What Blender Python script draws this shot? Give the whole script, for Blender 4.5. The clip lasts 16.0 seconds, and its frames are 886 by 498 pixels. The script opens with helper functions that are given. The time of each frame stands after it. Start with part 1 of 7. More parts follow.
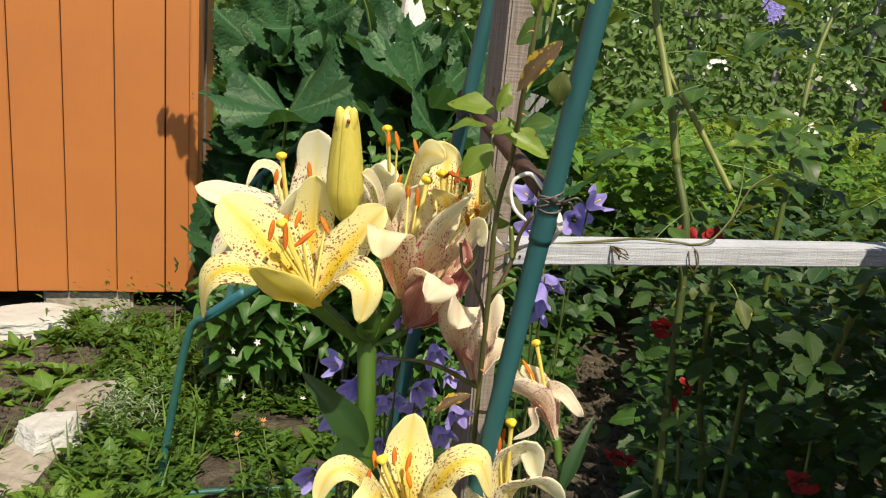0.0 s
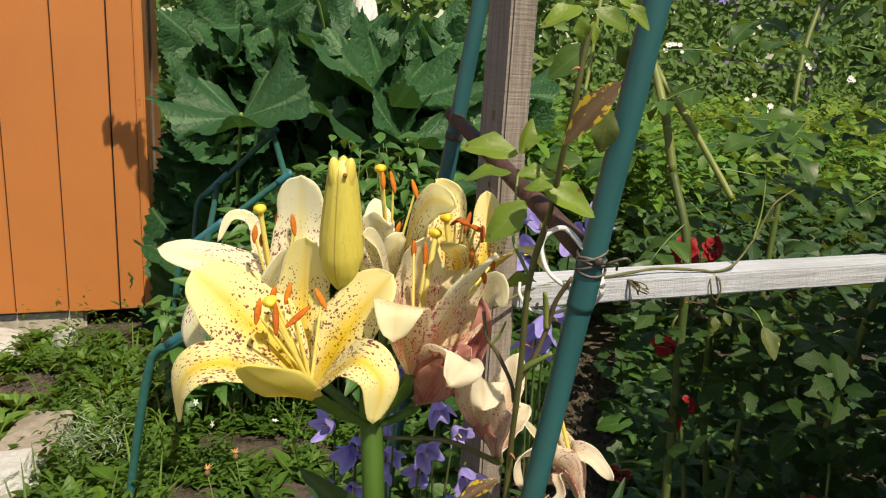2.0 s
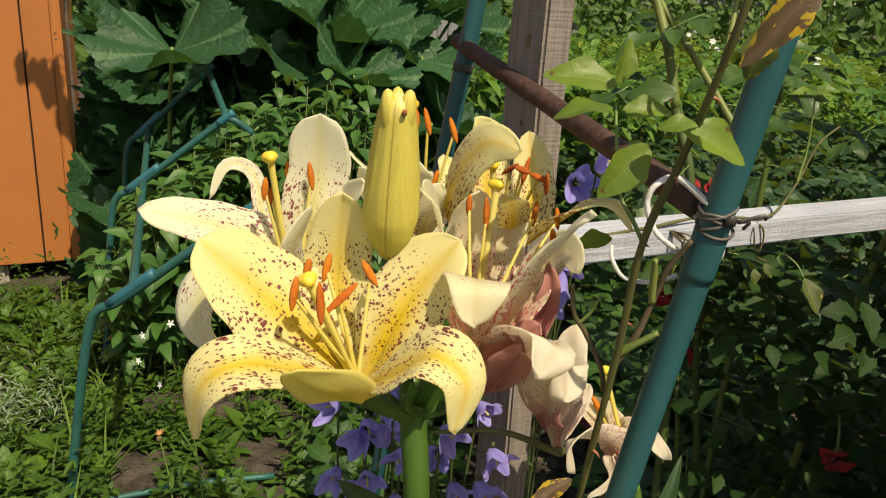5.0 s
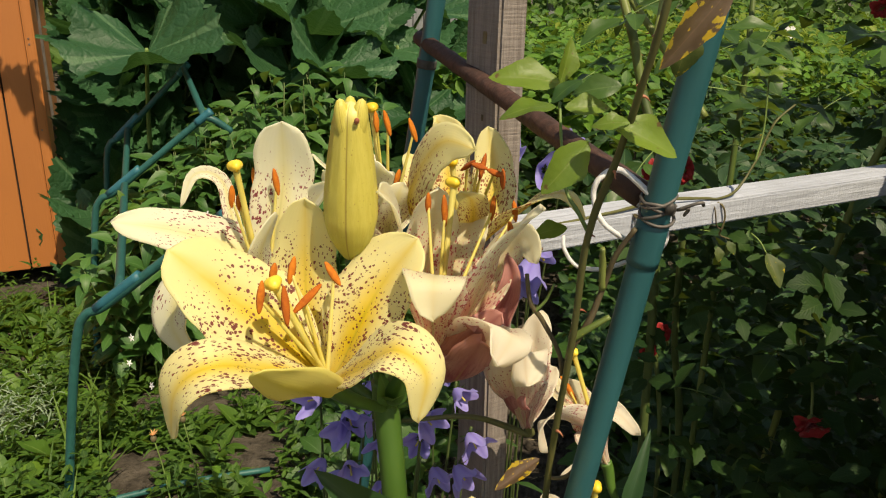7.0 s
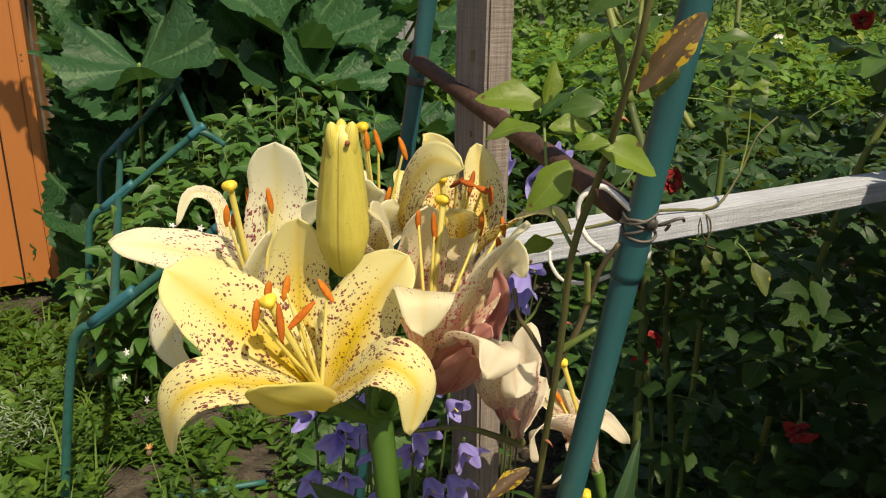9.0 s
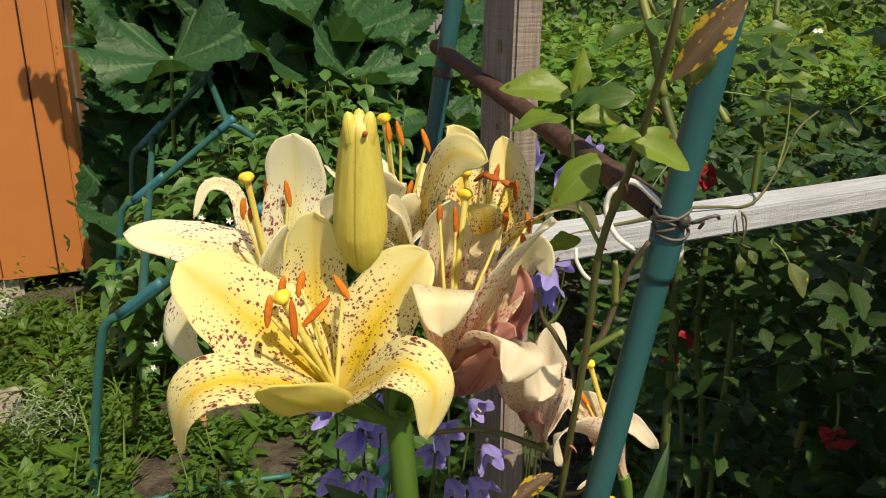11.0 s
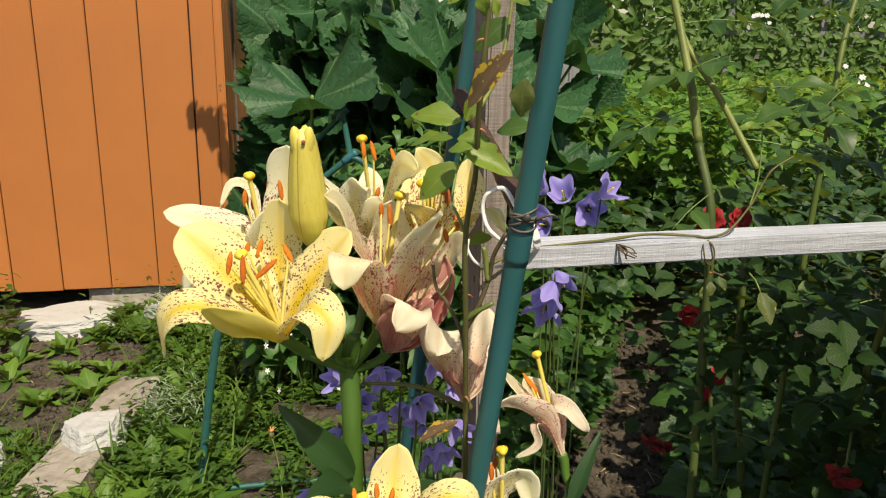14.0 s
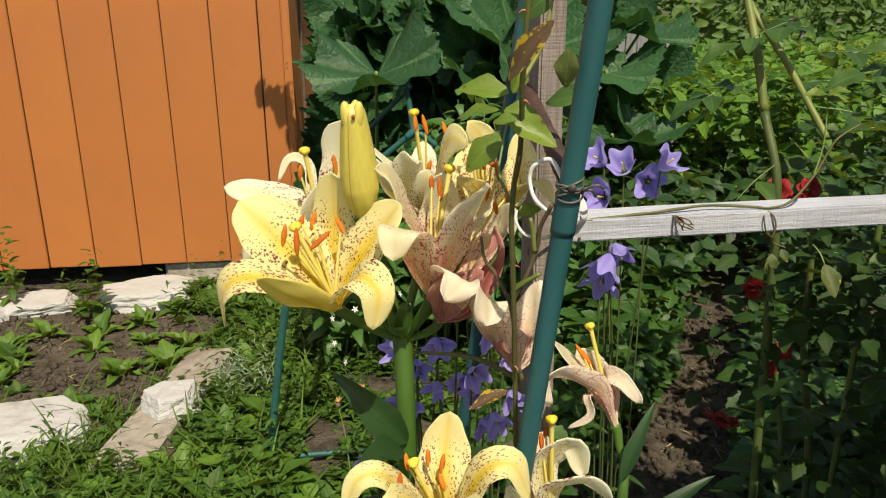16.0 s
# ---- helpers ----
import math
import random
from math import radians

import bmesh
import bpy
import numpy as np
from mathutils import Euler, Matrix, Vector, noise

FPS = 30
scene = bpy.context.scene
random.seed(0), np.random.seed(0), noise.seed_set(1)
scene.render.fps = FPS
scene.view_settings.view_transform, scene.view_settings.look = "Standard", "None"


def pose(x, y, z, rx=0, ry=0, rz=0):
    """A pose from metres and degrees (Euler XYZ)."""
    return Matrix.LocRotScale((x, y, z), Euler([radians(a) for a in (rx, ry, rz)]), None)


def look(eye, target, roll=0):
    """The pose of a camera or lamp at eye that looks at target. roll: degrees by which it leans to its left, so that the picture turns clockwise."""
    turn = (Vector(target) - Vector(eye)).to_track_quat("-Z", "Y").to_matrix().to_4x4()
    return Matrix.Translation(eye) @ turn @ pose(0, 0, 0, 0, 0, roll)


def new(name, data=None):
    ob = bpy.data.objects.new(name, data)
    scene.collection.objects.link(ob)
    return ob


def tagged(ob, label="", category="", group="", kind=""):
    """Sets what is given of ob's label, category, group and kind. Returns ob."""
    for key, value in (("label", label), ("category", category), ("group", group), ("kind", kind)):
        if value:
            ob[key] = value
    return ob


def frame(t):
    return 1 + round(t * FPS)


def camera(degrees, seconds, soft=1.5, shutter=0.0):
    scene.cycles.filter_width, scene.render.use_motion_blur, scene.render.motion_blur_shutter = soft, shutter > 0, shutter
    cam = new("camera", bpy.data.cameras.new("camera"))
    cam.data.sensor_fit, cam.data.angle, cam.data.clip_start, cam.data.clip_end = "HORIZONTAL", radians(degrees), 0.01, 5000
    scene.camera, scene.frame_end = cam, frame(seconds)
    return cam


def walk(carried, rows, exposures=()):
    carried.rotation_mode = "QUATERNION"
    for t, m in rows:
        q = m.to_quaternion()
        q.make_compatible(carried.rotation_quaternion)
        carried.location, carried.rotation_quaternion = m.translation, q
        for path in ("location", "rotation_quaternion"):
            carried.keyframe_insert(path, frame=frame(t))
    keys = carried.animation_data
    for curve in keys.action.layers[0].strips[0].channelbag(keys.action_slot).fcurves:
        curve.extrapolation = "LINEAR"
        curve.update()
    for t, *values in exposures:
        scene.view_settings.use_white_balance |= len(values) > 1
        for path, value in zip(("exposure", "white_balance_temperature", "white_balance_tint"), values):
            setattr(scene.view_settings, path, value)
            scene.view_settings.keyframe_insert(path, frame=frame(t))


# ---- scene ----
cam = camera(58.5, 16.0, 1.15)
PATH = [
    (0, (0.381, 0.051, 1.183), (0.335, 1.995, 0.714), 4.9),
    (0.5, (0.372, 0.074, 1.18), (0.34, 2.014, 0.695), 5.2),
    (1, (0.346, 0.115, 1.181), (0.366, 2.06, 0.712), 4.2),
    (1.5, (0.338, 0.133, 1.179), (0.385, 2.074, 0.7), 3.9),
    (2, (0.336, 0.157, 1.21), (0.399, 2.095, 0.718), 3.0),
    (2.5, (0.324, 0.217, 1.174), (0.403, 2.126, 0.584), 4.3),
    (3, (0.295, 0.246, 1.168), (0.42, 2.16, 0.603), 5.3),
    (3.5, (0.278, 0.255, 1.187), (0.44, 2.147, 0.56), 4.4),
    (4, (0.267, 0.267, 1.186), (0.493, 2.141, 0.525), 4.6),
    (4.2, (0.265, 0.269, 1.186), (0.495, 2.148, 0.54), 4.3),
    (6.3, (0.263, 0.264, 1.195), (0.521, 2.147, 0.571), 1.9),
    (6.5, (0.268, 0.262, 1.196), (0.524, 2.14, 0.558), 1.5),
    (7, (0.277, 0.249, 1.201), (0.548, 2.118, 0.541), 1.0),
    (7.5, (0.273, 0.231, 1.21), (0.551, 2.11, 0.583), 1.3),
    (8, (0.278, 0.218, 1.215), (0.595, 2.096, 0.606), 1.1),
    (8.5, (0.277, 0.227, 1.212), (0.584, 2.102, 0.586), 0.8),
    (11, (0.285, 0.254, 1.204), (0.496, 2.133, 0.554), 0.4),
    (11.5, (0.283, 0.246, 1.202), (0.506, 2.124, 0.551), 0.6),
    (12, (0.304, 0.204, 1.21), (0.439, 2.107, 0.609), 1.1),
    (12.5, (0.364, 0.148, 1.21), (0.426, 2.064, 0.641), 1.6),
    (13, (0.402, 0.124, 1.207), (0.382, 2.042, 0.64), 1.9),
    (13.5, (0.426, 0.113, 1.21), (0.347, 2.033, 0.654), 1.8),
    (14, (0.433, 0.106, 1.211), (0.268, 2.024, 0.666), 1.2),
    (14.5, (0.435, 0.104, 1.207), (0.228, 2.018, 0.663), 1.0),
    (15, (0.438, 0.102, 1.21), (0.211, 2.008, 0.649), 0.3),
    (15.5, (0.444, 0.107, 1.211), (0.167, 1.997, 0.62), -0.7),
    (16, (0.448, 0.099, 1.211), (0.116, 1.976, 0.605), -0.5),
]
walk(cam, [(t, look(e, a, r)) for t, e, a, r in PATH], [(0, 0.58, 7900, 10), (3.5, 0.42, 8300, 10), (7, 0.33, 8400, 10), (11, 0.36, 8400, 10), (14.5, 0.48, 7900, 10), (16, 0.44, 7900, 10)])

# ---- light ----
TO_SUN = Vector((0.33, -0.68, 1.10)).normalized()
sky_world = bpy.data.worlds.new("sky")
scene.world = sky_world
sky_world.use_nodes = True
wn = sky_world.node_tree.nodes
sky = wn.new("ShaderNodeTexSky")
sky.sky_type, sky.sun_disc = "NISHITA", False
sky.sun_elevation = math.asin(TO_SUN.z)
sky.sun_rotation = math.atan2(TO_SUN.x, TO_SUN.y)
wn["Background"].inputs["Strength"].default_value = 0.105
sky_world.node_tree.links.new(sky.outputs["Color"], wn["Background"].inputs["Color"])
sun = new("sun", bpy.data.lights.new("sun", "SUN"))
sun.data.energy, sun.data.angle, sun.data.color = 4.2, radians(0.55), (1.0, 0.945, 0.84)
sun.matrix_basis = look((0, 0, 6), Vector((0, 0, 6)) - TO_SUN)


# ---- small tools ----
class Nodes:
    """A node material in a few words."""

    def __init__(self, name):
        self.mat = bpy.data.materials.new(name)
        self.mat.use_nodes = True
        self.tree = self.mat.node_tree
        self.bsdf = self.tree.nodes["Principled BSDF"]
        self.out = self.tree.nodes["Material Output"]

    def node(self, kind):
        return self.tree.nodes.new("ShaderNode" + kind)

    def put(self, socket, value):
        if isinstance(value, bpy.types.NodeSocket):
            self.tree.links.new(value, socket)
        elif isinstance(value, tuple) and len(value) == 3 and socket.type == "RGBA":
            socket.default_value = (*value, 1)
        else:
            socket.default_value = value

    def math(self, op, a, b=0.0, clamp=False):
        n = self.node("Math")
        n.operation, n.use_clamp = op, clamp
        self.put(n.inputs[0], a), self.put(n.inputs[1], b)
        return n.outputs[0]

    def mix(self, fac, a, b, blend="MIX"):
        n = self.node("Mix")
        n.data_type, n.blend_type = "RGBA", blend
        self.put(n.inputs[0], fac), self.put(n.inputs[6], a), self.put(n.inputs[7], b)
        return n.outputs[2]

    def ramp(self, fac, lo, hi, a=0.0, b=1.0):
        n = self.node("MapRange")
        n.interpolation_type = "SMOOTHSTEP"
        for i, v in enumerate((fac, lo, hi, a, b)):
            self.put(n.inputs[i], v)
        return n.outputs[0]

    def uv(self):
        n = self.node("UVMap")
        n.uv_map = "uv"
        return n.outputs[0]

    def coords(self, which="Object"):
        return self.node("TexCoord").outputs[which]

    def scaled(self, vec, x, y, z):
        n = self.node("Mapping")
        self.put(n.inputs["Vector"], vec)
        n.inputs["Scale"].default_value = (x, y, z)
        return n.outputs[0]

    def noise(self, vec, scale, detail=3.0, rough=0.55):
        n = self.node("TexNoise")
        self.put(n.inputs["Vector"], vec)
        n.inputs["Scale"].default_value, n.inputs["Detail"].default_value, n.inputs["Roughness"].default_value = scale, detail, rough
        return n.outputs["Fac"]

    def bump(self, height, strength=0.3, distance=0.01):
        n = self.node("Bump")
        n.inputs["Strength"].default_value, n.inputs["Distance"].default_value = strength, distance
        self.put(n.inputs["Height"], height)
        self.put(self.bsdf.inputs["Normal"], n.outputs[0])
        return n.outputs[0]

    def surface(self, color, rough=0.6, metal=0.0, spec=0.4):
        self.put(self.bsdf.inputs["Base Color"], color)
        self.put(self.bsdf.inputs["Roughness"], rough)
        self.put(self.bsdf.inputs["Metallic"], metal)
        self.put(self.bsdf.inputs["Specular IOR Level"], spec)

    def thin(self, color, amount):
        """Lets light pass, as a leaf or petal does."""
        t, m = self.node("BsdfTranslucent"), self.node("MixShader")
        self.put(t.inputs["Color"], color)
        m.inputs[0].default_value = amount
        self.tree.links.new(self.bsdf.outputs[0], m.inputs[1])
        self.tree.links.new(t.outputs[0], m.inputs[2])
        self.tree.links.new(m.outputs[0], self.out.inputs["Surface"])


def mesh_of(name, verts, faces, mat, uv=None, smooth=True):
    me = bpy.data.meshes.new(name)
    me.from_pydata([tuple(v) for v in verts], [], [tuple(f) for f in faces])
    if uv is not None:
        layer = me.uv_layers.new(name="uv")
        loops = np.empty(len(me.loops), dtype=np.int32)
        me.loops.foreach_get("vertex_index", loops)
        layer.data.foreach_set("uv", np.asarray(uv, dtype=np.float32)[loops].ravel())
    me.polygons.foreach_set("use_smooth", np.full(len(me.polygons), smooth))
    me.materials.append(mat)
    me.update()
    return me


def thing(name, at, label, category, group="", kind=""):
    ob = new(name)
    ob.empty_display_size = 0.05
    ob.matrix_basis = Matrix.Translation(at)
    return tagged(ob, label, category, group, kind)


def part(name, me, parent, label="", m=None):
    """A mesh, given in world metres (or placed by m), as a part of a thing or of a part."""
    ob = new(name, me)
    ob.parent = parent
    up = parent.matrix_basis.copy()
    if parent.parent is not None:
        up = parent.parent.matrix_basis @ parent.matrix_parent_inverse @ up
    ob.matrix_parent_inverse = up.inverted()
    if m is not None:
        ob.matrix_basis = m
    return tagged(ob, label)


def box(name, size, mat, bevel=0.002, m=None, wear=0.0, cuts=0):
    bm = bmesh.new()
    bmesh.ops.create_cube(bm, size=1.0)
    bmesh.ops.scale(bm, vec=size, verts=bm.verts)
    if cuts:
        long = max(range(3), key=lambda i: size[i])
        edges = [e for e in bm.edges if abs((e.verts[0].co - e.verts[1].co)[long]) > size[long] * 0.9]
        bmesh.ops.subdivide_edges(bm, edges=edges, cuts=cuts, use_grid_fill=True)
        for v in bm.verts:
            v.co += wear * noise.noise_vector(v.co * 9.0)
    if bevel:
        bmesh.ops.bevel(bm, geom=[e for e in bm.edges if e.calc_face_angle(0) > 0.6], offset=bevel, segments=2, affect="EDGES")
    if m is not None:
        bmesh.ops.transform(bm, matrix=m, verts=bm.verts)
    me = bpy.data.meshes.new(name)
    bm.to_mesh(me)
    bm.free()
    me.materials.append(mat)
    return me


def smooth_path(points, steps=6):
    """A Catmull-Rom line through the points."""
    p = np.array(points, float)
    p = np.vstack([2 * p[0] - p[1], p, 2 * p[-1] - p[-2]])
    out = []
    for i in range(1, len(p) - 2):
        for k in range(steps):
            t = k / steps
            a, b, c, d = p[i - 1], p[i], p[i + 1], p[i + 2]
            out.append(0.5 * (2 * b + (c - a) * t + (2 * a - 5 * b + 4 * c - d) * t * t + (3 * b - a - 3 * c + d) * t ** 3))
    return np.array(out + [p[-2]])


def tube(name, points, radius, mat, sides=10, steps=6, knobs=0.0):
    """A round stem or pipe along the points; radius is one number or one for each end."""
    c = smooth_path(points, steps) if steps > 1 else np.array(points, float)
    n = len(c)
    r = np.linspace(radius[0], radius[1], n) if isinstance(radius, tuple) else np.full(n, radius)
    tan = np.gradient(c, axis=0)
    tan /= np.linalg.norm(tan, axis=1)[:, None] + 1e-12
    ref = np.array([0.3, 0.9, 0.1]) if abs(tan[0][1]) < 0.8 else np.array([1.0, 0.1, 0.2])
    verts, uv = [], []
    for i in range(n):
        s = ref - tan[i] * (ref @ tan[i])
        s /= np.linalg.norm(s)
        ref = s
        b = np.cross(tan[i], s)
        for k in range(sides):
            a = 2 * math.pi * k / sides
            rr = r[i] * (1 + knobs * (noise.noise(Vector(c[i]) * 60 + Vector((k, 0, 0))) if knobs else 0))
            verts.append(c[i] + rr * (math.cos(a) * s + math.sin(a) * b))
            uv.append((k / sides, i / n))
    faces = [(i * sides + k, i * sides + (k + 1) % sides, (i + 1) * sides + (k + 1) % sides, (i + 1) * sides + k) for i in range(n - 1) for k in range(sides)]
    faces += [tuple(range(sides - 1, -1, -1)), tuple((n - 1) * sides + k for k in range(sides))]
    return mesh_of(name, verts, faces, mat, uv)


def leaf_form(width=0.45, nu=2, nv=6, fold=0.25, bend=0.35, peak=0.4, teeth=0.0, wave=0.0):
    """A leaf one unit long along +y, seen from +z: vertices, faces and u, v."""
    v = np.linspace(0, 1, nv + 1)
    verts, uv = [], []
    for j, t in enumerate(v):
        w = 0.5 * width * (t / peak if t < peak else 1) ** 0.6 * (1 if t < peak else max(0.0, (1 - t) / (1 - peak)) ** 0.7)
        w *= 1 + teeth * (1 if j % 2 else -1)
        ang = bend * t
        y, z = (math.sin(ang) / bend, -(1 - math.cos(ang)) / bend) if bend else (t, 0.0)
        for k in range(-nu // 2, nu // 2 + 1) if nu == 2 else range(-nu, nu + 1, 2):
            u = k / (nu // 2 if nu == 2 else nu)
            verts.append((u * w, y, z + fold * abs(u) * w * 1.2 + wave * math.sin(9 * t + 3 * u) * w * abs(u)))
            uv.append((0.5 + 0.5 * u, t))
    c = nu + 1
    faces = [(j * c + k, j * c + k + 1, (j + 1) * c + k + 1, (j + 1) * c + k) for j in range(nv) for k in range(nu)]
    return np.array(verts), np.array(faces), np.array(uv)


def lobed_form(lobes=5, depth=0.25, teeth=0.06, rings=4, around=44, cup=0.25, ruffle=0.1, seed=1, crease=0.0):
    """A broad lobed leaf about one unit across, its stalk at the origin, its tip along +y."""
    rnd = random.Random(seed)
    ph = rnd.random() * 6
    jag = [rnd.uniform(0.3, 1.8) for _ in range(around + 1)]
    verts, uv = [], []
    for i in range(rings + 1):
        f = (i / rings) ** 0.9 if i else 0.02
        for k in range(around + 1):
            a = (k / around * 2 - 1) * (math.pi - 0.22)
            edge = 0.5 * (1 + 0.12 * math.cos(a)) * (1 - depth * (0.5 - 0.5 * math.cos(a * lobes)) * 0.9)
            edge *= 1 + teeth * jag[k] * (1 if k % 2 else -1)
            edge *= 1 - 0.35 * max(0, abs(a) - 2.2)
            edge *= 1 + 0.05 * math.sin(a * 7 + ph * 2) + 0.025 * math.sin(a * 13 + ph)
            r = edge * f
            vein = 0.02 * math.cos(a * lobes) * f
            z = cup * (r * r - 0.06) * 1.2 + vein + ruffle * f * f * math.sin(a * 3 + ph) * 0.5 + 0.05 * math.sin(a * 9 + ph) * f ** 3 + crease * abs(r * math.sin(a))
            verts.append((r * math.sin(a), r * math.cos(a), z))
            uv.append((0.5 + 0.5 * a / math.pi, f))
    c = around + 1
    faces = [(i * c + k, i * c + k + 1, (i + 1) * c + k + 1, (i + 1) * c + k) for i in range(rings) for k in range(around)]
    return np.array(verts), np.array(faces)[:, ::-1], np.array(uv)


def joined(forms):
    vs, fs, us, off = [], [], [], 0
    for v, f, u in forms:
        vs.append(v), fs.append(f + off), us.append(u)
        off += len(v)
    return np.vstack(vs), np.vstack(fs), np.vstack(us)


def moved(form, m):
    v, f, u = form
    a = np.array(m)
    return v @ a[:3, :3].T + a[:3, 3], f, u


def turn_to(at, direction, up, size=1.0, width=1.0):
    """The pose of a leaf: its length along direction, its upper side towards up."""
    y = Vector(direction).normalized()
    z = Vector(up) - y * y.dot(Vector(up))
    z = z.normalized() if z.length > 1e-4 else y.orthogonal().normalized()
    x = y.cross(z)
    m = Matrix((x * size * width, y * size, z * size)).transposed().to_4x4()
    m.translation = at
    return m


def stuff(name, forms, poses, mat, label, category, kind="stuff"):
    """Many small copies of a few forms, joined into one uncounted mass."""
    V, F, U, off = [], [], [], 0
    for i, m in enumerate(poses):
        v, f, u = forms[i % len(forms)]
        a = np.array(m)
        V.append(v @ a[:3, :3].T + a[:3, 3]), F.append(f + off), U.append(u)
        off += len(v)
    V, F, U = np.vstack(V), np.vstack(F).astype(np.int32), np.vstack(U)
    me = bpy.data.meshes.new(name)
    me.vertices.add(len(V))
    me.vertices.foreach_set("co", V.astype(np.float32).ravel())
    me.loops.add(F.size)
    me.loops.foreach_set("vertex_index", F.ravel())
    me.polygons.add(len(F))
    me.polygons.foreach_set("loop_start", np.arange(0, F.size, F.shape[1], dtype=np.int32))
    me.polygons.foreach_set("use_smooth", np.ones(len(F), dtype=bool))
    layer = me.uv_layers.new(name="uv")
    layer.data.foreach_set("uv", U[F.ravel()].astype(np.float32).ravel())
    me.materials.append(mat)
    me.update(calc_edges=True)
    me.validate()
    return tagged(new(name, me), label, category, kind=kind)


# ---- materials ----
def leaf_material(name, dark, light, vein=(0.25, 0.35, 0.12), rough=0.45, lit=0.25, island=True, veins=9.0, blotch=None, spec=0.4, glow=None, rim=None, grain=0.10, crinkle=0.3):
    n = Nodes(name)
    uv = n.uv()
    sep = n.node("SeparateXYZ")
    n.put(sep.inputs[0], uv)
    side = n.math("ABSOLUTE", n.math("SUBTRACT", sep.outputs[0], 0.5))
    rnd = n.node("NewGeometry").outputs["Random Per Island"] if island else n.node("ObjectInfo").outputs["Random"]
    pos = n.coords("Object")
    k = 1.0 if island else grain
    fine = n.noise(pos, 90.0 * k, 3.0)
    broad = n.noise(pos, 14.0 * k, 2.0)
    col = n.mix(n.math("ADD", n.math("MULTIPLY", rnd, 0.75), n.math("MULTIPLY", n.math("SUBTRACT", broad, 0.5), 0.9), True), dark, light)
    ribs = n.math("SINE", n.math("MULTIPLY", n.math("SUBTRACT", sep.outputs[1], n.math("MULTIPLY", side, 0.9)), veins * 6.283))
    rib = n.ramp(ribs, 0.6, 1.0, 0.0, 0.09 if island else 0.05)
    mid = n.ramp(side, 0.0, 0.035, 0.6, 0.0)
    col = n.mix(n.math("MAXIMUM", rib, mid), col, vein)
    col = n.mix(0.22, col, n.mix(fine, (0.35, 0.35, 0.35), (0.75, 0.75, 0.75)), "OVERLAY")
    if rim:
        edge = n.math("ADD", side, n.math("MULTIPLY", n.math("SUBTRACT", n.noise(pos, 60.0 * k, 4.0), 0.5), 1.5))
        col = n.mix(n.ramp(edge, 0.46, 0.50), col, rim)
    if blotch:
        spot = n.ramp(n.noise(pos, 42.0 * k, 4.0), 0.60, 0.65)
        col = n.mix(spot, col, blotch)
    n.surface(col, n.math("ADD", rough, n.math("MULTIPLY", fine, 0.18)), 0.0, spec)
    n.bump(n.math("ADD", n.math("MULTIPLY", ribs, 0.12 if island else 0.0), fine), crinkle, 0.003 if island else 0.0012)
    n.thin(glow or n.mix(0.6, col, (0.30, 0.42, 0.05)), lit)
    return n.mat


def squash_material():
    """Dull blue-green blade with pale veins that fan out from the stalk."""
    n = Nodes("squash_leaf")
    sep = n.node("SeparateXYZ")
    n.put(sep.inputs[0], n.uv())
    rnd = n.node("ObjectInfo").outputs["Random"]
    pos = n.coords("Object")
    fine, broad = n.noise(pos, 26.0, 4.0), n.noise(pos, 4.0, 3.0)
    fan = n.math("COSINE", n.math("MULTIPLY", n.math("SUBTRACT", sep.outputs[0], 0.5), 31.4))
    main = n.ramp(n.math("SUBTRACT", fan, n.math("MULTIPLY", sep.outputs[1], -0.010)), 0.975, 1.0, 0.0, 0.5)
    net = n.node("TexVoronoi")
    net.feature = "DISTANCE_TO_EDGE"
    n.put(net.inputs["Vector"], pos)
    net.inputs["Scale"].default_value = 13.0
    mesh = n.ramp(net.outputs["Distance"], 0.0, 0.22, 1.0, 0.0)
    col = n.mix(n.math("ADD", n.math("MULTIPLY", rnd, 0.55), n.math("MULTIPLY", broad, 0.5), True), (0.010, 0.052, 0.019), (0.040, 0.122, 0.044))
    col = n.mix(n.math("MAXIMUM", main, n.math("MULTIPLY", mesh, 0.03)), col, (0.11, 0.21, 0.10))
    col = n.mix(0.25, col, n.mix(fine, (0.38, 0.38, 0.38), (0.66, 0.66, 0.66)), "OVERLAY")
    n.surface(col, n.math("ADD", 0.44, n.math("MULTIPLY", fine, 0.2)), 0.0, 0.35)
    n.bump(n.math("SUBTRACT", n.math("MULTIPLY", fine, 0.6), n.math("MULTIPLY", mesh, 0.2)), 0.6, 0.012)
    n.thin(n.mix(0.5, col, (0.12, 0.30, 0.04)), 0.2)
    return n.mat


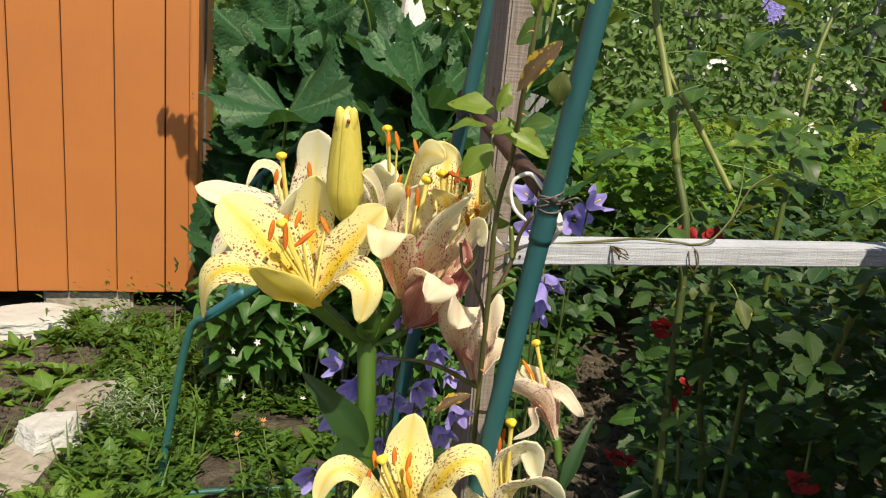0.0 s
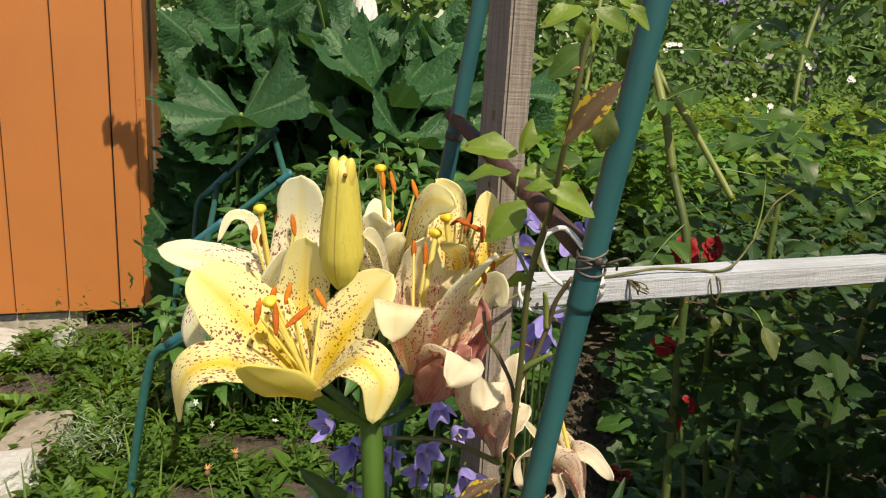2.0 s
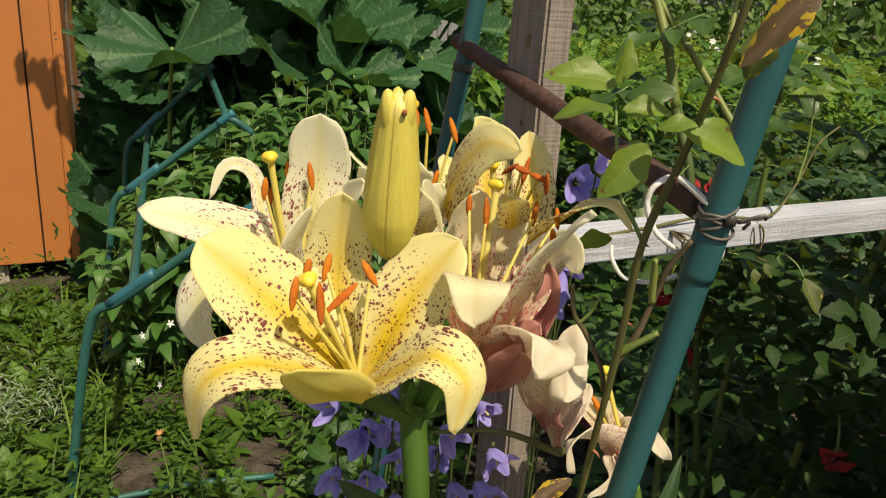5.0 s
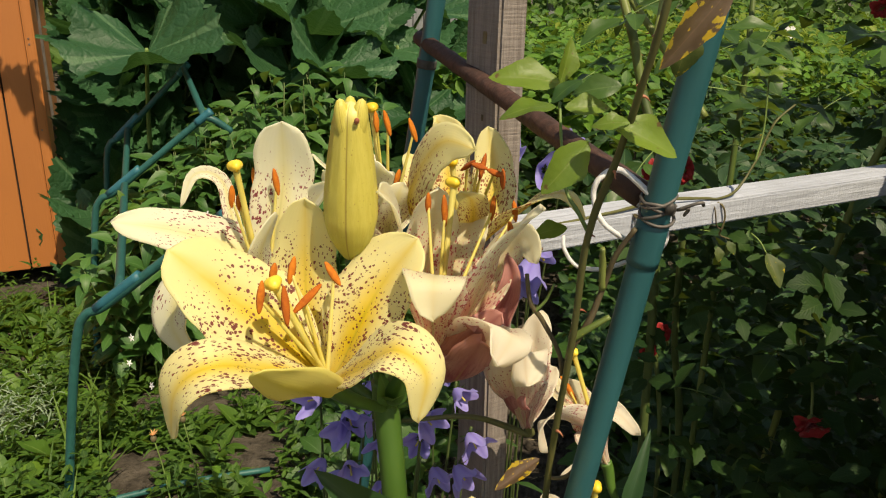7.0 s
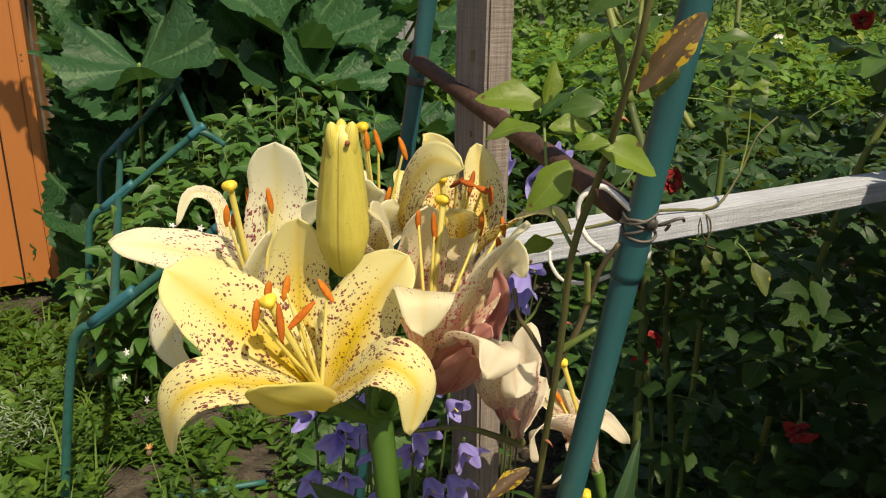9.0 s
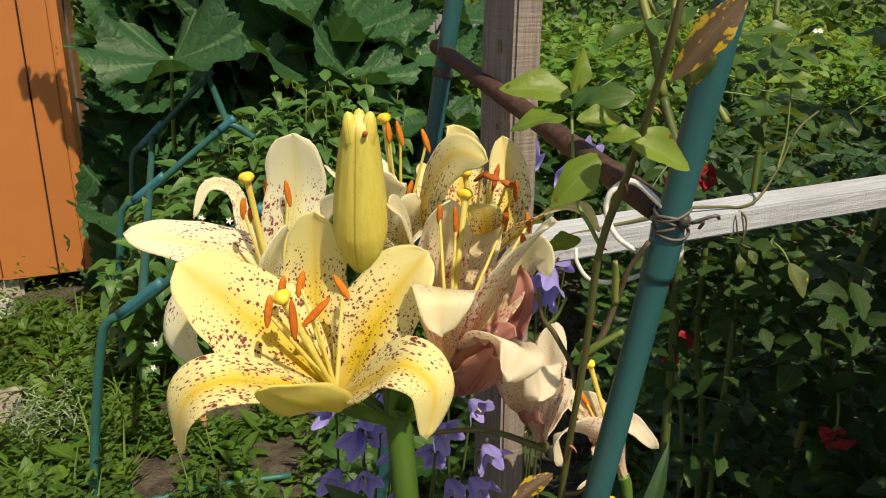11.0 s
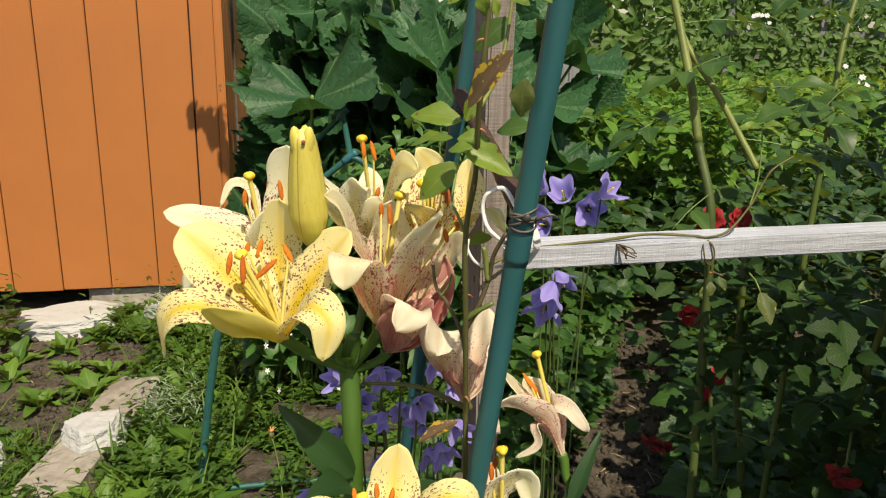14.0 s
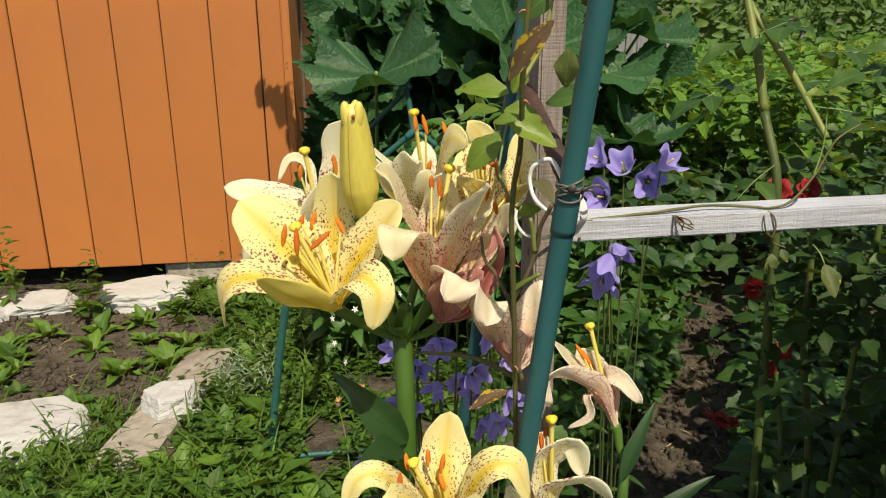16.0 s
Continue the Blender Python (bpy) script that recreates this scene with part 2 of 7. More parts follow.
def petal_material(name, tip, heart, spot, blush=None, spots=1.0, lit=0.42, reach=0.95, crumple=0.18):
    n = Nodes(name)
    uv = n.uv()
    sep = n.node("SeparateXYZ")
    n.put(sep.inputs[0], uv)
    u, v = sep.outputs[0], sep.outputs[1]
    side = n.math("ABSOLUTE", n.math("SUBTRACT", u, 0.5))
    rnd = n.node("ObjectInfo").outputs["Random"]
    pos = n.coords("Object")
    soft = n.noise(pos, 35.0, 3.0)
    centre = n.ramp(n.math("ADD", side, n.math("MULTIPLY", n.math("SUBTRACT", v, 0.35), 0.35)), 0.02, 0.40, 1.0, 0.0)
    col = n.mix(n.math("MULTIPLY", centre, n.ramp(soft, 0.2, 0.7, 0.6, 1.0)), tip, heart)
    if blush:
        b = n.math("MULTIPLY", n.ramp(n.noise(n.scaled(uv, 7.0, 2.0, 1.0), 2.2, 4.0), 0.42, 0.68), n.ramp(v, reach, reach - 0.6))
        col = n.mix(n.math("MULTIPLY", b, 0.9), col, blush)
    lines = n.math("SINE", n.math("MULTIPLY", u, 88.0))
    groove = n.ramp(side, 0.0, 0.03, 0.45, 0.0)
    col = n.mix(n.math("MULTIPLY", groove, n.ramp(v, 0.9, 0.2)), col, (0.45, 0.45, 0.06))
    moved_uv = n.node("CombineXYZ")
    warp = n.math("MULTIPLY", n.math("SUBTRACT", n.noise(n.scaled(uv, 9.0, 12.0, 1.0), 2.0, 2.0), 0.5), 1.5)
    n.put(moved_uv.inputs[0], n.math("ADD", n.math("ADD", n.math("MULTIPLY", u, 30.0), n.math("MULTIPLY", rnd, 37.0)), warp))
    n.put(moved_uv.inputs[1], n.math("ADD", n.math("MULTIPLY", v, 54.0), warp))
    vor = n.node("TexVoronoi")
    n.put(vor.inputs["Vector"], moved_uv.outputs[0])
    vor.inputs["Scale"].default_value = 1.0
    pick = n.node("SeparateColor")
    n.put(pick.inputs[0], vor.outputs["Color"])
    edge_bias = n.ramp(n.math("ADD", side, n.math("MULTIPLY", n.noise(n.scaled(uv, 5.0, 4.0, 1.0), 1.0, 2.0), 0.25)), 0.10, 0.42, 0.6, 1.0)
    zone = n.math("MULTIPLY", n.math("MULTIPLY", n.ramp(v, 0.04, 0.2), n.ramp(v, 1.0, 0.55)), edge_bias)
    zone = n.math("MULTIPLY", zone, n.ramp(n.noise(n.scaled(uv, 3.0, 2.5, 1.0), 1.7, 2.0), 0.25, 0.55, 0.5, 1.0))
    size = n.math("MULTIPLY", n.math("MULTIPLY", zone, n.math("ADD", 0.2, pick.outputs[1])), 0.46 * spots)
    dot = n.ramp(n.math("SUBTRACT", size, vor.outputs["Distance"]), -0.03, 0.06)
    dot = n.math("MULTIPLY", dot, n.ramp(pick.outputs[0], 0.20, 0.30))
    col = n.mix(n.math("MULTIPLY", dot, 0.95), col, spot)
    n.surface(col, 0.5, 0.0, 0.3)
    n.put(n.bsdf.inputs["Sheen Weight"], 0.15)
    n.bump(n.math("ADD", n.math("MULTIPLY", lines, 0.07 if crumple < 0.3 else 0.015), soft), crumple, 0.0012 if crumple < 0.3 else 0.004)
    n.thin(n.mix(0.12, col, tip), lit)
    return n.mat


def plain_material(name, a, b, rough=0.5, scale=40.0, bump=0.15, lit=0.0, metal=0.0, stretch=(1, 1, 1), depth=0.003, spec=0.4, lo=0.3, hi=0.7):
    n = Nodes(name)
    pos = n.scaled(n.coords("Object"), *stretch)
    f, g = n.noise(pos, scale, 5.0), n.noise(pos, scale * 0.13, 3.0)
    rnd = n.math("MULTIPLY", n.math("SUBTRACT", n.node("ObjectInfo").outputs["Random"], 0.5), 0.25)
    col = n.mix(n.ramp(n.math("ADD", n.math("MULTIPLY", n.math("ADD", f, g), 0.5), rnd), lo, hi), a, b)
    n.surface(col, n.math("ADD", rough - 0.08, n.math("MULTIPLY", f, 0.16)), metal, spec)
    n.bump(f, bump, depth)
    if lit:
        n.thin(col, lit)
    return n.mat


def wood_material(name, pale, dark, axis=2, scale=1.0, rough=0.85, saw=None):
    """Weathered timber, its grain along one axis."""
    n = Nodes(name)
    k = [55.0 * scale, 55.0 * scale, 55.0 * scale]
    k[axis] = 2.6 * scale
    pos = n.scaled(n.coords("Object"), *k)
    grain = n.noise(pos, 4.0, 5.0, 0.65)
    fine = n.noise(n.scaled(n.coords("Object"), 1, 1, 1), 260.0, 3.0)
    stain = n.noise(n.coords("Object"), 11.0, 3.0)
    col = n.mix(n.ramp(grain, 0.24, 0.72), dark, pale)
    col = n.mix(n.ramp(grain, 0.60, 0.68, 0.0, 0.45), col, tuple(c * 0.35 for c in dark))
    col = n.mix(n.ramp(stain, 0.35, 0.75, 0.0, 0.4), col, tuple(c * 0.6 for c in pale))
    marks = fine
    if saw is not None:
        k = [30.0, 30.0, 30.0]
        k[saw] = 420.0
        marks = n.noise(n.scaled(n.coords("Object"), *k), 1.0, 3.0)
        col = n.mix(n.ramp(marks, 0.50, 0.66, 0.0, 0.12), col, tuple(c * 0.55 for c in dark))
    n.surface(col, rough, 0.0, 0.25)
    n.bump(n.math("ADD", grain, n.math("MULTIPLY", marks, 0.6)), 0.55, 0.003)
    return n.mat


def painted_boards():
    n = Nodes("orange_paint")
    obj = n.coords("Object")
    rnd = n.node("ObjectInfo").outputs["Random"]
    grain = n.noise(n.scaled(obj, 70, 70, 2.5), 3.0, 4.0)
    dirt = n.noise(obj, 2.2, 4.0)
    speck = n.noise(obj, 120.0, 3.0)
    col = n.mix(n.math("MULTIPLY", rnd, 0.8), (0.42, 0.150, 0.040), (0.37, 0.130, 0.036))
    col = n.mix(n.ramp(dirt, 0.4, 0.75, 0.0, 0.35), col, (0.30, 0.105, 0.035))
    col = n.mix(n.ramp(speck, 0.68, 0.76, 0.0, 0.35), col, (0.20, 0.075, 0.03))
    n.surface(col, n.ramp(grain, 0.2, 0.8, 0.5, 0.68), 0.0, 0.35)
    n.bump(grain, 0.22, 0.003)
    return n.mat


def soil():
    n = Nodes("soil")
    pos = n.coords("Object")
    clod, fine, broad = n.noise(pos, 16.0, 8.0, 0.7), n.noise(pos, 120.0, 4.0, 0.7), n.noise(pos, 1.3, 3.0)
    col = n.mix(n.ramp(clod, 0.3, 0.7), (0.036, 0.030, 0.023), (0.135, 0.115, 0.090))
    col = n.mix(n.ramp(broad, 0.45, 0.7, 0.0, 0.5), col, (0.15, 0.128, 0.10))
    col = n.mix(n.ramp(fine, 0.66, 0.74, 0.0, 0.6), col, (0.24, 0.20, 0.14))
    n.surface(col, 0.95, 0.0, 0.15)
    n.bump(n.math("ADD", clod, n.math("MULTIPLY", fine, 0.4)), 0.9, 0.03)
    return n.mat


M_paint, M_soil = painted_boards(), soil()
M_post = wood_material("post_wood", (0.30, 0.265, 0.24), (0.14, 0.115, 0.10), 2, saw=2)
M_rail = wood_material("rail_wood", (0.51, 0.55, 0.625), (0.31, 0.335, 0.385), 0, saw=0)
M_fence = wood_material("fence_wood", (0.24, 0.25, 0.255), (0.15, 0.155, 0.16), 2, 0.5)
M_pipe = plain_material("green_plastic", (0.010, 0.064, 0.072), (0.020, 0.102, 0.112), 0.42, 60.0, 0.12, stretch=(1, 1, 0.15))
M_pipe_dull = plain_material("faded_green_plastic", (0.012, 0.070, 0.062), (0.020, 0.112, 0.098), 0.5, 60.0, 0.12)
M_joint = plain_material("blue_green_joint", (0.015, 0.11, 0.14), (0.03, 0.16, 0.19), 0.5, 50.0, 0.1)
M_rust = plain_material("rusty_steel", (0.042, 0.021, 0.015), (0.120, 0.058, 0.042), 0.75, 140.0, 0.6, depth=0.002)
M_wire = plain_material("dark_wire", (0.06, 0.055, 0.05), (0.16, 0.145, 0.13), 0.6, 200.0, 0.2, metal=0.4)
M_cloth = plain_material("white_strip", (0.62, 0.62, 0.62), (0.80, 0.80, 0.79), 0.8, 300.0, 0.3, lit=0.15)
M_white = plain_material("white_stone", (0.22, 0.22, 0.205), (0.40, 0.41, 0.405), 0.92, 14.0, 0.6, depth=0.02, lo=0.30, hi=0.56)
M_block = plain_material("grey_concrete", (0.26, 0.24, 0.20), (0.45, 0.42, 0.36), 0.95, 45.0, 0.7, depth=0.006)
M_slab = plain_material("grey_slab", (0.17, 0.15, 0.125), (0.33, 0.30, 0.26), 0.95, 30.0, 0.6, depth=0.006)
# Near-black, so shade behind and under the boards is in the colour.
M_dark = plain_material("shed_shade_black", (0.015, 0.012, 0.01), (0.03, 0.025, 0.02), 0.95)
M_stem = plain_material("lily_stem_green", (0.030, 0.080, 0.012), (0.070, 0.150, 0.026), 0.45, 30.0, 0.1, stretch=(1, 1, 0.1))
M_rosestem = plain_material("rose_cane", (0.070, 0.115, 0.024), (0.165, 0.200, 0.052), 0.5, 35.0, 0.3, stretch=(1, 1, 0.3))
M_cane_mid = plain_material("brown_green_cane", (0.055, 0.060, 0.020), (0.115, 0.115, 0.038), 0.55, 60.0, 0.4, stretch=(1, 1, 0.3))
M_cane_dark = plain_material("old_cane", (0.06, 0.045, 0.025), (0.14, 0.115, 0.055), 0.65, 60.0, 0.4)
M_thinstem = plain_material("thin_green_stem", (0.10, 0.16, 0.04), (0.20, 0.30, 0.08), 0.55, 30.0, 0.1)
M_cane_green = plain_material("wiry_stem", (0.045, 0.075, 0.02), (0.10, 0.14, 0.04), 0.55, 30.0, 0.1)
M_straw = plain_material("dry_straw", (0.30, 0.23, 0.12), (0.48, 0.39, 0.22), 0.8, 90.0, 0.2)
M_dry = plain_material("dried_orange", (0.42, 0.16, 0.05), (0.62, 0.34, 0.14), 0.8, 120.0, 0.3, lit=0.15)
M_thorn = plain_material("red_thorn", (0.25, 0.07, 0.04), (0.38, 0.15, 0.08), 0.5)
M_anther = plain_material("orange_pollen", (0.38, 0.085, 0.008), (0.58, 0.175, 0.016), 0.9, 400.0, 0.5, depth=0.001)
M_rust_pollen = plain_material("rust_pollen", (0.24, 0.045, 0.006), (0.42, 0.10, 0.012), 0.9, 400.0, 0.5, depth=0.001)
M_filament = plain_material("pale_filament", (0.74, 0.63, 0.14), (0.83, 0.74, 0.26), 0.45, 80.0, 0.05, lit=0.3)
M_stigma = plain_material("yellow_stigma", (0.72, 0.48, 0.03), (0.82, 0.62, 0.08), 0.4, 200.0, 0.2)
def bud_material():
    n = Nodes("lily_bud_skin")
    sep = n.node("SeparateXYZ")
    n.put(sep.inputs[0], n.uv())
    u, v = sep.outputs[0], sep.outputs[1]
    soft = n.noise(n.scaled(n.uv(), 14.0, 3.0, 1.0), 2.0, 4.0)
    col = n.mix(soft, (0.52, 0.44, 0.07), (0.72, 0.64, 0.16))
    col = n.mix(n.ramp(v, 0.35, 0.0, 0.0, 0.55), col, (0.30, 0.34, 0.06))
    col = n.mix(n.ramp(v, 0.86, 1.0, 0.0, 0.7), col, (0.80, 0.74, 0.30))
    fold = n.ramp(n.math("ABSOLUTE", n.math("SINE", n.math("MULTIPLY", n.math("ADD", u, 0.08), 9.425))), 0.0, 0.10, 0.65, 0.0)
    col = n.mix(fold, col, (0.26, 0.17, 0.04))
    speck = n.noise(n.scaled(n.uv(), 60.0, 40.0, 1.0), 1.0, 2.0)
    col = n.mix(n.ramp(speck, 0.66, 0.72, 0.0, 0.5), col, (0.30, 0.14, 0.05))
    n.surface(col, 0.45, 0.0, 0.35)
    n.bump(soft, 0.2, 0.002)
    n.thin(col, 0.12)
    return n.mat


M_bud = bud_material()
M_petal = petal_material("cream_yellow_petal", (0.93, 0.88, 0.50), (0.88, 0.67, 0.03), (0.20, 0.012, 0.032), spots=1.3, lit=0.58)
M_petal_back = petal_material("unspotted_petal", (0.84, 0.77, 0.24), (0.72, 0.64, 0.08), (0.30, 0.022, 0.035), spots=0.35, lit=0.5)
M_petal_gold = petal_material("golden_petal", (0.94, 0.89, 0.52), (0.86, 0.66, 0.07), (0.34, 0.06, 0.02), spots=1.5, lit=0.56)
M_petal_white = petal_material("cream_petal", (0.93, 0.92, 0.74), (0.88, 0.82, 0.42), (0.28, 0.018, 0.05), spots=1.3, lit=0.58)
M_petal_pink = petal_material("fading_pink_petal", (0.94, 0.91, 0.72), (0.88, 0.78, 0.50), (0.56, 0.07, 0.11), (0.88, 0.40, 0.36), 1.4, 0.68, 0.80)
M_petal_old = petal_material("withered_petal", (0.92, 0.87, 0.74), (0.84, 0.72, 0.54), (0.46, 0.06, 0.10), (0.72, 0.34, 0.32), 1.0, 0.62, 0.80, 0.6)
M_petal_red = petal_material("withered_rose_petal", (0.62, 0.30, 0.26), (0.40, 0.09, 0.10), (0.28, 0.03, 0.05), (0.34, 0.05, 0.07), 0.6, 0.4, 0.98, 0.6)
M_bell = petal_material("violet_bell", (0.38, 0.34, 0.80), (0.27, 0.21, 0.70), (0.3, 0.2, 0.7), spots=0.0, lit=0.40)
M_rose = petal_material("red_rose_petal", (0.34, 0.018, 0.022), (0.24, 0.010, 0.014), (0.14, 0.008, 0.010), spots=0.0, lit=0.2)
L_zuc = squash_material()
L_rose = leaf_material("rose_leaf_green", (0.024, 0.068, 0.014), (0.061, 0.132, 0.025), (0.12, 0.20, 0.06), 0.36, 0.25, False, 8.0)
L_rose_young = leaf_material("young_rose_leaf", (0.080, 0.150, 0.020), (0.19, 0.285, 0.038), (0.22, 0.28, 0.08), 0.36, 0.35, False, 8.0, blotch=(0.12, 0.055, 0.03))
L_rose_sick = leaf_material("spotted_rose_leaf", (0.085, 0.050, 0.030), (0.14, 0.080, 0.045), (0.16, 0.09, 0.055), 0.55, 0.25, False, 8.0, blotch=(0.55, 0.36, 0.03), rim=(0.42, 0.30, 0.03), grain=0.12)
L_rose_spot = leaf_material("yellowing_rose_leaf", (0.05, 0.085, 0.02), (0.10, 0.12, 0.03), (0.16, 0.16, 0.05), 0.5, 0.25, False, 8.0, blotch=(0.50, 0.37, 0.03))
L_lily = leaf_material("lily_leaf_green", (0.009, 0.036, 0.011), (0.019, 0.060, 0.017), (0.03, 0.08, 0.03), 0.38, 0.12, False, 1.0)
L_weed = leaf_material("weed_leaf", (0.017, 0.062, 0.008), (0.078, 0.168, 0.019), (0.22, 0.34, 0.08), 0.5, 0.32, True, 6.0)
# Darker than the other bed leaves; part of the shade is in this colour.
L_dark = leaf_material("shade_toned_leaf", (0.010, 0.040, 0.010), (0.032, 0.086, 0.022), (0.11, 0.20, 0.07), 0.45, 0.22, True, 7.0)
L_bright = leaf_material("garden_leaf", (0.022, 0.088, 0.008), (0.125, 0.265, 0.026), (0.2, 0.34, 0.08), 0.48, 0.3, True, 6.0)
L_yellow = leaf_material("yellow_green_leaf", (0.100, 0.170, 0.015), (0.210, 0.270, 0.027), (0.36, 0.42, 0.08), 0.5, 0.35, True, 5.0)
L_silver = leaf_material("silver_leaf", (0.17, 0.25, 0.15), (0.28, 0.36, 0.24), (0.34, 0.4, 0.3), 0.7, 0.15, True, 3.0)
L_grass = leaf_material("grass_blade", (0.036, 0.092, 0.010), (0.115, 0.212, 0.024), (0.2, 0.32, 0.08), 0.5, 0.3, True, 1.0)
L_hedge = leaf_material("hedge_leaf", (0.034, 0.093, 0.015), (0.102, 0.191, 0.031), (0.14, 0.24, 0.06), 0.5, 0.3, True, 3.0)
# Darker copy of the rose leaf; the bush's inner shade is in its colour.
L_rose_shaded = leaf_material("shaded_rose_green", (0.009, 0.032, 0.007), (0.028, 0.070, 0.013), (0.05, 0.09, 0.025), 0.5, 0.12, True, 8.0, spec=0.2)
L_pepper_one = leaf_material("pepper_plant_leaf", (0.030, 0.100, 0.022), (0.085, 0.195, 0.042), (0.13, 0.24, 0.08), 0.40, 0.25, False, 6.0)
L_straw = leaf_material("strawberry_leaf", (0.012, 0.050, 0.007), (0.050, 0.128, 0.020), (0.13, 0.24, 0.08), 0.42, 0.25, True, 7.0)
L_weed_one = leaf_material("weed_rosette_leaf", (0.046, 0.122, 0.016), (0.135, 0.250, 0.032), (0.24, 0.36, 0.10), 0.48, 0.3, False, 6.0)

rng = random.Random(7)


def near(a, b):
    return rng.uniform(a, b)


def ellipsoid(name, m, mat, segs=12, rings=8, shape=None):
    verts, faces, uv = [], [], []
    for i in range(rings + 1):
        p = math.pi * i / rings
        for k in range(segs):
            q = 2 * math.pi * k / segs
            rad = math.sin(p) * (shape(i / rings, k / segs) if shape else 1)
            verts.append(m @ Vector((rad * math.cos(q), rad * math.sin(q), -math.cos(p))))
            uv.append((k / segs, i / rings))
    faces = [(i * segs + k, i * segs + (k + 1) % segs, (i + 1) * segs + (k + 1) % segs, (i + 1) * segs + k) for i in range(rings) for k in range(segs)]
    return mesh_of(name, verts, faces, mat, uv)


def along(at, direction, size):
    """A pose whose z runs along direction, scaled by size on its three axes."""
    z = Vector(direction).normalized()
    x = z.orthogonal().normalized()
    y = z.cross(x)
    m = Matrix((x * size[0], y * size[1], z * size[2])).transposed().to_4x4()
    m.translation = at
    return m


# ---- ground ----
def ground_height(x, y):
    h = 0.022 * noise.noise(Vector((x * 1.7, y * 1.7, 0))) + 0.012 * noise.noise(Vector((x * 6, y * 6, 3)))
    h += 0.006 * noise.noise(Vector((x * 19, y * 19, 5)))
    return h


def build_ground():
    xs = np.unique(np.concatenate([np.linspace(-3, 4, 141), np.linspace(-400, 400, 33)]))
    ys = np.unique(np.concatenate([np.linspace(-1, 7, 161), np.linspace(-200, 600, 33)]))
    verts = [(x, y, ground_height(x, y) if abs(x) < 5 and -2 < y < 8 else 0.0) for y in ys for x in xs]
    c = len(xs)
    faces = [(j * c + i, j * c + i + 1, (j + 1) * c + i + 1, (j + 1) * c + i) for j in range(len(ys) - 1) for i in range(c - 1)]
    tagged(new("ground", mesh_of("ground", verts, faces, M_soil)), "dark crumbly garden soil with clods", "ground", kind="structure")


build_ground()


# ---- orange shed ----
SHED_U, SHED_N = Vector((0.958, 0.287, 0)), Vector((-0.287, 0.958, 0))
SHED_CORNER = Vector((-0.775, 3.359, 0.0))


def build_shed():
    shed = thing("shed", SHED_CORNER, "orange-brown painted garden shed of vertical boards", "shed")
    turn = Matrix((SHED_U, SHED_N, Vector((0, 0, 1)))).transposed().to_4x4()

    def slab(name, s0, s1, d0, d1, z0, z1, mat, bevel=0.004, lean=0.0, label=""):
        m = Matrix.Translation(SHED_CORNER) @ turn @ pose((s0 + s1) / 2, (d0 + d1) / 2, (z0 + z1) / 2, 0, lean, 0)
        return part(name, box(name, (s1 - s0, d1 - d0, z1 - z0), mat, bevel), shed, label, m)

    # front boards; their gaps show a near-black wall that paints the shade
    edges = [-0.125 - 0.195 * i for i in range(0, 17)]
    slab("board", -0.121, -0.030, 0.0, 0.02, 0.085, 2.3, M_paint)
    for i in range(len(edges) - 1):
        slab("board", edges[i + 1] + 0.0025, edges[i] - 0.0025, 0.002 * rng.random(), 0.022, 0.082 + 0.010 * rng.random(), 2.3, M_paint, 0.003, near(-0.08, 0.08))
    slab("wall", -3.3, 0.0, 0.024, 0.09, 0.11, 2.32, M_dark, 0.0, label="near-black inner wall that paints the shade in the gaps")
    slab("corner_board", -0.028, 0.006, -0.006, 0.05, 0.085, 2.3, M_paint, 0.006)
    # the side wall runs back from the corner
    for i in range(12):
        slab("board", -0.022 + 0.002 * rng.random(), 0.0, 0.055 + 0.195 * i, 0.245 + 0.195 * i, 0.085, 2.3, M_paint, 0.003)
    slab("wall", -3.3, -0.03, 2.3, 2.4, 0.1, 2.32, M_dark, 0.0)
    slab("roof", -3.45, 0.15, -0.15, 2.55, 2.33, 2.39, M_fence, 0.005, label="weathered grey board roof")
    slab("foundation_block", -0.62, -0.26, 0.03, 0.22, -0.05, 0.085, M_block, 0.012, label="rough grey concrete block")
    slab("foundation_block", -2.7, -2.4, 0.05, 0.25, -0.05, 0.085, M_block, 0.012)
    slab("foundation_block", -0.42, -0.12, 1.9, 2.1, -0.05, 0.085, M_block, 0.012)
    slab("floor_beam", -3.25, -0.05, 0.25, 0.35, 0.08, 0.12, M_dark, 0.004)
    for z in (0.62, 0.93, 0.95):
        slab("nail", -0.018, -0.012, -0.009, -0.004, z, z + 0.006, M_wire, 0.001)
    slab("downpipe_strip", 0.0, 0.012, 0.78, 0.80, 0.3, 2.3, M_wire, 0.002)


build_shed()


# ---- post, rail and pipes ----
RAIL_U, RAIL_N = Vector((0.94, 0.341, 0)).normalized(), Vector((-0.341, 0.94, 0)).normalized()
RAIL_TURN = Matrix((RAIL_U, RAIL_N, Vector((0, 0, 1)))).transposed().to_4x4()


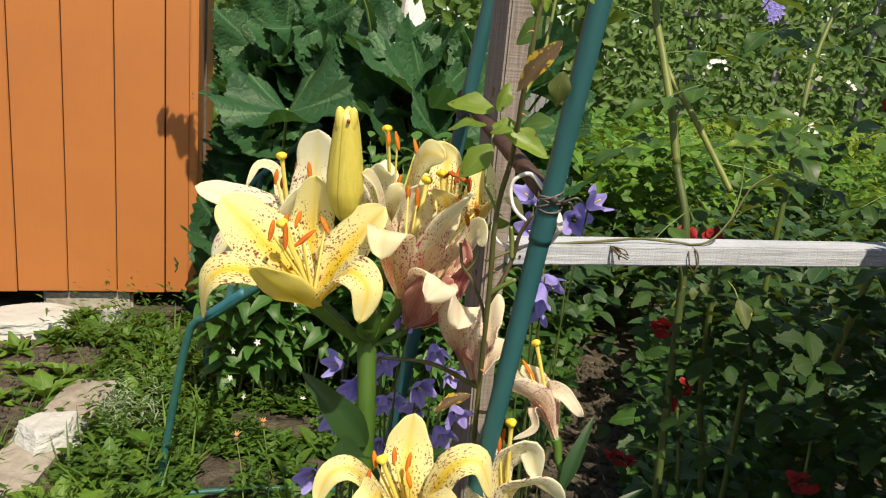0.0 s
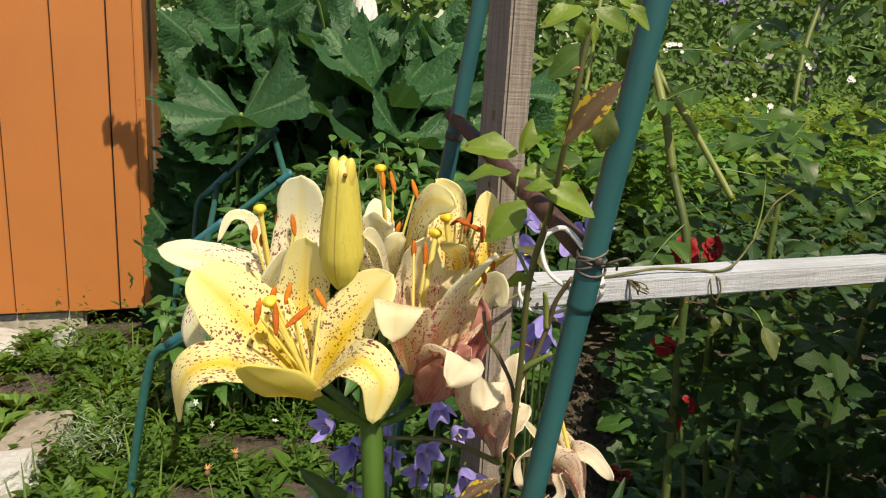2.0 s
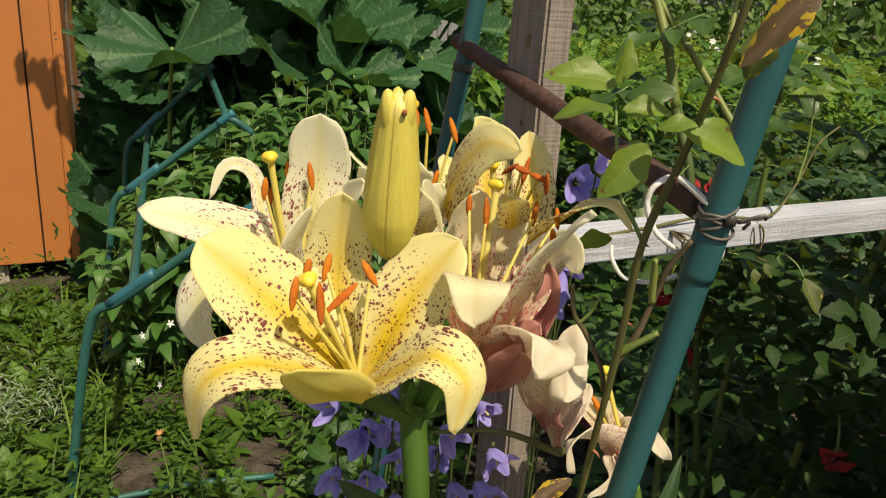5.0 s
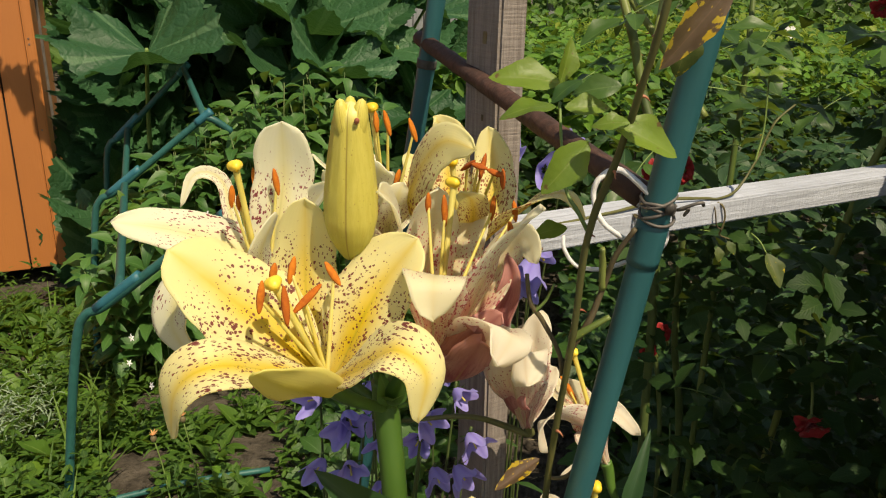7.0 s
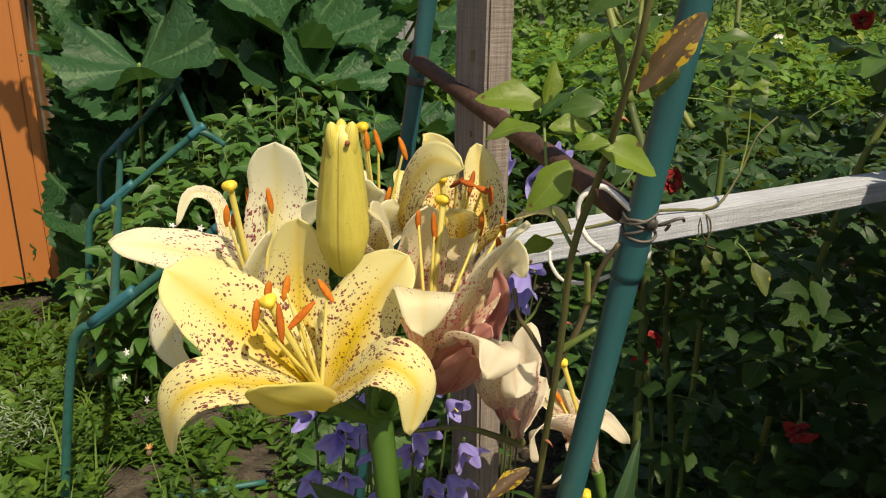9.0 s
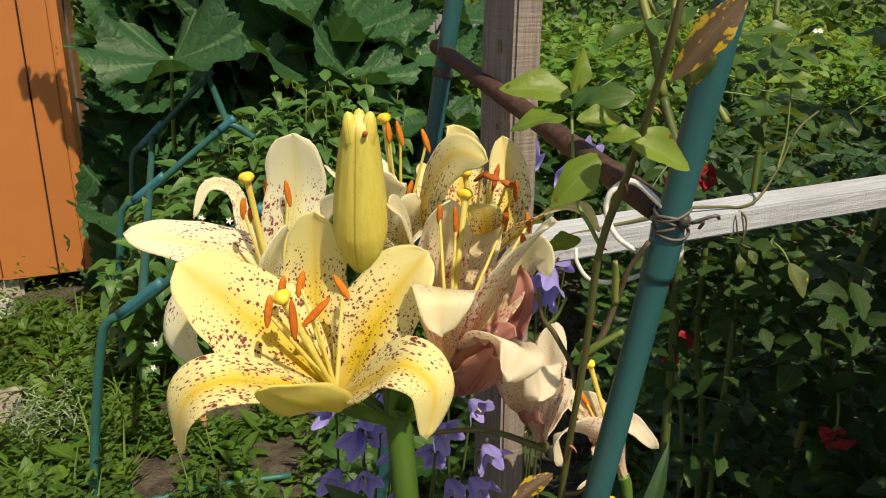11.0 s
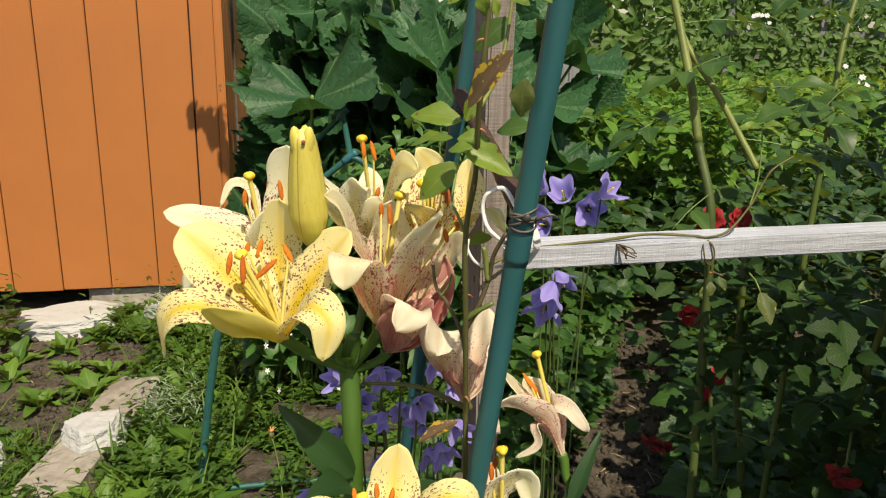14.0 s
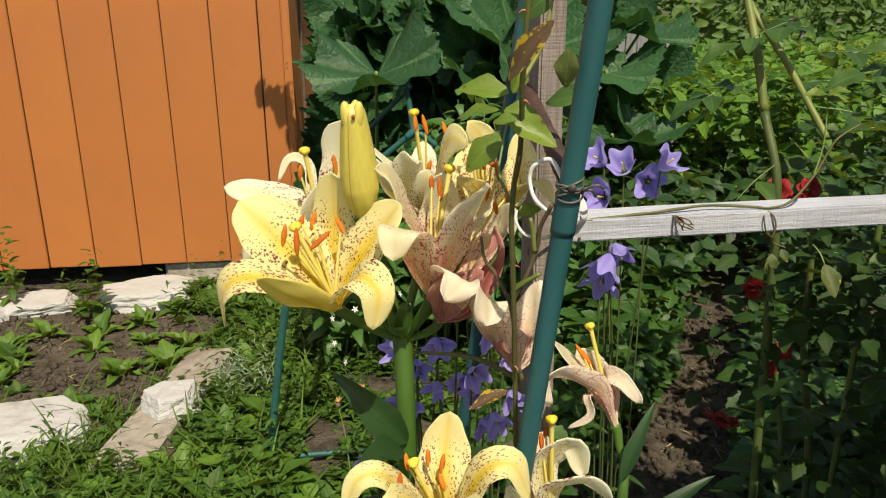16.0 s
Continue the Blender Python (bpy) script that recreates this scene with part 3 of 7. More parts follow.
def build_fence():
    at = Vector((0.407, 0.861, 0.0))
    post = thing("fence_post", at, "weathered grey-brown square wooden post", "post")
    m = Matrix.Translation(at) @ RAIL_TURN @ pose(0.0125, 0.026, 0.82)
    part("timber", box("timber", (0.025, 0.052, 1.75), M_post, 0.0025, None, 0.0012, 24), post, m=m)
    for z, s in ((1.153, 0.005), (1.09, 0.003), (0.96, 0.0035)):
        k = Matrix.Translation(at + Vector((0, 0, z))) @ RAIL_TURN @ pose(-0.0002, 0.022, 0, 0, 0, 0)
        part("knot", box("knot", (0.0012, s * 1.3, s * 2.0), M_cane_dark, 0.0005), post, "dark knot in the wood", k)
    rail = thing("fence_rail", (0.43, 0.866, 0.97), "weathered pale grey wooden rail nailed to a post", "rail")
    length = 2.4
    m = Matrix.Translation((0.4315, 0.858, 0.983)) @ RAIL_TURN @ pose(length / 2, 0.021, 0, 0, 0.25, 0)
    part("timber", box("timber", (length, 0.042, 0.0235), M_rail, 0.002, None, 0.0010, 40), rail, m=m)
    for s in (0.012, 0.020):
        part("nail", box("nail", (0.003, 0.0015, 0.003), M_rust, 0.0006, Matrix.Translation((0.4315, 0.858, 0.983)) @ RAIL_TURN @ pose(s, -0.0008, near(-0.005, 0.005))), rail, "rusty nail head")
    far = thing("fence_post", (2.62, 1.69, 0), "weathered grey-brown square wooden post", "post")
    part("timber", box("timber", (0.03, 0.052, 1.4), M_post, 0.0025, Matrix.Translation((2.66, 1.72, 0.65)) @ RAIL_TURN, 0.001, 12), far)


build_fence()


def build_trellis():
    """Two leaning green pipes tied to a rusty bar."""
    near_pipe = thing("garden_pipe", (0.314, 0.735, 0), "teal green plastic-coated garden pipe leaning upright", "pipe", "garden pipes")
    a, b = Vector((0.418, 0.642, 0.886)), Vector((0.455, 0.609, 1.2))
    way = (b - a) / (b.z - a.z)
    line = [a + way * (z - a.z) for z in (-0.05, 0.4, 0.8, 1.1, 1.4, 1.9)]
    part("pipe", tube("pipe", [tuple(p) for p in line], 0.0078, M_pipe, 20, 8), near_pipe)
    c = a + way * (1.069 - a.z)
    sleeve = [tuple(c + way * k) for k in (-0.012, -0.004, 0.004, 0.013)]
    part("sleeve", tube("sleeve", sleeve, 0.0086, M_pipe, 20, 2), near_pipe, "dark green clip round the pipe")
    far_pipe = thing("garden_pipe", (0.22, 1.12, 0), "teal green plastic-coated garden pipe leaning upright", "pipe", "garden pipes")
    a2, b2 = Vector((0.32, 1.051, 0.757)), Vector((0.377, 1.016, 1.17))
    way2 = (b2 - a2) / (b2.z - a2.z)
    line = [a2 + way2 * (z - a2.z) for z in (-0.05, 0.4, 0.8, 1.1, 1.4, 1.9)]
    part("pipe", tube("pipe", [tuple(p) for p in line], 0.0088, M_pipe, 16, 8), far_pipe)
    for z in (1.118,):
        p = a2 + way2 * (z - a2.z)
        part("ring", tube("ring", [tuple(p - way2 * 0.004), tuple(p), tuple(p + way2 * 0.004)], 0.0097, M_wire, 14, 2), far_pipe, "dark wire ring")
    # the rusty bar
    bar = thing("rusty_bar", (0.44, 0.6, 1.09), "rusty brown round steel bar tied between two green pipes", "bar")
    p0, p1 = Vector((0.4415, 0.634, 1.090)), Vector((0.366, 1.045, 1.140))
    part("rod", tube("rod", [tuple(p0.lerp(p1, k)) for k in (0, 0.3, 0.7, 1)], 0.0074, M_rust, 16, 12, 0.10), bar)
    # wire windings at the knot
    tie = thing("wire_tie", (0.44, 0.613, 1.085), "dark twisted wire binding a bar to a pipe", "wire")
    o = a + way * (1.089 - a.z)
    for k in range(5):
        pts = []
        for i in range(15):
            ang = 2 * math.pi * i / 14
            q = o + Vector((math.cos(ang) * 0.0088, math.sin(ang) * 0.0088, 0.0022 * (k - 2.0) + 0.0035 * math.sin(ang + k * 1.9)))
            pts.append(tuple(q))
        part("winding", tube("winding", pts, 0.0009, M_wire, 6, 2), tie)
    lump = part("twist", ellipsoid("twist", along(o + Vector((0.002, -0.0105, 0.002)), (0.3, -0.3, 1), (0.0026, 0.0024, 0.0034)), M_wire, 12, 8, lambda f, g: 1 + 0.18 * math.sin(g * 18)), tie, "twisted end of the wire")
    for e in ((0.022, -0.006, 0.002), (0.017, 0.004, -0.006)):
        part("wire_end", tube("wire_end", [tuple(o + Vector((0.008, -0.006, 0))), tuple(o + Vector(e) * 0.6 + Vector((0.004, -0.008, 0.004))), tuple(o + Vector(e))], 0.0009, M_wire, 6, 5), tie)


build_trellis()


def ribbon(name, points, width, mat, tilt=0.0):
    c = smooth_path(points, 8)
    tan = np.gradient(c, axis=0)
    verts, faces, uv = [], [], []
    for i, p in enumerate(c):
        t = Vector(tan[i]).normalized()
        s = t.cross(Vector((math.sin(tilt + i * 0.06), -math.cos(tilt), 0.6))).normalized()
        for k in (-1, 0, 1):
            verts.append(Vector(p) + s * width * 0.5 * k + Vector((0, 0, 0.0006 * abs(k))))
            uv.append((0.5 + k / 2, i / len(c)))
    for i in range(len(c) - 1):
        for k in range(2):
            faces.append((i * 3 + k, i * 3 + k + 1, i * 3 + k + 4, i * 3 + k + 3))
    return mesh_of(name, verts, faces, mat, uv)


def build_strip():
    strip = thing("cloth_strip", (0.42, 0.64, 1.08), "white cloth strip tied round a pipe and a bar", "cloth")
    loop = [(0.437, 0.618, 1.096), (0.428, 0.640, 1.104), (0.417, 0.640, 1.100), (0.414, 0.640, 1.090), (0.418, 0.635, 1.078), (0.428, 0.630, 1.070), (0.437, 0.632, 1.066)]
    part("loop", tube("loop", loop, (0.0017, 0.0013), M_cloth, 8, 10, 0.25), strip)
    part("tail", ribbon("tail", [(0.437, 0.634, 1.088), (0.449, 0.630, 1.078), (0.452, 0.628, 1.066), (0.446, 0.632, 1.056), (0.438, 0.634, 1.050)], 0.008, M_cloth, 0.5), strip)
    part("loop", tube("loop", [(0.436, 0.640, 1.052), (0.424, 0.646, 1.046), (0.411, 0.650, 1.047), (0.404, 0.652, 1.056), (0.404, 0.656, 1.063)], (0.0014, 0.0010), M_cloth, 8, 8, 0.25), strip)


build_strip()


def build_tunnel():
    """The pipe frame of a small plant tunnel on the bed."""
    frame_thing = thing("tunnel_frame", (-0.33, 1.87, 0), "dark green pipe frame of a low plant tunnel", "frame")
    hoops = [(Vector((-0.360, 1.88, 0)), Vector((-0.262, 1.85, 0.487)), Vector((0.341, -0.059, 0.269))), (Vector((-0.475, 2.59, 0)), Vector((-0.411, 2.578, 0.535)), Vector((0.335, -0.028, 0.271))), (Vector((-0.55, 3.07, 0)), Vector((-0.492, 3.064, 0.600)), Vector((0.285, -0.014, 0.282)))]
    for foot, shoulder, rise in hoops:
        ridge = shoulder + rise
        line = [foot + Vector((0, 0, -0.05)), foot.lerp(shoulder, 0.5), foot.lerp(shoulder, 0.93), shoulder + rise * 0.055 + Vector((0, 0, 0.012)), shoulder + rise * 0.2, shoulder + rise * 0.6, ridge]
        part("hoop", tube("hoop", [tuple(p) for p in line], 0.0100, M_pipe_dull, 14, 8), frame_thing)
        part("sleeve", tube("sleeve", [tuple(shoulder + rise * k + Vector((0, 0, 0.008))) for k in (0.13, 0.3, 0.42)], 0.0116, M_joint, 14, 3), frame_thing, "blue-green plastic pipe joint")
        part("sleeve", tube("sleeve", [tuple(foot.lerp(shoulder, k)) for k in (0.02, 0.08, 0.13)], 0.0124, M_joint, 14, 3), frame_thing, "blue-green plastic pipe joint")
        part("sleeve", tube("sleeve", [tuple(shoulder + rise * k) for k in (0.93, 1.0, 1.06)], 0.0116, M_joint, 14, 3), frame_thing, "blue-green plastic pipe joint")
    mid = [h[1] + h[2] * 0.28 for h in hoops]
    part("side_pipe", tube("side_pipe", [tuple(p) for p in mid], 0.0100, M_pipe_dull, 14, 8), frame_thing)
    top = [h[1] + h[2] for h in hoops]
    part("ridge_pipe", tube("ridge_pipe", [tuple(p) for p in top[1:]], 0.0100, M_pipe_dull, 14, 8), frame_thing)
    for p in top[1:2]:
        part("hoop", tube("hoop", [tuple(p), tuple(p + Vector((0.03, 0.0, -0.012))), tuple(p + Vector((0.07, 0.01, -0.045)))], 0.0100, M_pipe_dull, 12, 6), frame_thing)
    part("foot_pipe", tube("foot_pipe", [(-0.33, 1.87, 0.022), (-0.1, 1.93, 0.03), (0.1, 1.97, 0.025)], 0.0075, M_pipe_dull, 12, 6), frame_thing)


build_tunnel()


# ---- lilies ----
def petal_along(base, axis, way, width, mat, twist=0.0, blunt=4.0, cup=0.3, ruffle=0.5, seed=0):
    """A petal whose midrib runs from base through the offsets in way (millimetres); its inner side faces the flower's axis."""
    b, a = Vector(base), Vector(axis).normalized()
    ctrl = [Vector(base)] + [b + Vector(w) * 0.001 for w in way]
    c = smooth_path([tuple(p) for p in ctrl], 12)
    gaps = np.linalg.norm(np.diff(c, axis=0), axis=1)
    run = np.concatenate([[0], np.cumsum(gaps)])
    nv, nu = 34, 12
    rib = [Vector([np.interp(run[-1] * j / nv, run, c[:, i]) for i in range(3)]) for j in range(nv + 1)]
    d = (rib[1] - rib[0]).normalized()
    out = ctrl[2] - b
    out = (out - a * out.dot(a)).normalized()
    inner = a * 0.75 - out
    rnd = random.Random(seed * 131 + 7)
    ph, ph2, ph3 = rnd.random() * 6, rnd.random() * 6, rnd.random() * 6
    verts, uv = [], []
    width *= 0.001
    for j in range(nv + 1):
        t = j / nv
        d = (rib[min(j + 1, nv)] - rib[max(j - 1, 0)]).normalized()
        inner = (inner - d * inner.dot(d)).normalized()
        turned = Matrix.Rotation(radians(twist) * min(1.0, t * 1.6), 3, d) @ inner
        across = d.cross(turned)
        grow = min(1.0, t / 0.52)
        w = 0.5 * width * (0.22 + 0.78 * grow * grow * (3 - 2 * grow)) * max(0.0, 1 - t ** blunt) ** 0.55
        for k in range(nu + 1):
            u = 2 * k / nu - 1
            side = 2.1 if u > 0 else 0.0
            lift = cup * (u * u - 0.3) * w * (1 - 0.7 * t)
            lift += ruffle * width * (0.075 * math.sin(t * 8 + ph + side) + 0.035 * math.sin(t * 19 + ph2 + side)) * abs(u) ** 2.5 * t
            lift += 0.02 * ruffle * width * math.sin(t * 11 + u * 3 + ph3)
            lift -= 0.045 * width * math.exp(-(u / 0.11) ** 2) * (1 - t) * min(1, t * 6)
            edge = w * (1 + 0.04 * math.sin(t * 13 + ph2 + u) + 0.025 * math.sin(t * 31 + ph3 + side))
            verts.append(rib[j] + across * (u * edge) + turned * lift)
            uv.append((0.5 + 0.5 * u, t))
    n = nu + 1
    faces = [(j * n + k, j * n + k + 1, (j + 1) * n + k + 1, (j + 1) * n + k) for j in range(nv) for k in range(nu)]
    return mesh_of("petal", verts, faces, mat, uv)


def shaped_flower(plant, root, base, axis, petals, mat, stamens=(), stigma=None, label="", seed=0, ruffle=0.5, cup=0.3, anther=M_anther, stalk=0.0034):
    """A lily flower whose petals, anthers and stigma lie at offsets in millimetres from its base."""
    base, root = Vector(base), Vector(root)
    a = Vector(axis).normalized()
    mid = root.lerp(base, 0.55) + Vector((0, 0, -0.004 if stalk > 0.002 else 0.006))
    head = part("flower", tube("flower", [tuple(root), tuple(mid), tuple(base - a * 0.006), tuple(base + a * 0.002)], (stalk, stalk + 0.0018), M_stem if stalk > 0.002 else M_cane_mid, 12, 6), plant, label)
    for i, row in enumerate(petals):
        way = [w for w in row if isinstance(w, tuple)]
        width, twist, blunt, paint = (list(row[len(way):]) + [mat])[:4]
        old = paint in (M_petal_old, M_petal_red)
        ob = part("petal", petal_along(base, a, way, width, paint, twist, blunt, 0.7 if old else cup, 1.5 if old else ruffle, seed * 10 + i), head)
        thick = ob.modifiers.new("thickness", "SOLIDIFY")
        thick.thickness, thick.offset = 0.0009, 0.0
    for low, high in stamens:
        p, q = base + Vector(low) * 0.001, base + Vector(high) * 0.001
        joint = p.lerp(q, 0.42)
        knee = base.lerp(joint, 0.55) + a * 0.003
        part("filament", tube("filament", [tuple(base + a * 0.006), tuple(knee), tuple(joint)], (0.0014, 0.0008), M_filament, 8, 6), head)
        part("anther", ellipsoid("anther", along((p + q) / 2, q - p, (0.0021, 0.0018, (q - p).length * 0.56)), anther, 10, 10, lambda f, g: (0.8 + 0.25 * math.sin(f * math.pi)) * (1 - 0.28 * (abs((g * 2) % 1 - 0.5) < 0.14))), head, "orange pollen-covered anther")
    if stigma is not None:
        tip = base + Vector(stigma) * 0.001
        part("style", tube("style", [tuple(base), tuple(base.lerp(tip, 0.5) + a * 0.003), tuple(base.lerp(tip, 0.9)), tuple(tip)], (0.0014, 0.0023), M_filament, 10, 6), head)
        part("stigma", ellipsoid("stigma", along(tip, tip - base, (0.0047, 0.0047, 0.0036)), M_stigma, 15, 8, lambda f, g: 1 + 0.16 * math.cos(g * 6 * math.pi)), head, "swollen yellow stigma")
    return head


def strap_leaf(name, at, direction, up, length, width, plant, mat, bend=0.5):
    f = leaf_form(width / length, 4, 12, 0.35, bend, 0.38)
    v, fc, u = moved(f, turn_to(at, direction, up, length))
    return part(name, mesh_of(name, v, fc, mat, u), plant)


def bud_mesh(base, tip, radius, mat, lobes=0.07):
    """A closed bud: a narrow foot, a full waist and three blunt lips."""
    prof = ((0.0, 0.30), (0.06, 0.56), (0.15, 0.84), (0.27, 1.0), (0.42, 0.99), (0.58, 0.89), (0.74, 0.77), (0.87, 0.66), (0.95, 0.55), (0.985, 0.36), (1.0, 0.0))
    m = along(base, Vector(tip) - Vector(base), (radius, radius, (Vector(tip) - Vector(base)).length))
    n, rings = 42, 30
    verts, uv = [], []
    for i in range(rings + 1):
        q = i / rings
        r = np.interp(q, [p[0] for p in prof], [p[1] for p in prof])
        for k in range(n):
            a = 2 * math.pi * k / n
            rr = r * (1 + lobes * abs(math.cos(1.5 * a)) ** 0.5 - 0.10 * math.exp(-((a % 1.0472) - 0.52) ** 2 / 0.006) * (0.3 + q))
            verts.append(m @ Vector((rr * math.cos(a), rr * math.sin(a), q)))
            uv.append((k / n, q))
    faces = [(i * n + k, i * n + (k + 1) % n, (i + 1) * n + (k + 1) % n, (i + 1) * n + k) for i in range(rings) for k in range(n)]
    return mesh_of("bud", verts, faces, mat, uv)


UMBEL = Vector((0.307, 0.697, 0.935))


# offsets of midrib points, then width, twist and bluntness
FRONT_BASE = (0.272, 0.634, 0.990)
FRONT_PETALS = [
    ((-11, 18, 18), (-12, 38, 51), (-10, 33, 95), 40, 8, 5),
    ((-18, 6, 21), (-52, 15, 48), (-81, 18, 73), 56, 0, 5),
    ((12, -2, 27), (28, 6, 54), (49, 9, 78), 52, 0, 5),
    ((-23, -19, 18), (-52, -37, 33), (-72, -38, 22), (-78, -30, -10), 31, -18, 3.4),
    ((14, -29, 23), (31, -44, 41), (46, -52, 31), (42, -54, 6), 34, 0, 3.6),
    ((1, -16, 3), (-12, -44, 22), (-32, -68, 44), 32, 34, 3, M_petal_back),
]
FRONT_STAMENS = [
    ((7.0, 3.0, 56.0), (0.0, 7.0, 67.0)),
    ((-17.0, -6.0, 45.0), (-3.0, -2.0, 58.0)),
    ((-19.0, 5.0, 57.0), (-16.0, 8.0, 70.0)),
    ((-19.0, -27.0, 48.0), (-20.0, -23.0, 66.0)),
    ((-33.0, -18.0, 51.0), (-31.0, -15.0, 66.0)),
    ((-28.0, 6.0, 58.0), (-26.0, 8.0, 67.0)),
]
FRONT_STIGMA = (-26.0, -10.0, 63.0)
PALE_BASE = (0.234, 0.735, 0.986)
PALE_PETALS = [
    ((-10, 2, 39), (-47, 0, 59), (-91, -5, 69), 36, -30, 3.4),
    ((6, 3, 54), (12, 11, 89), (13, 6, 127), 38, 46, 12),
    ((-21, 27, 47), (-30, 42, 81), (-47, 40, 87), (-57, 34, 66), 12, 0, 3),
    ((-2, -23, 33), (0, -40, 61), (10, -43, 84), 24, 30, 4),
    ((19, 7, 44), (28, 0, 73), (40, -20, 93), 28, 0, 4),
    ((-15, -23, 16), (-42, -38, 38), (-54, -44, 18), (-42, -46, -6), 40, -30, 4),
]
PALE_STAMENS = [
    ((-18.0, -13.0, 79.0), (-17.0, -13.0, 92.0)),
    ((-15.0, 0.0, 73.0), (-15.0, 0.0, 83.0)),
    ((-5.0, 15.0, 79.0), (-7.0, 17.0, 95.0)),
    ((9.0, 3.0, 82.0), (7.0, 3.0, 98.0)),
    ((-8.0, 25.0, 70.0), (-9.0, 25.0, 81.0)),
]
PALE_STIGMA = (-15.0, -7.0, 103.0)
PINK_BASE = (0.335, 0.674, 0.985)
PINK_PETALS = [
    ((-4, -19, 29), (-6, -40, 64), (-10, -64, 71), (-11, -70, 53), 36, 0, 6),
    ((13, -10, 24), (28, -24, 67), (50, -37, 102), 36, 20, 4),
    ((26, 21, 13), (47, 41, 41), (59, 31, 61), (64, 16, 49), 30, 0, 4),
    ((-3, 31, 29), (2, 41, 60), (5, 36, 93), 36, 0, 5),
    ((-8, 16, 36), (-18, 4, 69), (-27, -10, 99), (-35, -22, 107), 28, 0, 4),
    ((16, 46, 34), (30, 66, 58), (39, 71, 77), 34, 0, 5),
]
PINK_STAMENS = [
    ((-2.0, 26.0, 80.0), (-2.0, 26.0, 92.0)),
    ((7.0, 16.0, 75.0), (6.0, 16.0, 93.0)),
    ((40.0, 41.0, 70.0), (41.0, 41.0, 85.0)),
    ((57.0, 46.0, 67.0), (55.0, 46.0, 80.0)),
    ((50.0, 26.0, 63.0), (48.0, 26.0, 73.0)),
]
PINK_STIGMA = (13.0, 24.0, 99.0)
GOLD_BASE = (0.366, 0.768, 1.008)
GOLD_PETALS = [
    ((-35, -13, 39), (-34, -26, 70), (-21, -46, 95), (-4, -64, 94), 37, -20, 4),
    ((-7, 22, 57), (-6, 34, 81), (-18, 27, 98), 34, 0, 4),
    ((24, 22, 36), (29, 44, 58), (26, 54, 86), 36, 0, 4),
    ((23, -23, 35), (37, -50, 58), (52, -66, 66), (63, -74, 52), 28, 0, 4),
    ((2, -23, 34), (-2, -43, 57), (-13, -63, 68), 22, 0, 4),
    ((-20, 32, 30), (-25, 62, 52), (-31, 82, 61), 32, 0, 4),
]
GOLD_STAMENS = [
    ((-6.0, -23.0, 72.0), (1.0, -33.0, 80.0)),
    ((4.0, -36.0, 69.0), (8.0, -32.0, 84.0)),
    ((8.0, -40.0, 76.0), (17.0, -46.0, 73.0)),
    ((17.0, -46.0, 65.0), (17.0, -44.0, 77.0)),
    ((-2.0, -40.0, 80.0), (7.0, -42.0, 77.0)),
]
GOLD_STIGMA = (-9.0, -3.0, 73.0)
BACK_BASE = (0.315, 0.777, 1.020)
BACK_PETALS = [
    ((-19, -5, 27), (-36, 1, 48), (-51, -1, 65), 30, 0, 4),
    ((-14, -22, 36), (-8, -35, 62), (-1, -45, 60), 30, 0, 4),
    ((-23, -17, 19), (-34, -27, 42), (-44, -22, 59), 34, 0, 4),
    ((7, 23, 6), (22, 53, 23), (28, 73, 35), 32, 0, 4),
    ((-13, 33, 33), (-16, 63, 47), (-19, 73, 58), 32, 0, 4),
    ((-1, -17, 22), (4, -27, 43), (8, -27, 51), 30, 0, 4),
]
BACK_STAMENS = [
    ((-8.0, -9.0, 81.0), (-9.0, -9.0, 94.0)),
    ((1.0, -5.0, 78.0), (-3.0, -5.0, 94.0)),
    ((19.0, -2.0, 73.0), (14.0, -2.0, 88.0)),
    ((3.0, -17.0, 46.0), (6.0, -17.0, 57.0)),
]
BACK_STIGMA = (-11.0, -3.0, 96.0)
SPENT_BASE = (0.339, 0.688, 0.958)
SPENT_PETALS = [
    ((3, -13, 14), (8, -36, 41), (14, -54, 62), 28, 0, 4, M_petal_red),
    ((6, -20, 13), (11, -43, 35), (15, -58, 56), 28, 0, 4, M_petal_red),
    ((13, 2, 12), (25, -3, 33), (38, -6, 47), 28, 0, 4, M_petal_red),
    ((13, -18, 22), (20, -48, 55), (30, -66, 62), (19, -76, 49), 36, 0, 6),
    ((22, 12, 6), (40, 17, 35), (47, 12, 60), (44, 12, 79), 20, 0, 3, M_petal_red),
]
LIMP_BASE = (0.403, 0.705, 0.909)
LIMP_PETALS = [
    ((-10, -5, 18), (-20, -15, 39), (-25, -20, 58), 30, 0, 5, M_petal_red),
    ((-10, -15, 28), (-22, -37, 67), (-18, -50, 87), (-20, -63, 68), 38, 0, 6),
    ((3, 10, 23), (9, 27, 45), (16, 37, 70), 32, 0, 3),
    ((-5, -10, 25), (-15, -25, 48), (-23, -35, 70), 32, 0, 5),
    ((8, 15, 7), (16, 25, 19), (27, 30, 29), 26, 0, 4),
]



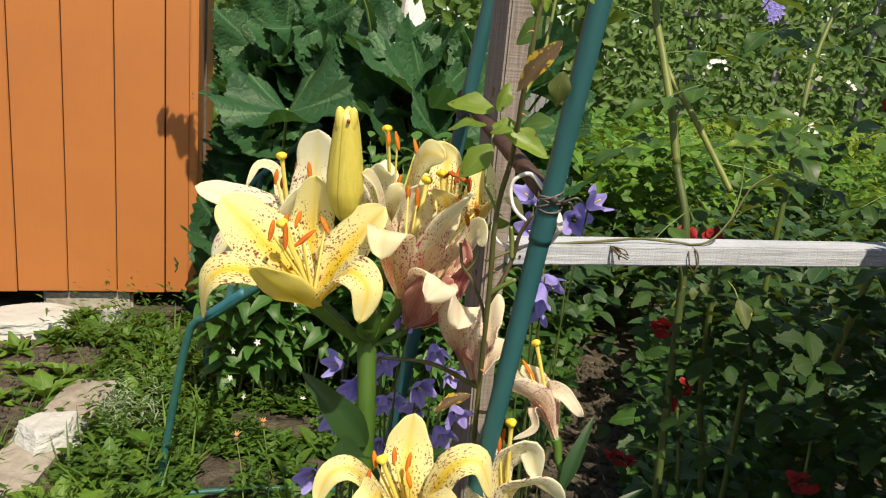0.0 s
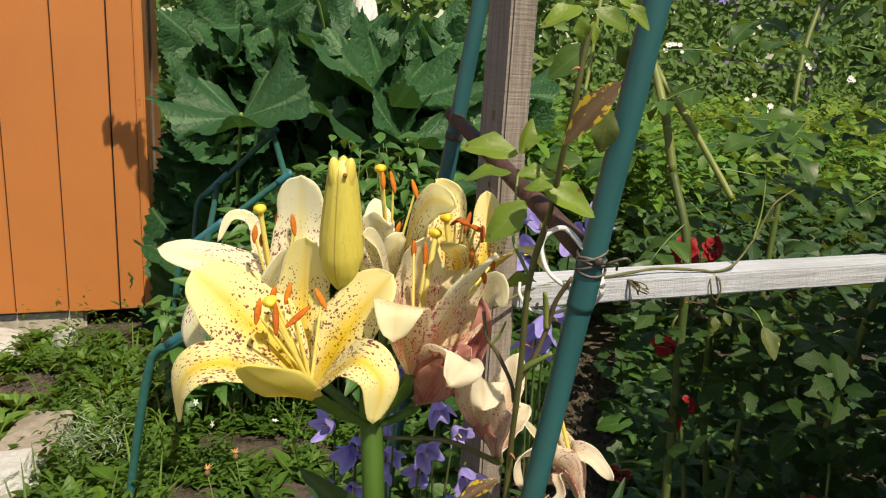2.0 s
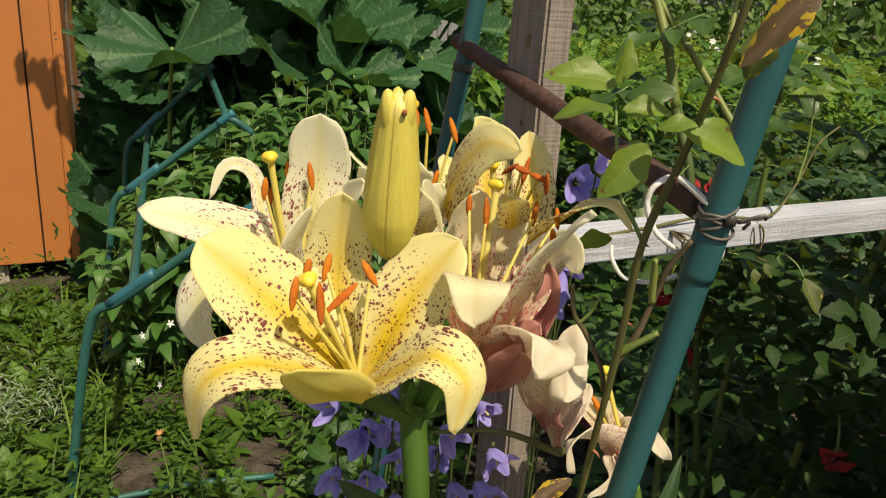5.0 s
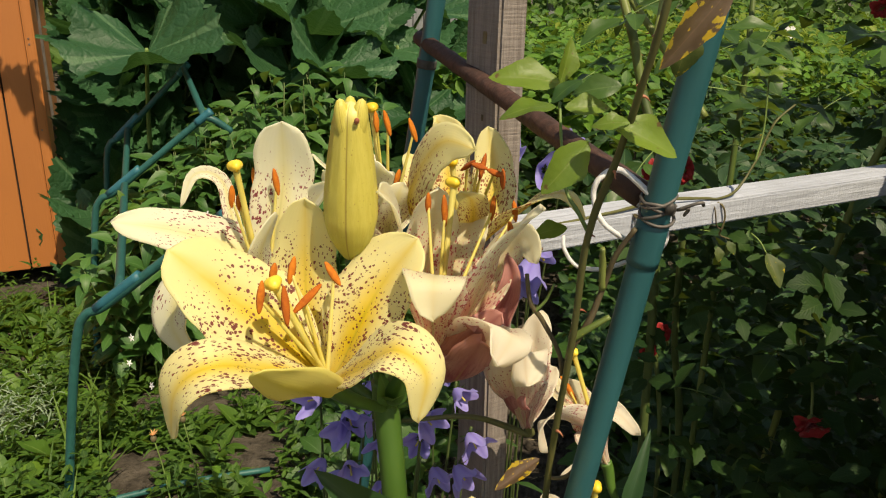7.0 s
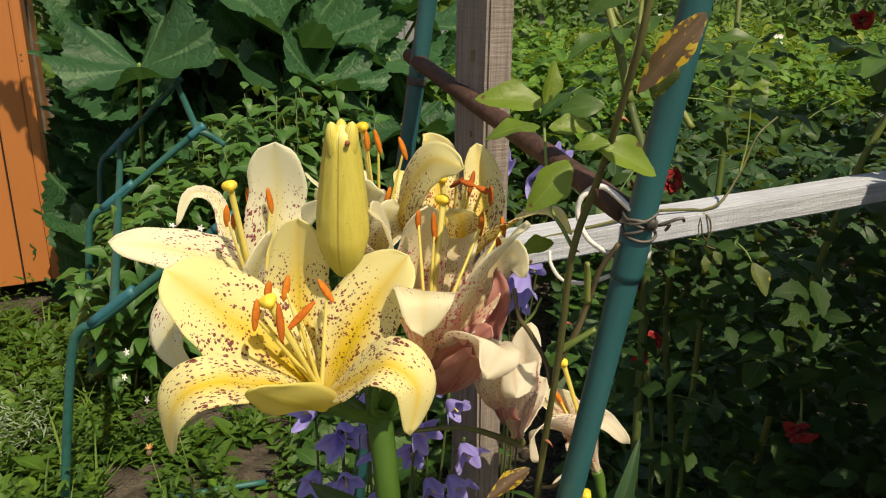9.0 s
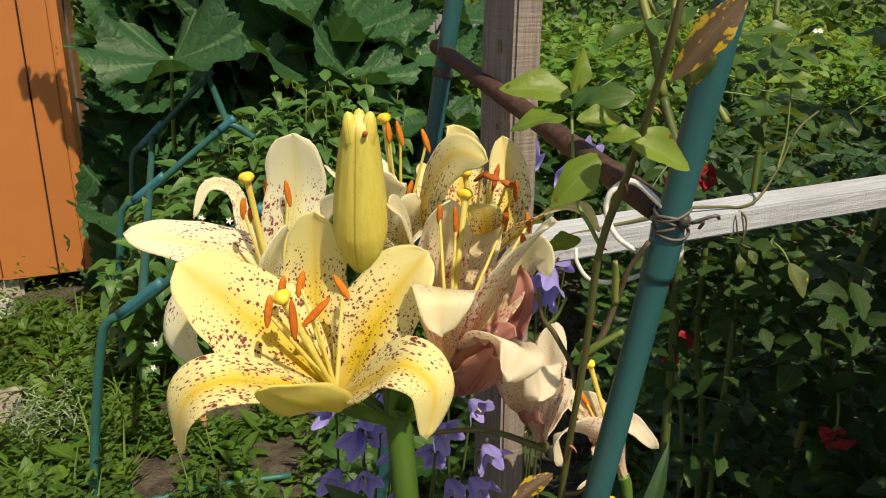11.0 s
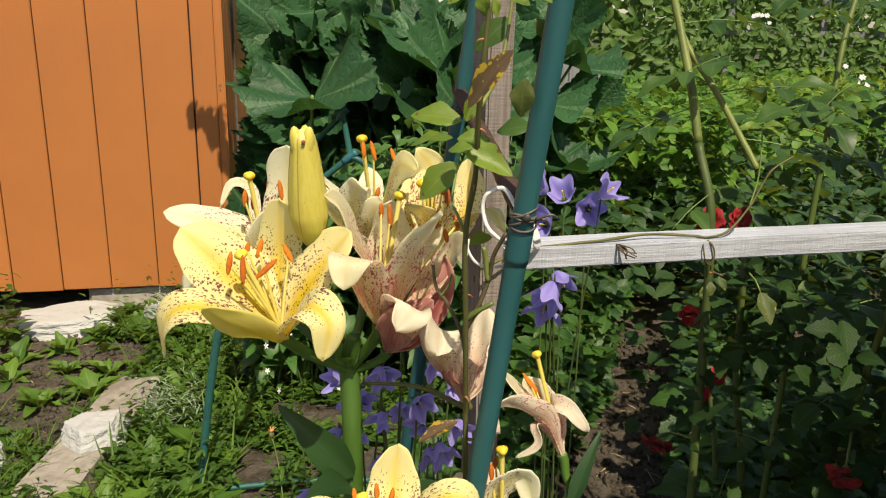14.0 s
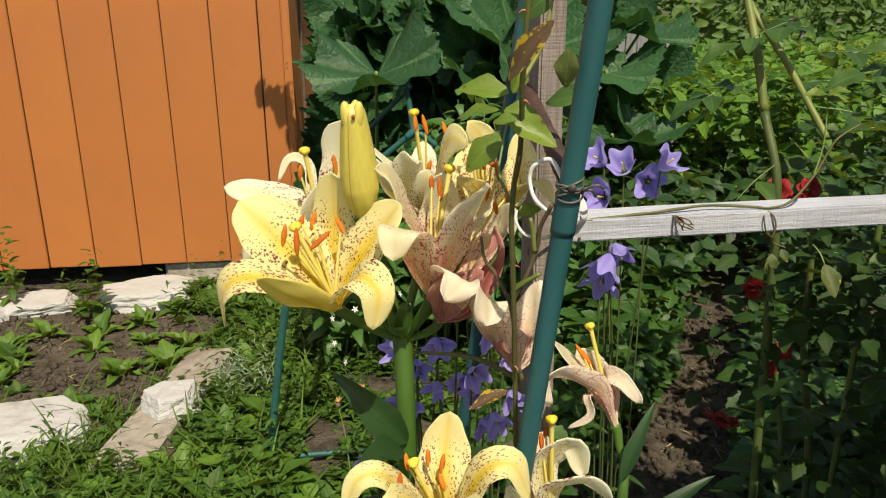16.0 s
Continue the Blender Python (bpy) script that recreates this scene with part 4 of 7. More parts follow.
def build_lily():
    plant = thing("lily_plant", (0.318, 0.66, 0), "tall lily in full bloom with speckled cream-yellow flowers", "lily", "lilies")
    part("stem", tube("stem", [(0.322, 0.655, -0.02), (0.322, 0.660, 0.45), (0.315, 0.672, 0.78), (0.311, 0.686, 0.88), tuple(UMBEL), (0.306, 0.698, 0.955)], (0.0075, 0.0088), M_stem, 16, 8), plant)
    shaped_flower(plant, UMBEL, FRONT_BASE, (-0.18, -0.45, 0.87), FRONT_PETALS, M_petal, FRONT_STAMENS, FRONT_STIGMA, "wide-open cream-yellow lily flower with dark red speckles", 1)
    shaped_flower(plant, UMBEL, PALE_BASE, (-0.15, -0.1, 0.95), PALE_PETALS, M_petal_white, PALE_STAMENS, PALE_STIGMA, "pale cream lily flower with wine-red speckles", 2)
    shaped_flower(plant, UMBEL, PINK_BASE, (0.1, 0.1, 0.97), PINK_PETALS, M_petal_pink, PINK_STAMENS, PINK_STIGMA, "fading lily flower flushed pink, petals curling", 3, 0.8)
    shaped_flower(plant, UMBEL + Vector((0.01, 0.01, 0.01)), GOLD_BASE, (0.0, -0.1, 0.97), GOLD_PETALS, M_petal_gold, GOLD_STAMENS, GOLD_STIGMA, "golden-yellow lily flower with rust-orange anthers", 4, 0.8, anther=M_rust_pollen)
    shaped_flower(plant, UMBEL + Vector((0, 0.01, 0.01)), BACK_BASE, (-0.1, 0.0, 0.97), BACK_PETALS, M_petal_white, BACK_STAMENS, BACK_STIGMA, "cream lily flower seen behind a bud", 5)
    # spent flowers on the side
    shaped_flower(plant, UMBEL, SPENT_BASE, (0.30, -0.45, 0.8), SPENT_PETALS, M_petal_old, label="wilted lily flower with a rose-red funnel and limp cream petals", seed=6, stalk=0.0026)
    shaped_flower(plant, UMBEL + Vector((0.01, 0, -0.01)), LIMP_BASE, (-0.2, -0.2, 0.95), LIMP_PETALS, M_petal_old, label="withered cream lily flower hanging together", seed=7, stalk=0.0013)
    # buds
    closed = part("bud", bud_mesh((0.286, 0.664, 1.052), (0.287, 0.646, 1.140), 0.0138, M_bud), plant, "closed yellow-green flower bud")
    part("stalk", tube("stalk", [tuple(UMBEL), (0.297, 0.690, 0.99), (0.287, 0.668, 1.048)], (0.0036, 0.0048), M_stem, 10, 6), closed)
    for k in range(3):
        ang = 2.0944 * k + 1.571
        o = Vector((math.cos(ang), math.sin(ang), 0)) * 0.0042
        part("bud_tip", ellipsoid("bud_tip", along(Vector((0.287, 0.6465, 1.1285)) + o, (o.x * 4, o.y * 4, 0.1), (0.0050, 0.0046, 0.0135)), M_bud, 10, 8), closed)
    part("scar", ellipsoid("scar", along((0.2895, 0.6375, 1.1315), (0, -0.5, 0.5), (0.0016, 0.0014, 0.0022)), M_thorn, 8, 6), closed, "small brown scar near the tip")
    small = part("bud", bud_mesh((0.309, 0.688, 0.945), (0.316, 0.672, 0.978), 0.0075, M_stem), plant, "small tight green bud")
    part("stalk", tube("stalk", [tuple(UMBEL), (0.308, 0.692, 0.94), (0.3095, 0.688, 0.948)], 0.003, M_stem, 8, 4), small)
    for d, up in (((-0.25, -0.5, 1.0), (0, -0.9, 0.2)), ((0.35, -0.3, 1.0), (-0.3, -0.8, 0.2)), ((0.0, -0.75, 0.75), (0.0, -0.6, 0.8))):
        strap_leaf("bract", (0.309, 0.684, 0.945), d, up, 0.030, 0.015, plant, L_pepper_one, 0.3)
    # leaves on the stem
    for at, d, up, ln, wd in (((0.316, 0.668, 0.855), (-0.42, -0.42, 0.75), (0.3, -0.9, 0.4), 0.095, 0.030), ((0.316, 0.664, 0.845), (-0.10, -0.75, 0.62), (0.2, -0.4, 0.9), 0.085, 0.034),
                              ((0.318, 0.664, 0.82), (0.55, -0.35, 0.65), (-0.4, -0.6, 0.6), 0.09, 0.024), ((0.320, 0.660, 0.80), (-0.75, -0.1, -0.05), (0, -0.3, 1), 0.10, 0.022),
                              ((0.318, 0.664, 0.72), (0.6, -0.3, 0.3), (0, -0.4, 1), 0.11, 0.024), ((0.320, 0.66, 0.66), (-0.6, -0.4, 0.3), (0, -0.4, 1), 0.11, 0.024),
                              ((0.320, 0.66, 0.60), (0.3, 0.6, 0.3), (0, 0.4, 1), 0.11, 0.024), ((0.321, 0.66, 0.52), (-0.3, -0.7, 0.2), (0, -0.4, 1), 0.12, 0.026)):
        strap_leaf("leaf", at, d, up, ln, wd, plant, L_lily)


LOW_BASE = (0.365, 0.607, 0.802)
LOW_PETALS = [
    ((-10, 11, 45), (-12, 33, 68), (-10, 41, 97), 46, 0, 4),
    ((-33, -12, 52), (-49, -27, 80), (-65, -34, 78), (-74, -37, 55), 25, 0, 4),
    ((13, -5, 56), (28, -7, 82), (46, -4, 82), (57, -1, 52), 27, 0, 5),
    ((-22, -27, 59), (-31, -57, 75), (-44, -72, 66), 36, 0, 4),
    ((3, -27, 60), (19, -57, 78), (29, -72, 71), 36, 0, 4),
    ((-11, -32, 57), (-7, -62, 70), (-6, -77, 57), 36, 0, 4),
]
LOW_STAMENS = [
    ((-35.0, -2.0, 69.0), (-37.0, 1.0, 81.0)),
    ((-39.0, -15.0, 58.0), (-38.0, -13.0, 73.0)),
    ((-21.0, 8.0, 67.0), (-22.0, 11.0, 80.0)),
    ((-11.0, 5.0, 64.0), (-9.0, 8.0, 79.0)),
    ((-6.0, -7.0, 58.0), (-10.0, -5.0, 70.0)),
]
LOW_STIGMA = (-30.0, -5.0, 78.0)
ROLL_BASE = (0.438, 0.652, 0.795)
ROLL_PETALS = [
    ((-9, 3, 55), (2, 3, 72), (15, 3, 78), (24, 3, 52), 30, 0, 4),
    ((-1, -7, 42), (14, -12, 55), (29, -12, 56), (47, -12, 40), 30, 0, 4),
    ((-23, 8, 45), (-30, 16, 58), (-40, 20, 65), 34, 0, 5, M_petal_old),
    ((-14, 28, 39), (-14, 48, 48), (-12, 68, 47), 28, 0, 4, M_petal_old),
    ((-21, -17, 41), (-26, -32, 46), (-32, -42, 32), 30, 0, 4),
]
ROLL_STAMENS = [
    ((-10.0, 3.0, 73.0), (-11.0, 5.0, 86.0)),
    ((-8.0, 8.0, 81.0), (-7.0, 10.0, 91.0)),
]
ROLL_STIGMA = (-3.0, 0.0, 102.0)
DROOP_BASE = (0.492, 0.778, 0.823)
DROOP_PETALS = [
    ((-16, -6, 38), (-29, -13, 51), (-51, -20, 62), (-65, -26, 56), (-60, -28, 34), 28, 0, 5),
    ((-14, 4, 30), (-34, 7, 50), (-61, 12, 79), 36, 0, 4, M_petal_pink),
    ((-9, 12, 26), (-23, 22, 50), (-39, 27, 65), 30, 0, 4, M_petal_pink),
    ((-7, 7, 29), (-12, 4, 51), (4, -3, 49), (21, -8, 31), 19, 0, 4),
    ((-17, -3, 28), (-28, -10, 35), (-24, -16, 19), (-44, -18, 5), 9, 0, 4),
]
DROOP_STAMENS = [
    ((-22.0, 22.0, 47.0), (-34.0, 22.0, 66.0)),
    ((-29.0, 12.0, 60.0), (-40.0, 12.0, 76.0)),
]
DROOP_STIGMA = (-28.0, 22.0, 92.0)


def build_second_lily():
    plant = thing("lily_plant", (0.40, 0.66, 0), "shorter lily with curling speckled petals", "lily", "lilies")
    hub = Vector((0.398, 0.640, 0.755))
    part("stem", tube("stem", [(0.405, 0.67, -0.02), (0.402, 0.66, 0.4), tuple(hub)], (0.0055, 0.006), M_stem, 14, 8), plant)
    shaped_flower(plant, hub, LOW_BASE, (0, -0.30, 0.95), LOW_PETALS, M_petal, LOW_STAMENS, LOW_STIGMA, "open speckled cream-yellow lily flower low down", 11, 0.7)
    shaped_flower(plant, hub, ROLL_BASE, (0.05, 0.0, 0.97), ROLL_PETALS, M_petal_white, ROLL_STAMENS, ROLL_STIGMA, "ageing cream lily flower with rolled-back petals", 12, 0.8)
    for at, d, up, ln, wd in (((0.40, 0.65, 0.70), (0.7, -0.2, 0.5), (-0.3, -0.5, 0.8), 0.12, 0.024), ((0.40, 0.65, 0.66), (-0.7, -0.3, 0.3), (0, -0.4, 1), 0.12, 0.024), ((0.40, 0.65, 0.6), (0.4, -0.6, 0.3), (0, -0.4, 1), 0.12, 0.024)):
        strap_leaf("leaf", at, d, up, ln, wd, plant, L_lily)
    third = thing("lily_plant", (0.50, 0.77, 0), "fading lily with limp cream petals and bare styles", "lily", "lilies")
    hub3 = Vector((0.502, 0.772, 0.79))
    part("stem", tube("stem", [(0.51, 0.78, -0.02), (0.505, 0.77, 0.4), tuple(hub3)], (0.005, 0.0052), M_stem, 12, 8), third)
    shaped_flower(third, hub3, DROOP_BASE, (-0.35, 0.1, 0.9), DROOP_PETALS, M_petal_old, DROOP_STAMENS, DROOP_STIGMA, "drooping lily flower, pink-spotted inside", 13)
    strap_leaf("leaf", (0.498, 0.75, 0.78), (0.22, 0.1, 0.8), (-0.3, -0.8, 0.3), 0.085, 0.016, third, L_lily)
    strap_leaf("leaf", (0.50, 0.76, 0.70), (0.5, 0.1, 0.6), (0, -0.4, 1), 0.12, 0.022, third, L_lily)


build_lily()
build_second_lily()


# ---- stones and slab on the left ----
def stone(name, at, size, mat, label, seed, turn=0.0):
    rnd = Vector((seed * 7.3, seed * 3.1, seed))
    dice = random.Random(seed * 17)
    # broken faces: a flat top and foot, six or seven sides, a few chipped corners
    cuts = [(Vector((dice.uniform(-0.12, 0.12), dice.uniform(-0.12, 0.12), 1)), 0.62), (Vector((0, 0, -1)), 0.6)]
    sides = dice.randint(5, 7)
    for k in range(sides):
        a = 2 * math.pi * (k + dice.uniform(-0.28, 0.28)) / sides
        cuts.append((Vector((math.cos(a), math.sin(a), dice.uniform(-0.1, 0.3))), dice.uniform(0.68, 0.92)))
    for k in range(5):
        a = dice.uniform(0, 6.28)
        cuts.append((Vector((math.cos(a), math.sin(a), dice.uniform(0.5, 0.9))), dice.uniform(0.86, 1.05)))
    cuts = [(n.normalized(), h) for n, h in cuts]
    bm = bmesh.new()
    bmesh.ops.create_icosphere(bm, subdivisions=5, radius=1.0)
    for v in bm.verts:
        d = v.co.normalized()
        reach = min(h / max(0.05, d.dot(n)) for n, h in cuts)
        v.co = d * min(reach, 1.25) + 0.06 * noise.noise_vector(d * 3 + rnd) + 0.022 * noise.noise_vector(d * 11 + rnd)
        v.co = Vector((v.co.x * size[0], v.co.y * size[1], v.co.z * size[2]))
    bmesh.ops.transform(bm, matrix=pose(at[0], at[1], at[2], 0, 0, turn), verts=bm.verts)
    me = bpy.data.meshes.new(name)
    bm.to_mesh(me)
    bm.free()
    me.materials.append(mat)
    tagged(new(name, me), label, "stone", "stones edging the bed")


stone("white_stone", (-1.33, 2.98, 0.03), (0.205, 0.165, 0.060), M_white, "flat white limestone block on bare soil", 1, 25)
stone("white_stone", (-1.72, 2.80, 0.02), (0.17, 0.14, 0.05), M_white, "flat white limestone block on bare soil", 2, 10)
stone("white_stone", (-1.95, 2.62, 0.02), (0.22, 0.14, 0.05), M_white, "flat white limestone block on bare soil", 3, 30)
stone("white_stone", (-1.10, 1.88, 0.03), (0.21, 0.17, 0.06), M_white, "large flat white stone at the grass edge", 4, 15)
stone("white_stone", (-0.725, 2.06, 0.065), (0.085, 0.095, 0.055), M_white, "angular white stone lying on a grey slab", 5, 20)
stone("white_stone", (-0.985, 3.02, 0.05), (0.05, 0.04, 0.075), M_white, "small upright pale stone among weeds", 6)


stone("grey_stone", (0.60, 2.45, 0.03), (0.12, 0.08, 0.05), M_block, "pale grey stone on the soil path", 9, 10)


def build_slab():
    bm = bmesh.new()
    bmesh.ops.create_cube(bm, size=1.0)
    bmesh.ops.scale(bm, vec=(0.155, 0.74, 0.05), verts=bm.verts)
    bmesh.ops.subdivide_edges(bm, edges=bm.edges[:], cuts=8, use_grid_fill=True)
    for v in bm.verts:
        v.co += 0.012 * noise.noise_vector(v.co * 14)
    bmesh.ops.transform(bm, matrix=pose(-0.755, 2.09, 0.018, 0, 0, 5), verts=bm.verts)
    me = bpy.data.meshes.new("stone_slab")
    bm.to_mesh(me)
    bm.free()
    me.materials.append(M_slab)
    tagged(new("stone_slab", me), "long worn grey-brown slab edging the bed", "slab")


build_slab()

# ---- leaf forms shared by the plants ----
OVAL = [leaf_form(w, 2, 6, f, b, p) for w, f, b, p in ((0.5, 0.3, 0.5, 0.4), (0.42, 0.15, 0.9, 0.45), (0.58, 0.35, 0.2, 0.42))]
LANCE = [leaf_form(w, 2, 6, 0.35, b, 0.38) for w, b in ((0.26, 0.7), (0.32, 0.4), (0.22, 1.1))]
TOOTHED = [leaf_form(w, 2, 10, f, b, 0.45, 0.10) for w, f, b in ((0.62, 0.25, 0.5), (0.70, 0.15, 0.7), (0.56, 0.4, 0.3))]
BLADE = [leaf_form(0.045, 2, 5, 0.3, b, 0.2) for b in (0.5, 1.0, 1.5)]
SLIM = [leaf_form(0.12, 2, 4, 0.3, b, 0.4) for b in (0.4, 0.9)]
TINY = [leaf_form(0.6, 2, 3, 0.2, 0.4, 0.45)]


def trio(forms):
    """Three leaflets on one short stalk, as strawberries and beans have."""
    out = []
    for ang, s in ((0, 1.0), (72, 0.85), (-72, 0.85)):
        f = leaf_form(0.75, 2, 8, 0.25, 0.5, 0.5, 0.08)
        out.append(moved(f, pose(0, 0.12, 0, 0, 0, ang) @ Matrix.Scale(0.62 * s, 4)))
    return joined(out)


TRIO = [trio(None)]


def pinnate(pairs=3):
    out = []
    for i in range(pairs):
        y = 0.25 + 0.22 * i
        for sgn in (1, -1):
            out.append(moved(leaf_form(0.55, 2, 6, 0.25, 0.5, 0.45), pose(0.02 * sgn, y, 0, 0, 12 * sgn, -65 * sgn) @ Matrix.Scale(0.34 - 0.02 * i, 4)))
    out.append(moved(leaf_form(0.55, 2, 6, 0.25, 0.5, 0.45), pose(0, 0.25 + 0.2 * pairs, 0) @ Matrix.Scale(0.4, 4)))
    return joined(out)


PINNATE = [pinnate(3), pinnate(2)]


def rosette(x, y, count, length, tilt=(10, 65), z=None, lean=0.0):
    """Poses of leaves that rise from one root and arch outwards."""
    out = []
    z = ground_height(x, y) if z is None else z
    for i in range(count):
        a = 2 * math.pi * (i / count + rng.random() * 0.25)
        t = radians(near(*tilt))
        d = Vector((math.cos(a) * math.cos(t), math.sin(a) * math.cos(t), math.sin(t)))
        up = Vector((-math.cos(a) * math.sin(t), -math.sin(a) * math.sin(t), math.cos(t)))
        out.append(turn_to((x + 0.3 * length * 0.1 * math.cos(a), y + 0.03 * length * math.sin(a), z), d, up, length * near(0.6, 1.15)))
    return out


def shoots(x, y, height, leaves, length, spread=0.25, base=0.0):
    """Poses of leaves that sit up an upright stem."""
    out = []
    lx, ly = near(-spread, spread) * height, near(-spread, spread) * height
    z0 = ground_height(x, y) + base
    for i in range(leaves):
        f = (i + 0.6) / leaves
        a = 2.4 * i + rng.random()
        t = radians(near(-15, 40))
        d = Vector((math.cos(a) * math.cos(t), math.sin(a) * math.cos(t), math.sin(t)))
        at = Vector((x + lx * f * f, y + ly * f * f, z0 + height * f))
        out.append(turn_to(at, d, (0, 0, 1), length * near(0.6, 1.2) * (1.15 - 0.5 * f)))
    return out


def canopy(count, x0, x1, y0, y1, low, high, length, skip=None):
    """Poses of leaves lying like tiles on the top of a dense planting."""
    out = []
    for _ in range(count):
        x, y = near(x0, x1), near(y0, y1)
        if skip and skip(x, y):
            continue
        top = low + (high - low) * (0.5 + 0.5 * noise.noise(Vector((x * 2.3, y * 2.3, 7)))) + 0.05 * noise.noise(Vector((x * 9, y * 9, 2)))
        z = top * (1 - 0.75 * rng.random() ** 2.2)
        a, t = near(0, 6.283), radians(near(-35, 45))
        d = Vector((math.cos(a) * math.cos(t), math.sin(a) * math.cos(t), math.sin(t)))
        up = Vector((near(-0.5, 0.5), near(-0.75, 0.25), 1))
        out.append(turn_to((x, y, max(0.01, z)), d, up, length * near(0.6, 1.25)))
    return out


# ---- weeds on the left bed ----
def bare(x, y):
    """The open soil and the slab between the stones."""
    if -1.75 < x < -0.86 and 2.05 < y < 2.8:
        return noise.noise(Vector((x * 4, y * 4, 0))) < 0.28
    if abs(x + 0.755 + (y - 2.09) * 0.09) < 0.085 and 1.74 < y < 2.44:
        return True
    for sx, sy, r in ((-1.345, 2.98, 0.2), (-1.70, 2.80, 0.17), (-1.95, 2.62, 0.18), (-1.10, 1.88, 0.17)):
        if (x - sx) ** 2 + (y - sy) ** 2 < r * r:
            return True
    if -0.30 < x < 0.35 and 1.80 < y < 2.45:
        return noise.noise(Vector((x * 7, y * 7, 5))) < -0.16
    return False


def behind_shed(x, y):
    p = Vector((x, y, 0)) - SHED_CORNER
    return p.dot(SHED_N) > -0.02 and p.dot(SHED_U) < 0.05


WEED_LEAF = [mesh_of("leaf", f[0], f[1], L_weed_one, f[2]) for f in (leaf_form(0.42, 4, 10, 0.3, 0.7, 0.5, 0.05, 0.3), leaf_form(0.5, 4, 10, 0.25, 0.5, 0.45, 0.08, 0.3), leaf_form(0.36, 4, 10, 0.35, 1.0, 0.55, 0.10, 0.2), leaf_form(0.55, 4, 8, 0.2, 0.6, 0.5, 0.03, 0.4))]


def weeds():
    broad, lance, blades, tiny, trios, toothed = [], [], [], [], [], []
    for _ in range(900):
        x, y = near(-1.2, 0.35), near(1.45, 3.2)
        if bare(x, y) or behind_shed(x, y):
            continue
        kind = rng.random()
        if kind < 0.30:
            broad += rosette(x, y, rng.randint(5, 9), near(0.06, 0.11), (15, 60))
        elif kind < 0.5:
            broad += shoots(x, y, near(0.06, 0.2), rng.randint(7, 14), near(0.03, 0.05))
        elif kind < 0.68:
            lance += shoots(x, y, near(0.08, 0.24), rng.randint(8, 16), near(0.04, 0.06))
        elif kind < 0.82:
            trios += rosette(x, y, rng.randint(4, 7), near(0.06, 0.09), (25, 70))
        else:
            toothed += rosette(x, y, rng.randint(4, 8), near(0.06, 0.10), (20, 60))
    for _ in range(70):
        x, y = near(-2.4, -0.9), near(2.1, 3.1)
        if behind_shed(x, y) or (bare(x, y) and rng.random() < 0.85):
            continue
        broad += rosette(x, y, rng.randint(4, 8), near(0.05, 0.09), (15, 60))
        if rng.random() < 0.4:
            lance += shoots(x, y, near(0.08, 0.2), 10, 0.05)
    for i, (x, y) in enumerate(((-0.50, 1.93), (-0.42, 1.80), (-0.56, 1.78), (-0.30, 1.75), (-0.66, 2.45), (-0.95, 2.55), (-0.85, 2.75), (-0.60, 2.62), (-1.0, 3.0), (-0.75, 2.9), (-0.15, 1.70), (-0.40, 2.05), (-0.25, 1.62), (-1.25, 2.45), (-1.45, 2.3), (-1.05, 2.3), (-1.6, 2.45), (-1.2, 2.7), (-0.70, 2.70), (-0.88, 2.92), (-1.12, 2.85), (-1.32, 2.60), (-1.50, 2.55), (-1.10, 2.55), (-1.40, 2.15), (-0.92, 2.38), (-0.60, 1.70), (-0.72, 1.62))):
        plant = thing("weed_plant", (x, y, ground_height(x, y)), "broad-leaved bright green weed rosette on soil", "weed", "broad-leaved weeds")
        for k, m in enumerate(rosette(x, y, 12, near(0.11, 0.16) if i in (0, 1, 2, 3, 10, 11, 12) else near(0.07, 0.11), (15, 70))):
            part("leaf", WEED_LEAF[(i + k) % 4], plant, m=m)
    for x, y, h in ((-1.43, 2.70, 0.30), (-1.86, 2.85, 0.34), (-1.80, 2.75, 0.22), (-1.40, 2.74, 0.22), (-2.0, 2.8, 0.3)):
        broad += shoots(x, y, h, 22, 0.07, 0.15)
    # thick cover near the pipe foot and the slab
    for _ in range(620):
        x, y = near(-0.85, 0.3), near(1.55, 2.7)
        if bare(x, y):
            continue
        tiny += shoots(x, y, near(0.03, 0.10), rng.randint(5, 9), near(0.026, 0.050))
    for _ in range(2600):
        x, y = near(-1.5, -0.3), near(1.35, 2.02)
        if bare(x, y) or (x > -0.62 and y > 1.8):
            continue
        a = near(0, 6.28)
        t = radians(near(45, 85))
        blades.append(turn_to((x, y, ground_height(x, y)), (math.cos(a) * math.cos(t), math.sin(a) * math.cos(t), math.sin(t)), (-math.cos(a), -math.sin(a), 0.6), near(0.05, 0.13)))
    for _ in range(900):
        x, y = near(-1.1, 0.3), near(1.6, 3.1)
        if bare(x, y) or behind_shed(x, y):
            continue
        a = near(0, 6.28)
        t = radians(near(40, 85))
        blades.append(turn_to((x, y, ground_height(x, y)), (math.cos(a) * math.cos(t), math.sin(a) * math.cos(t), math.sin(t)), (-math.cos(a), -math.sin(a), 0.6), near(0.08, 0.2)))
    stuff("weeds", OVAL, broad, L_weed, "low broad-leaved green weeds on the bed", "weeds")
    stuff("weeds", LANCE, lance, L_weed, "upright narrow-leaved weeds on the bed", "weeds")
    stuff("chickweed", TINY, tiny, L_weed, "dense small-leaved ground cover", "weeds")
    stuff("clover", TRIO, trios, L_bright, "three-leaved seedlings among the weeds", "weeds")
    stuff("weeds", TOOTHED, toothed, L_weed, "toothed dark green weeds on the bed", "weeds")
    stuff("grass", BLADE, blades, L_grass, "fresh green grass at the bed's edge", "grass")


weeds()


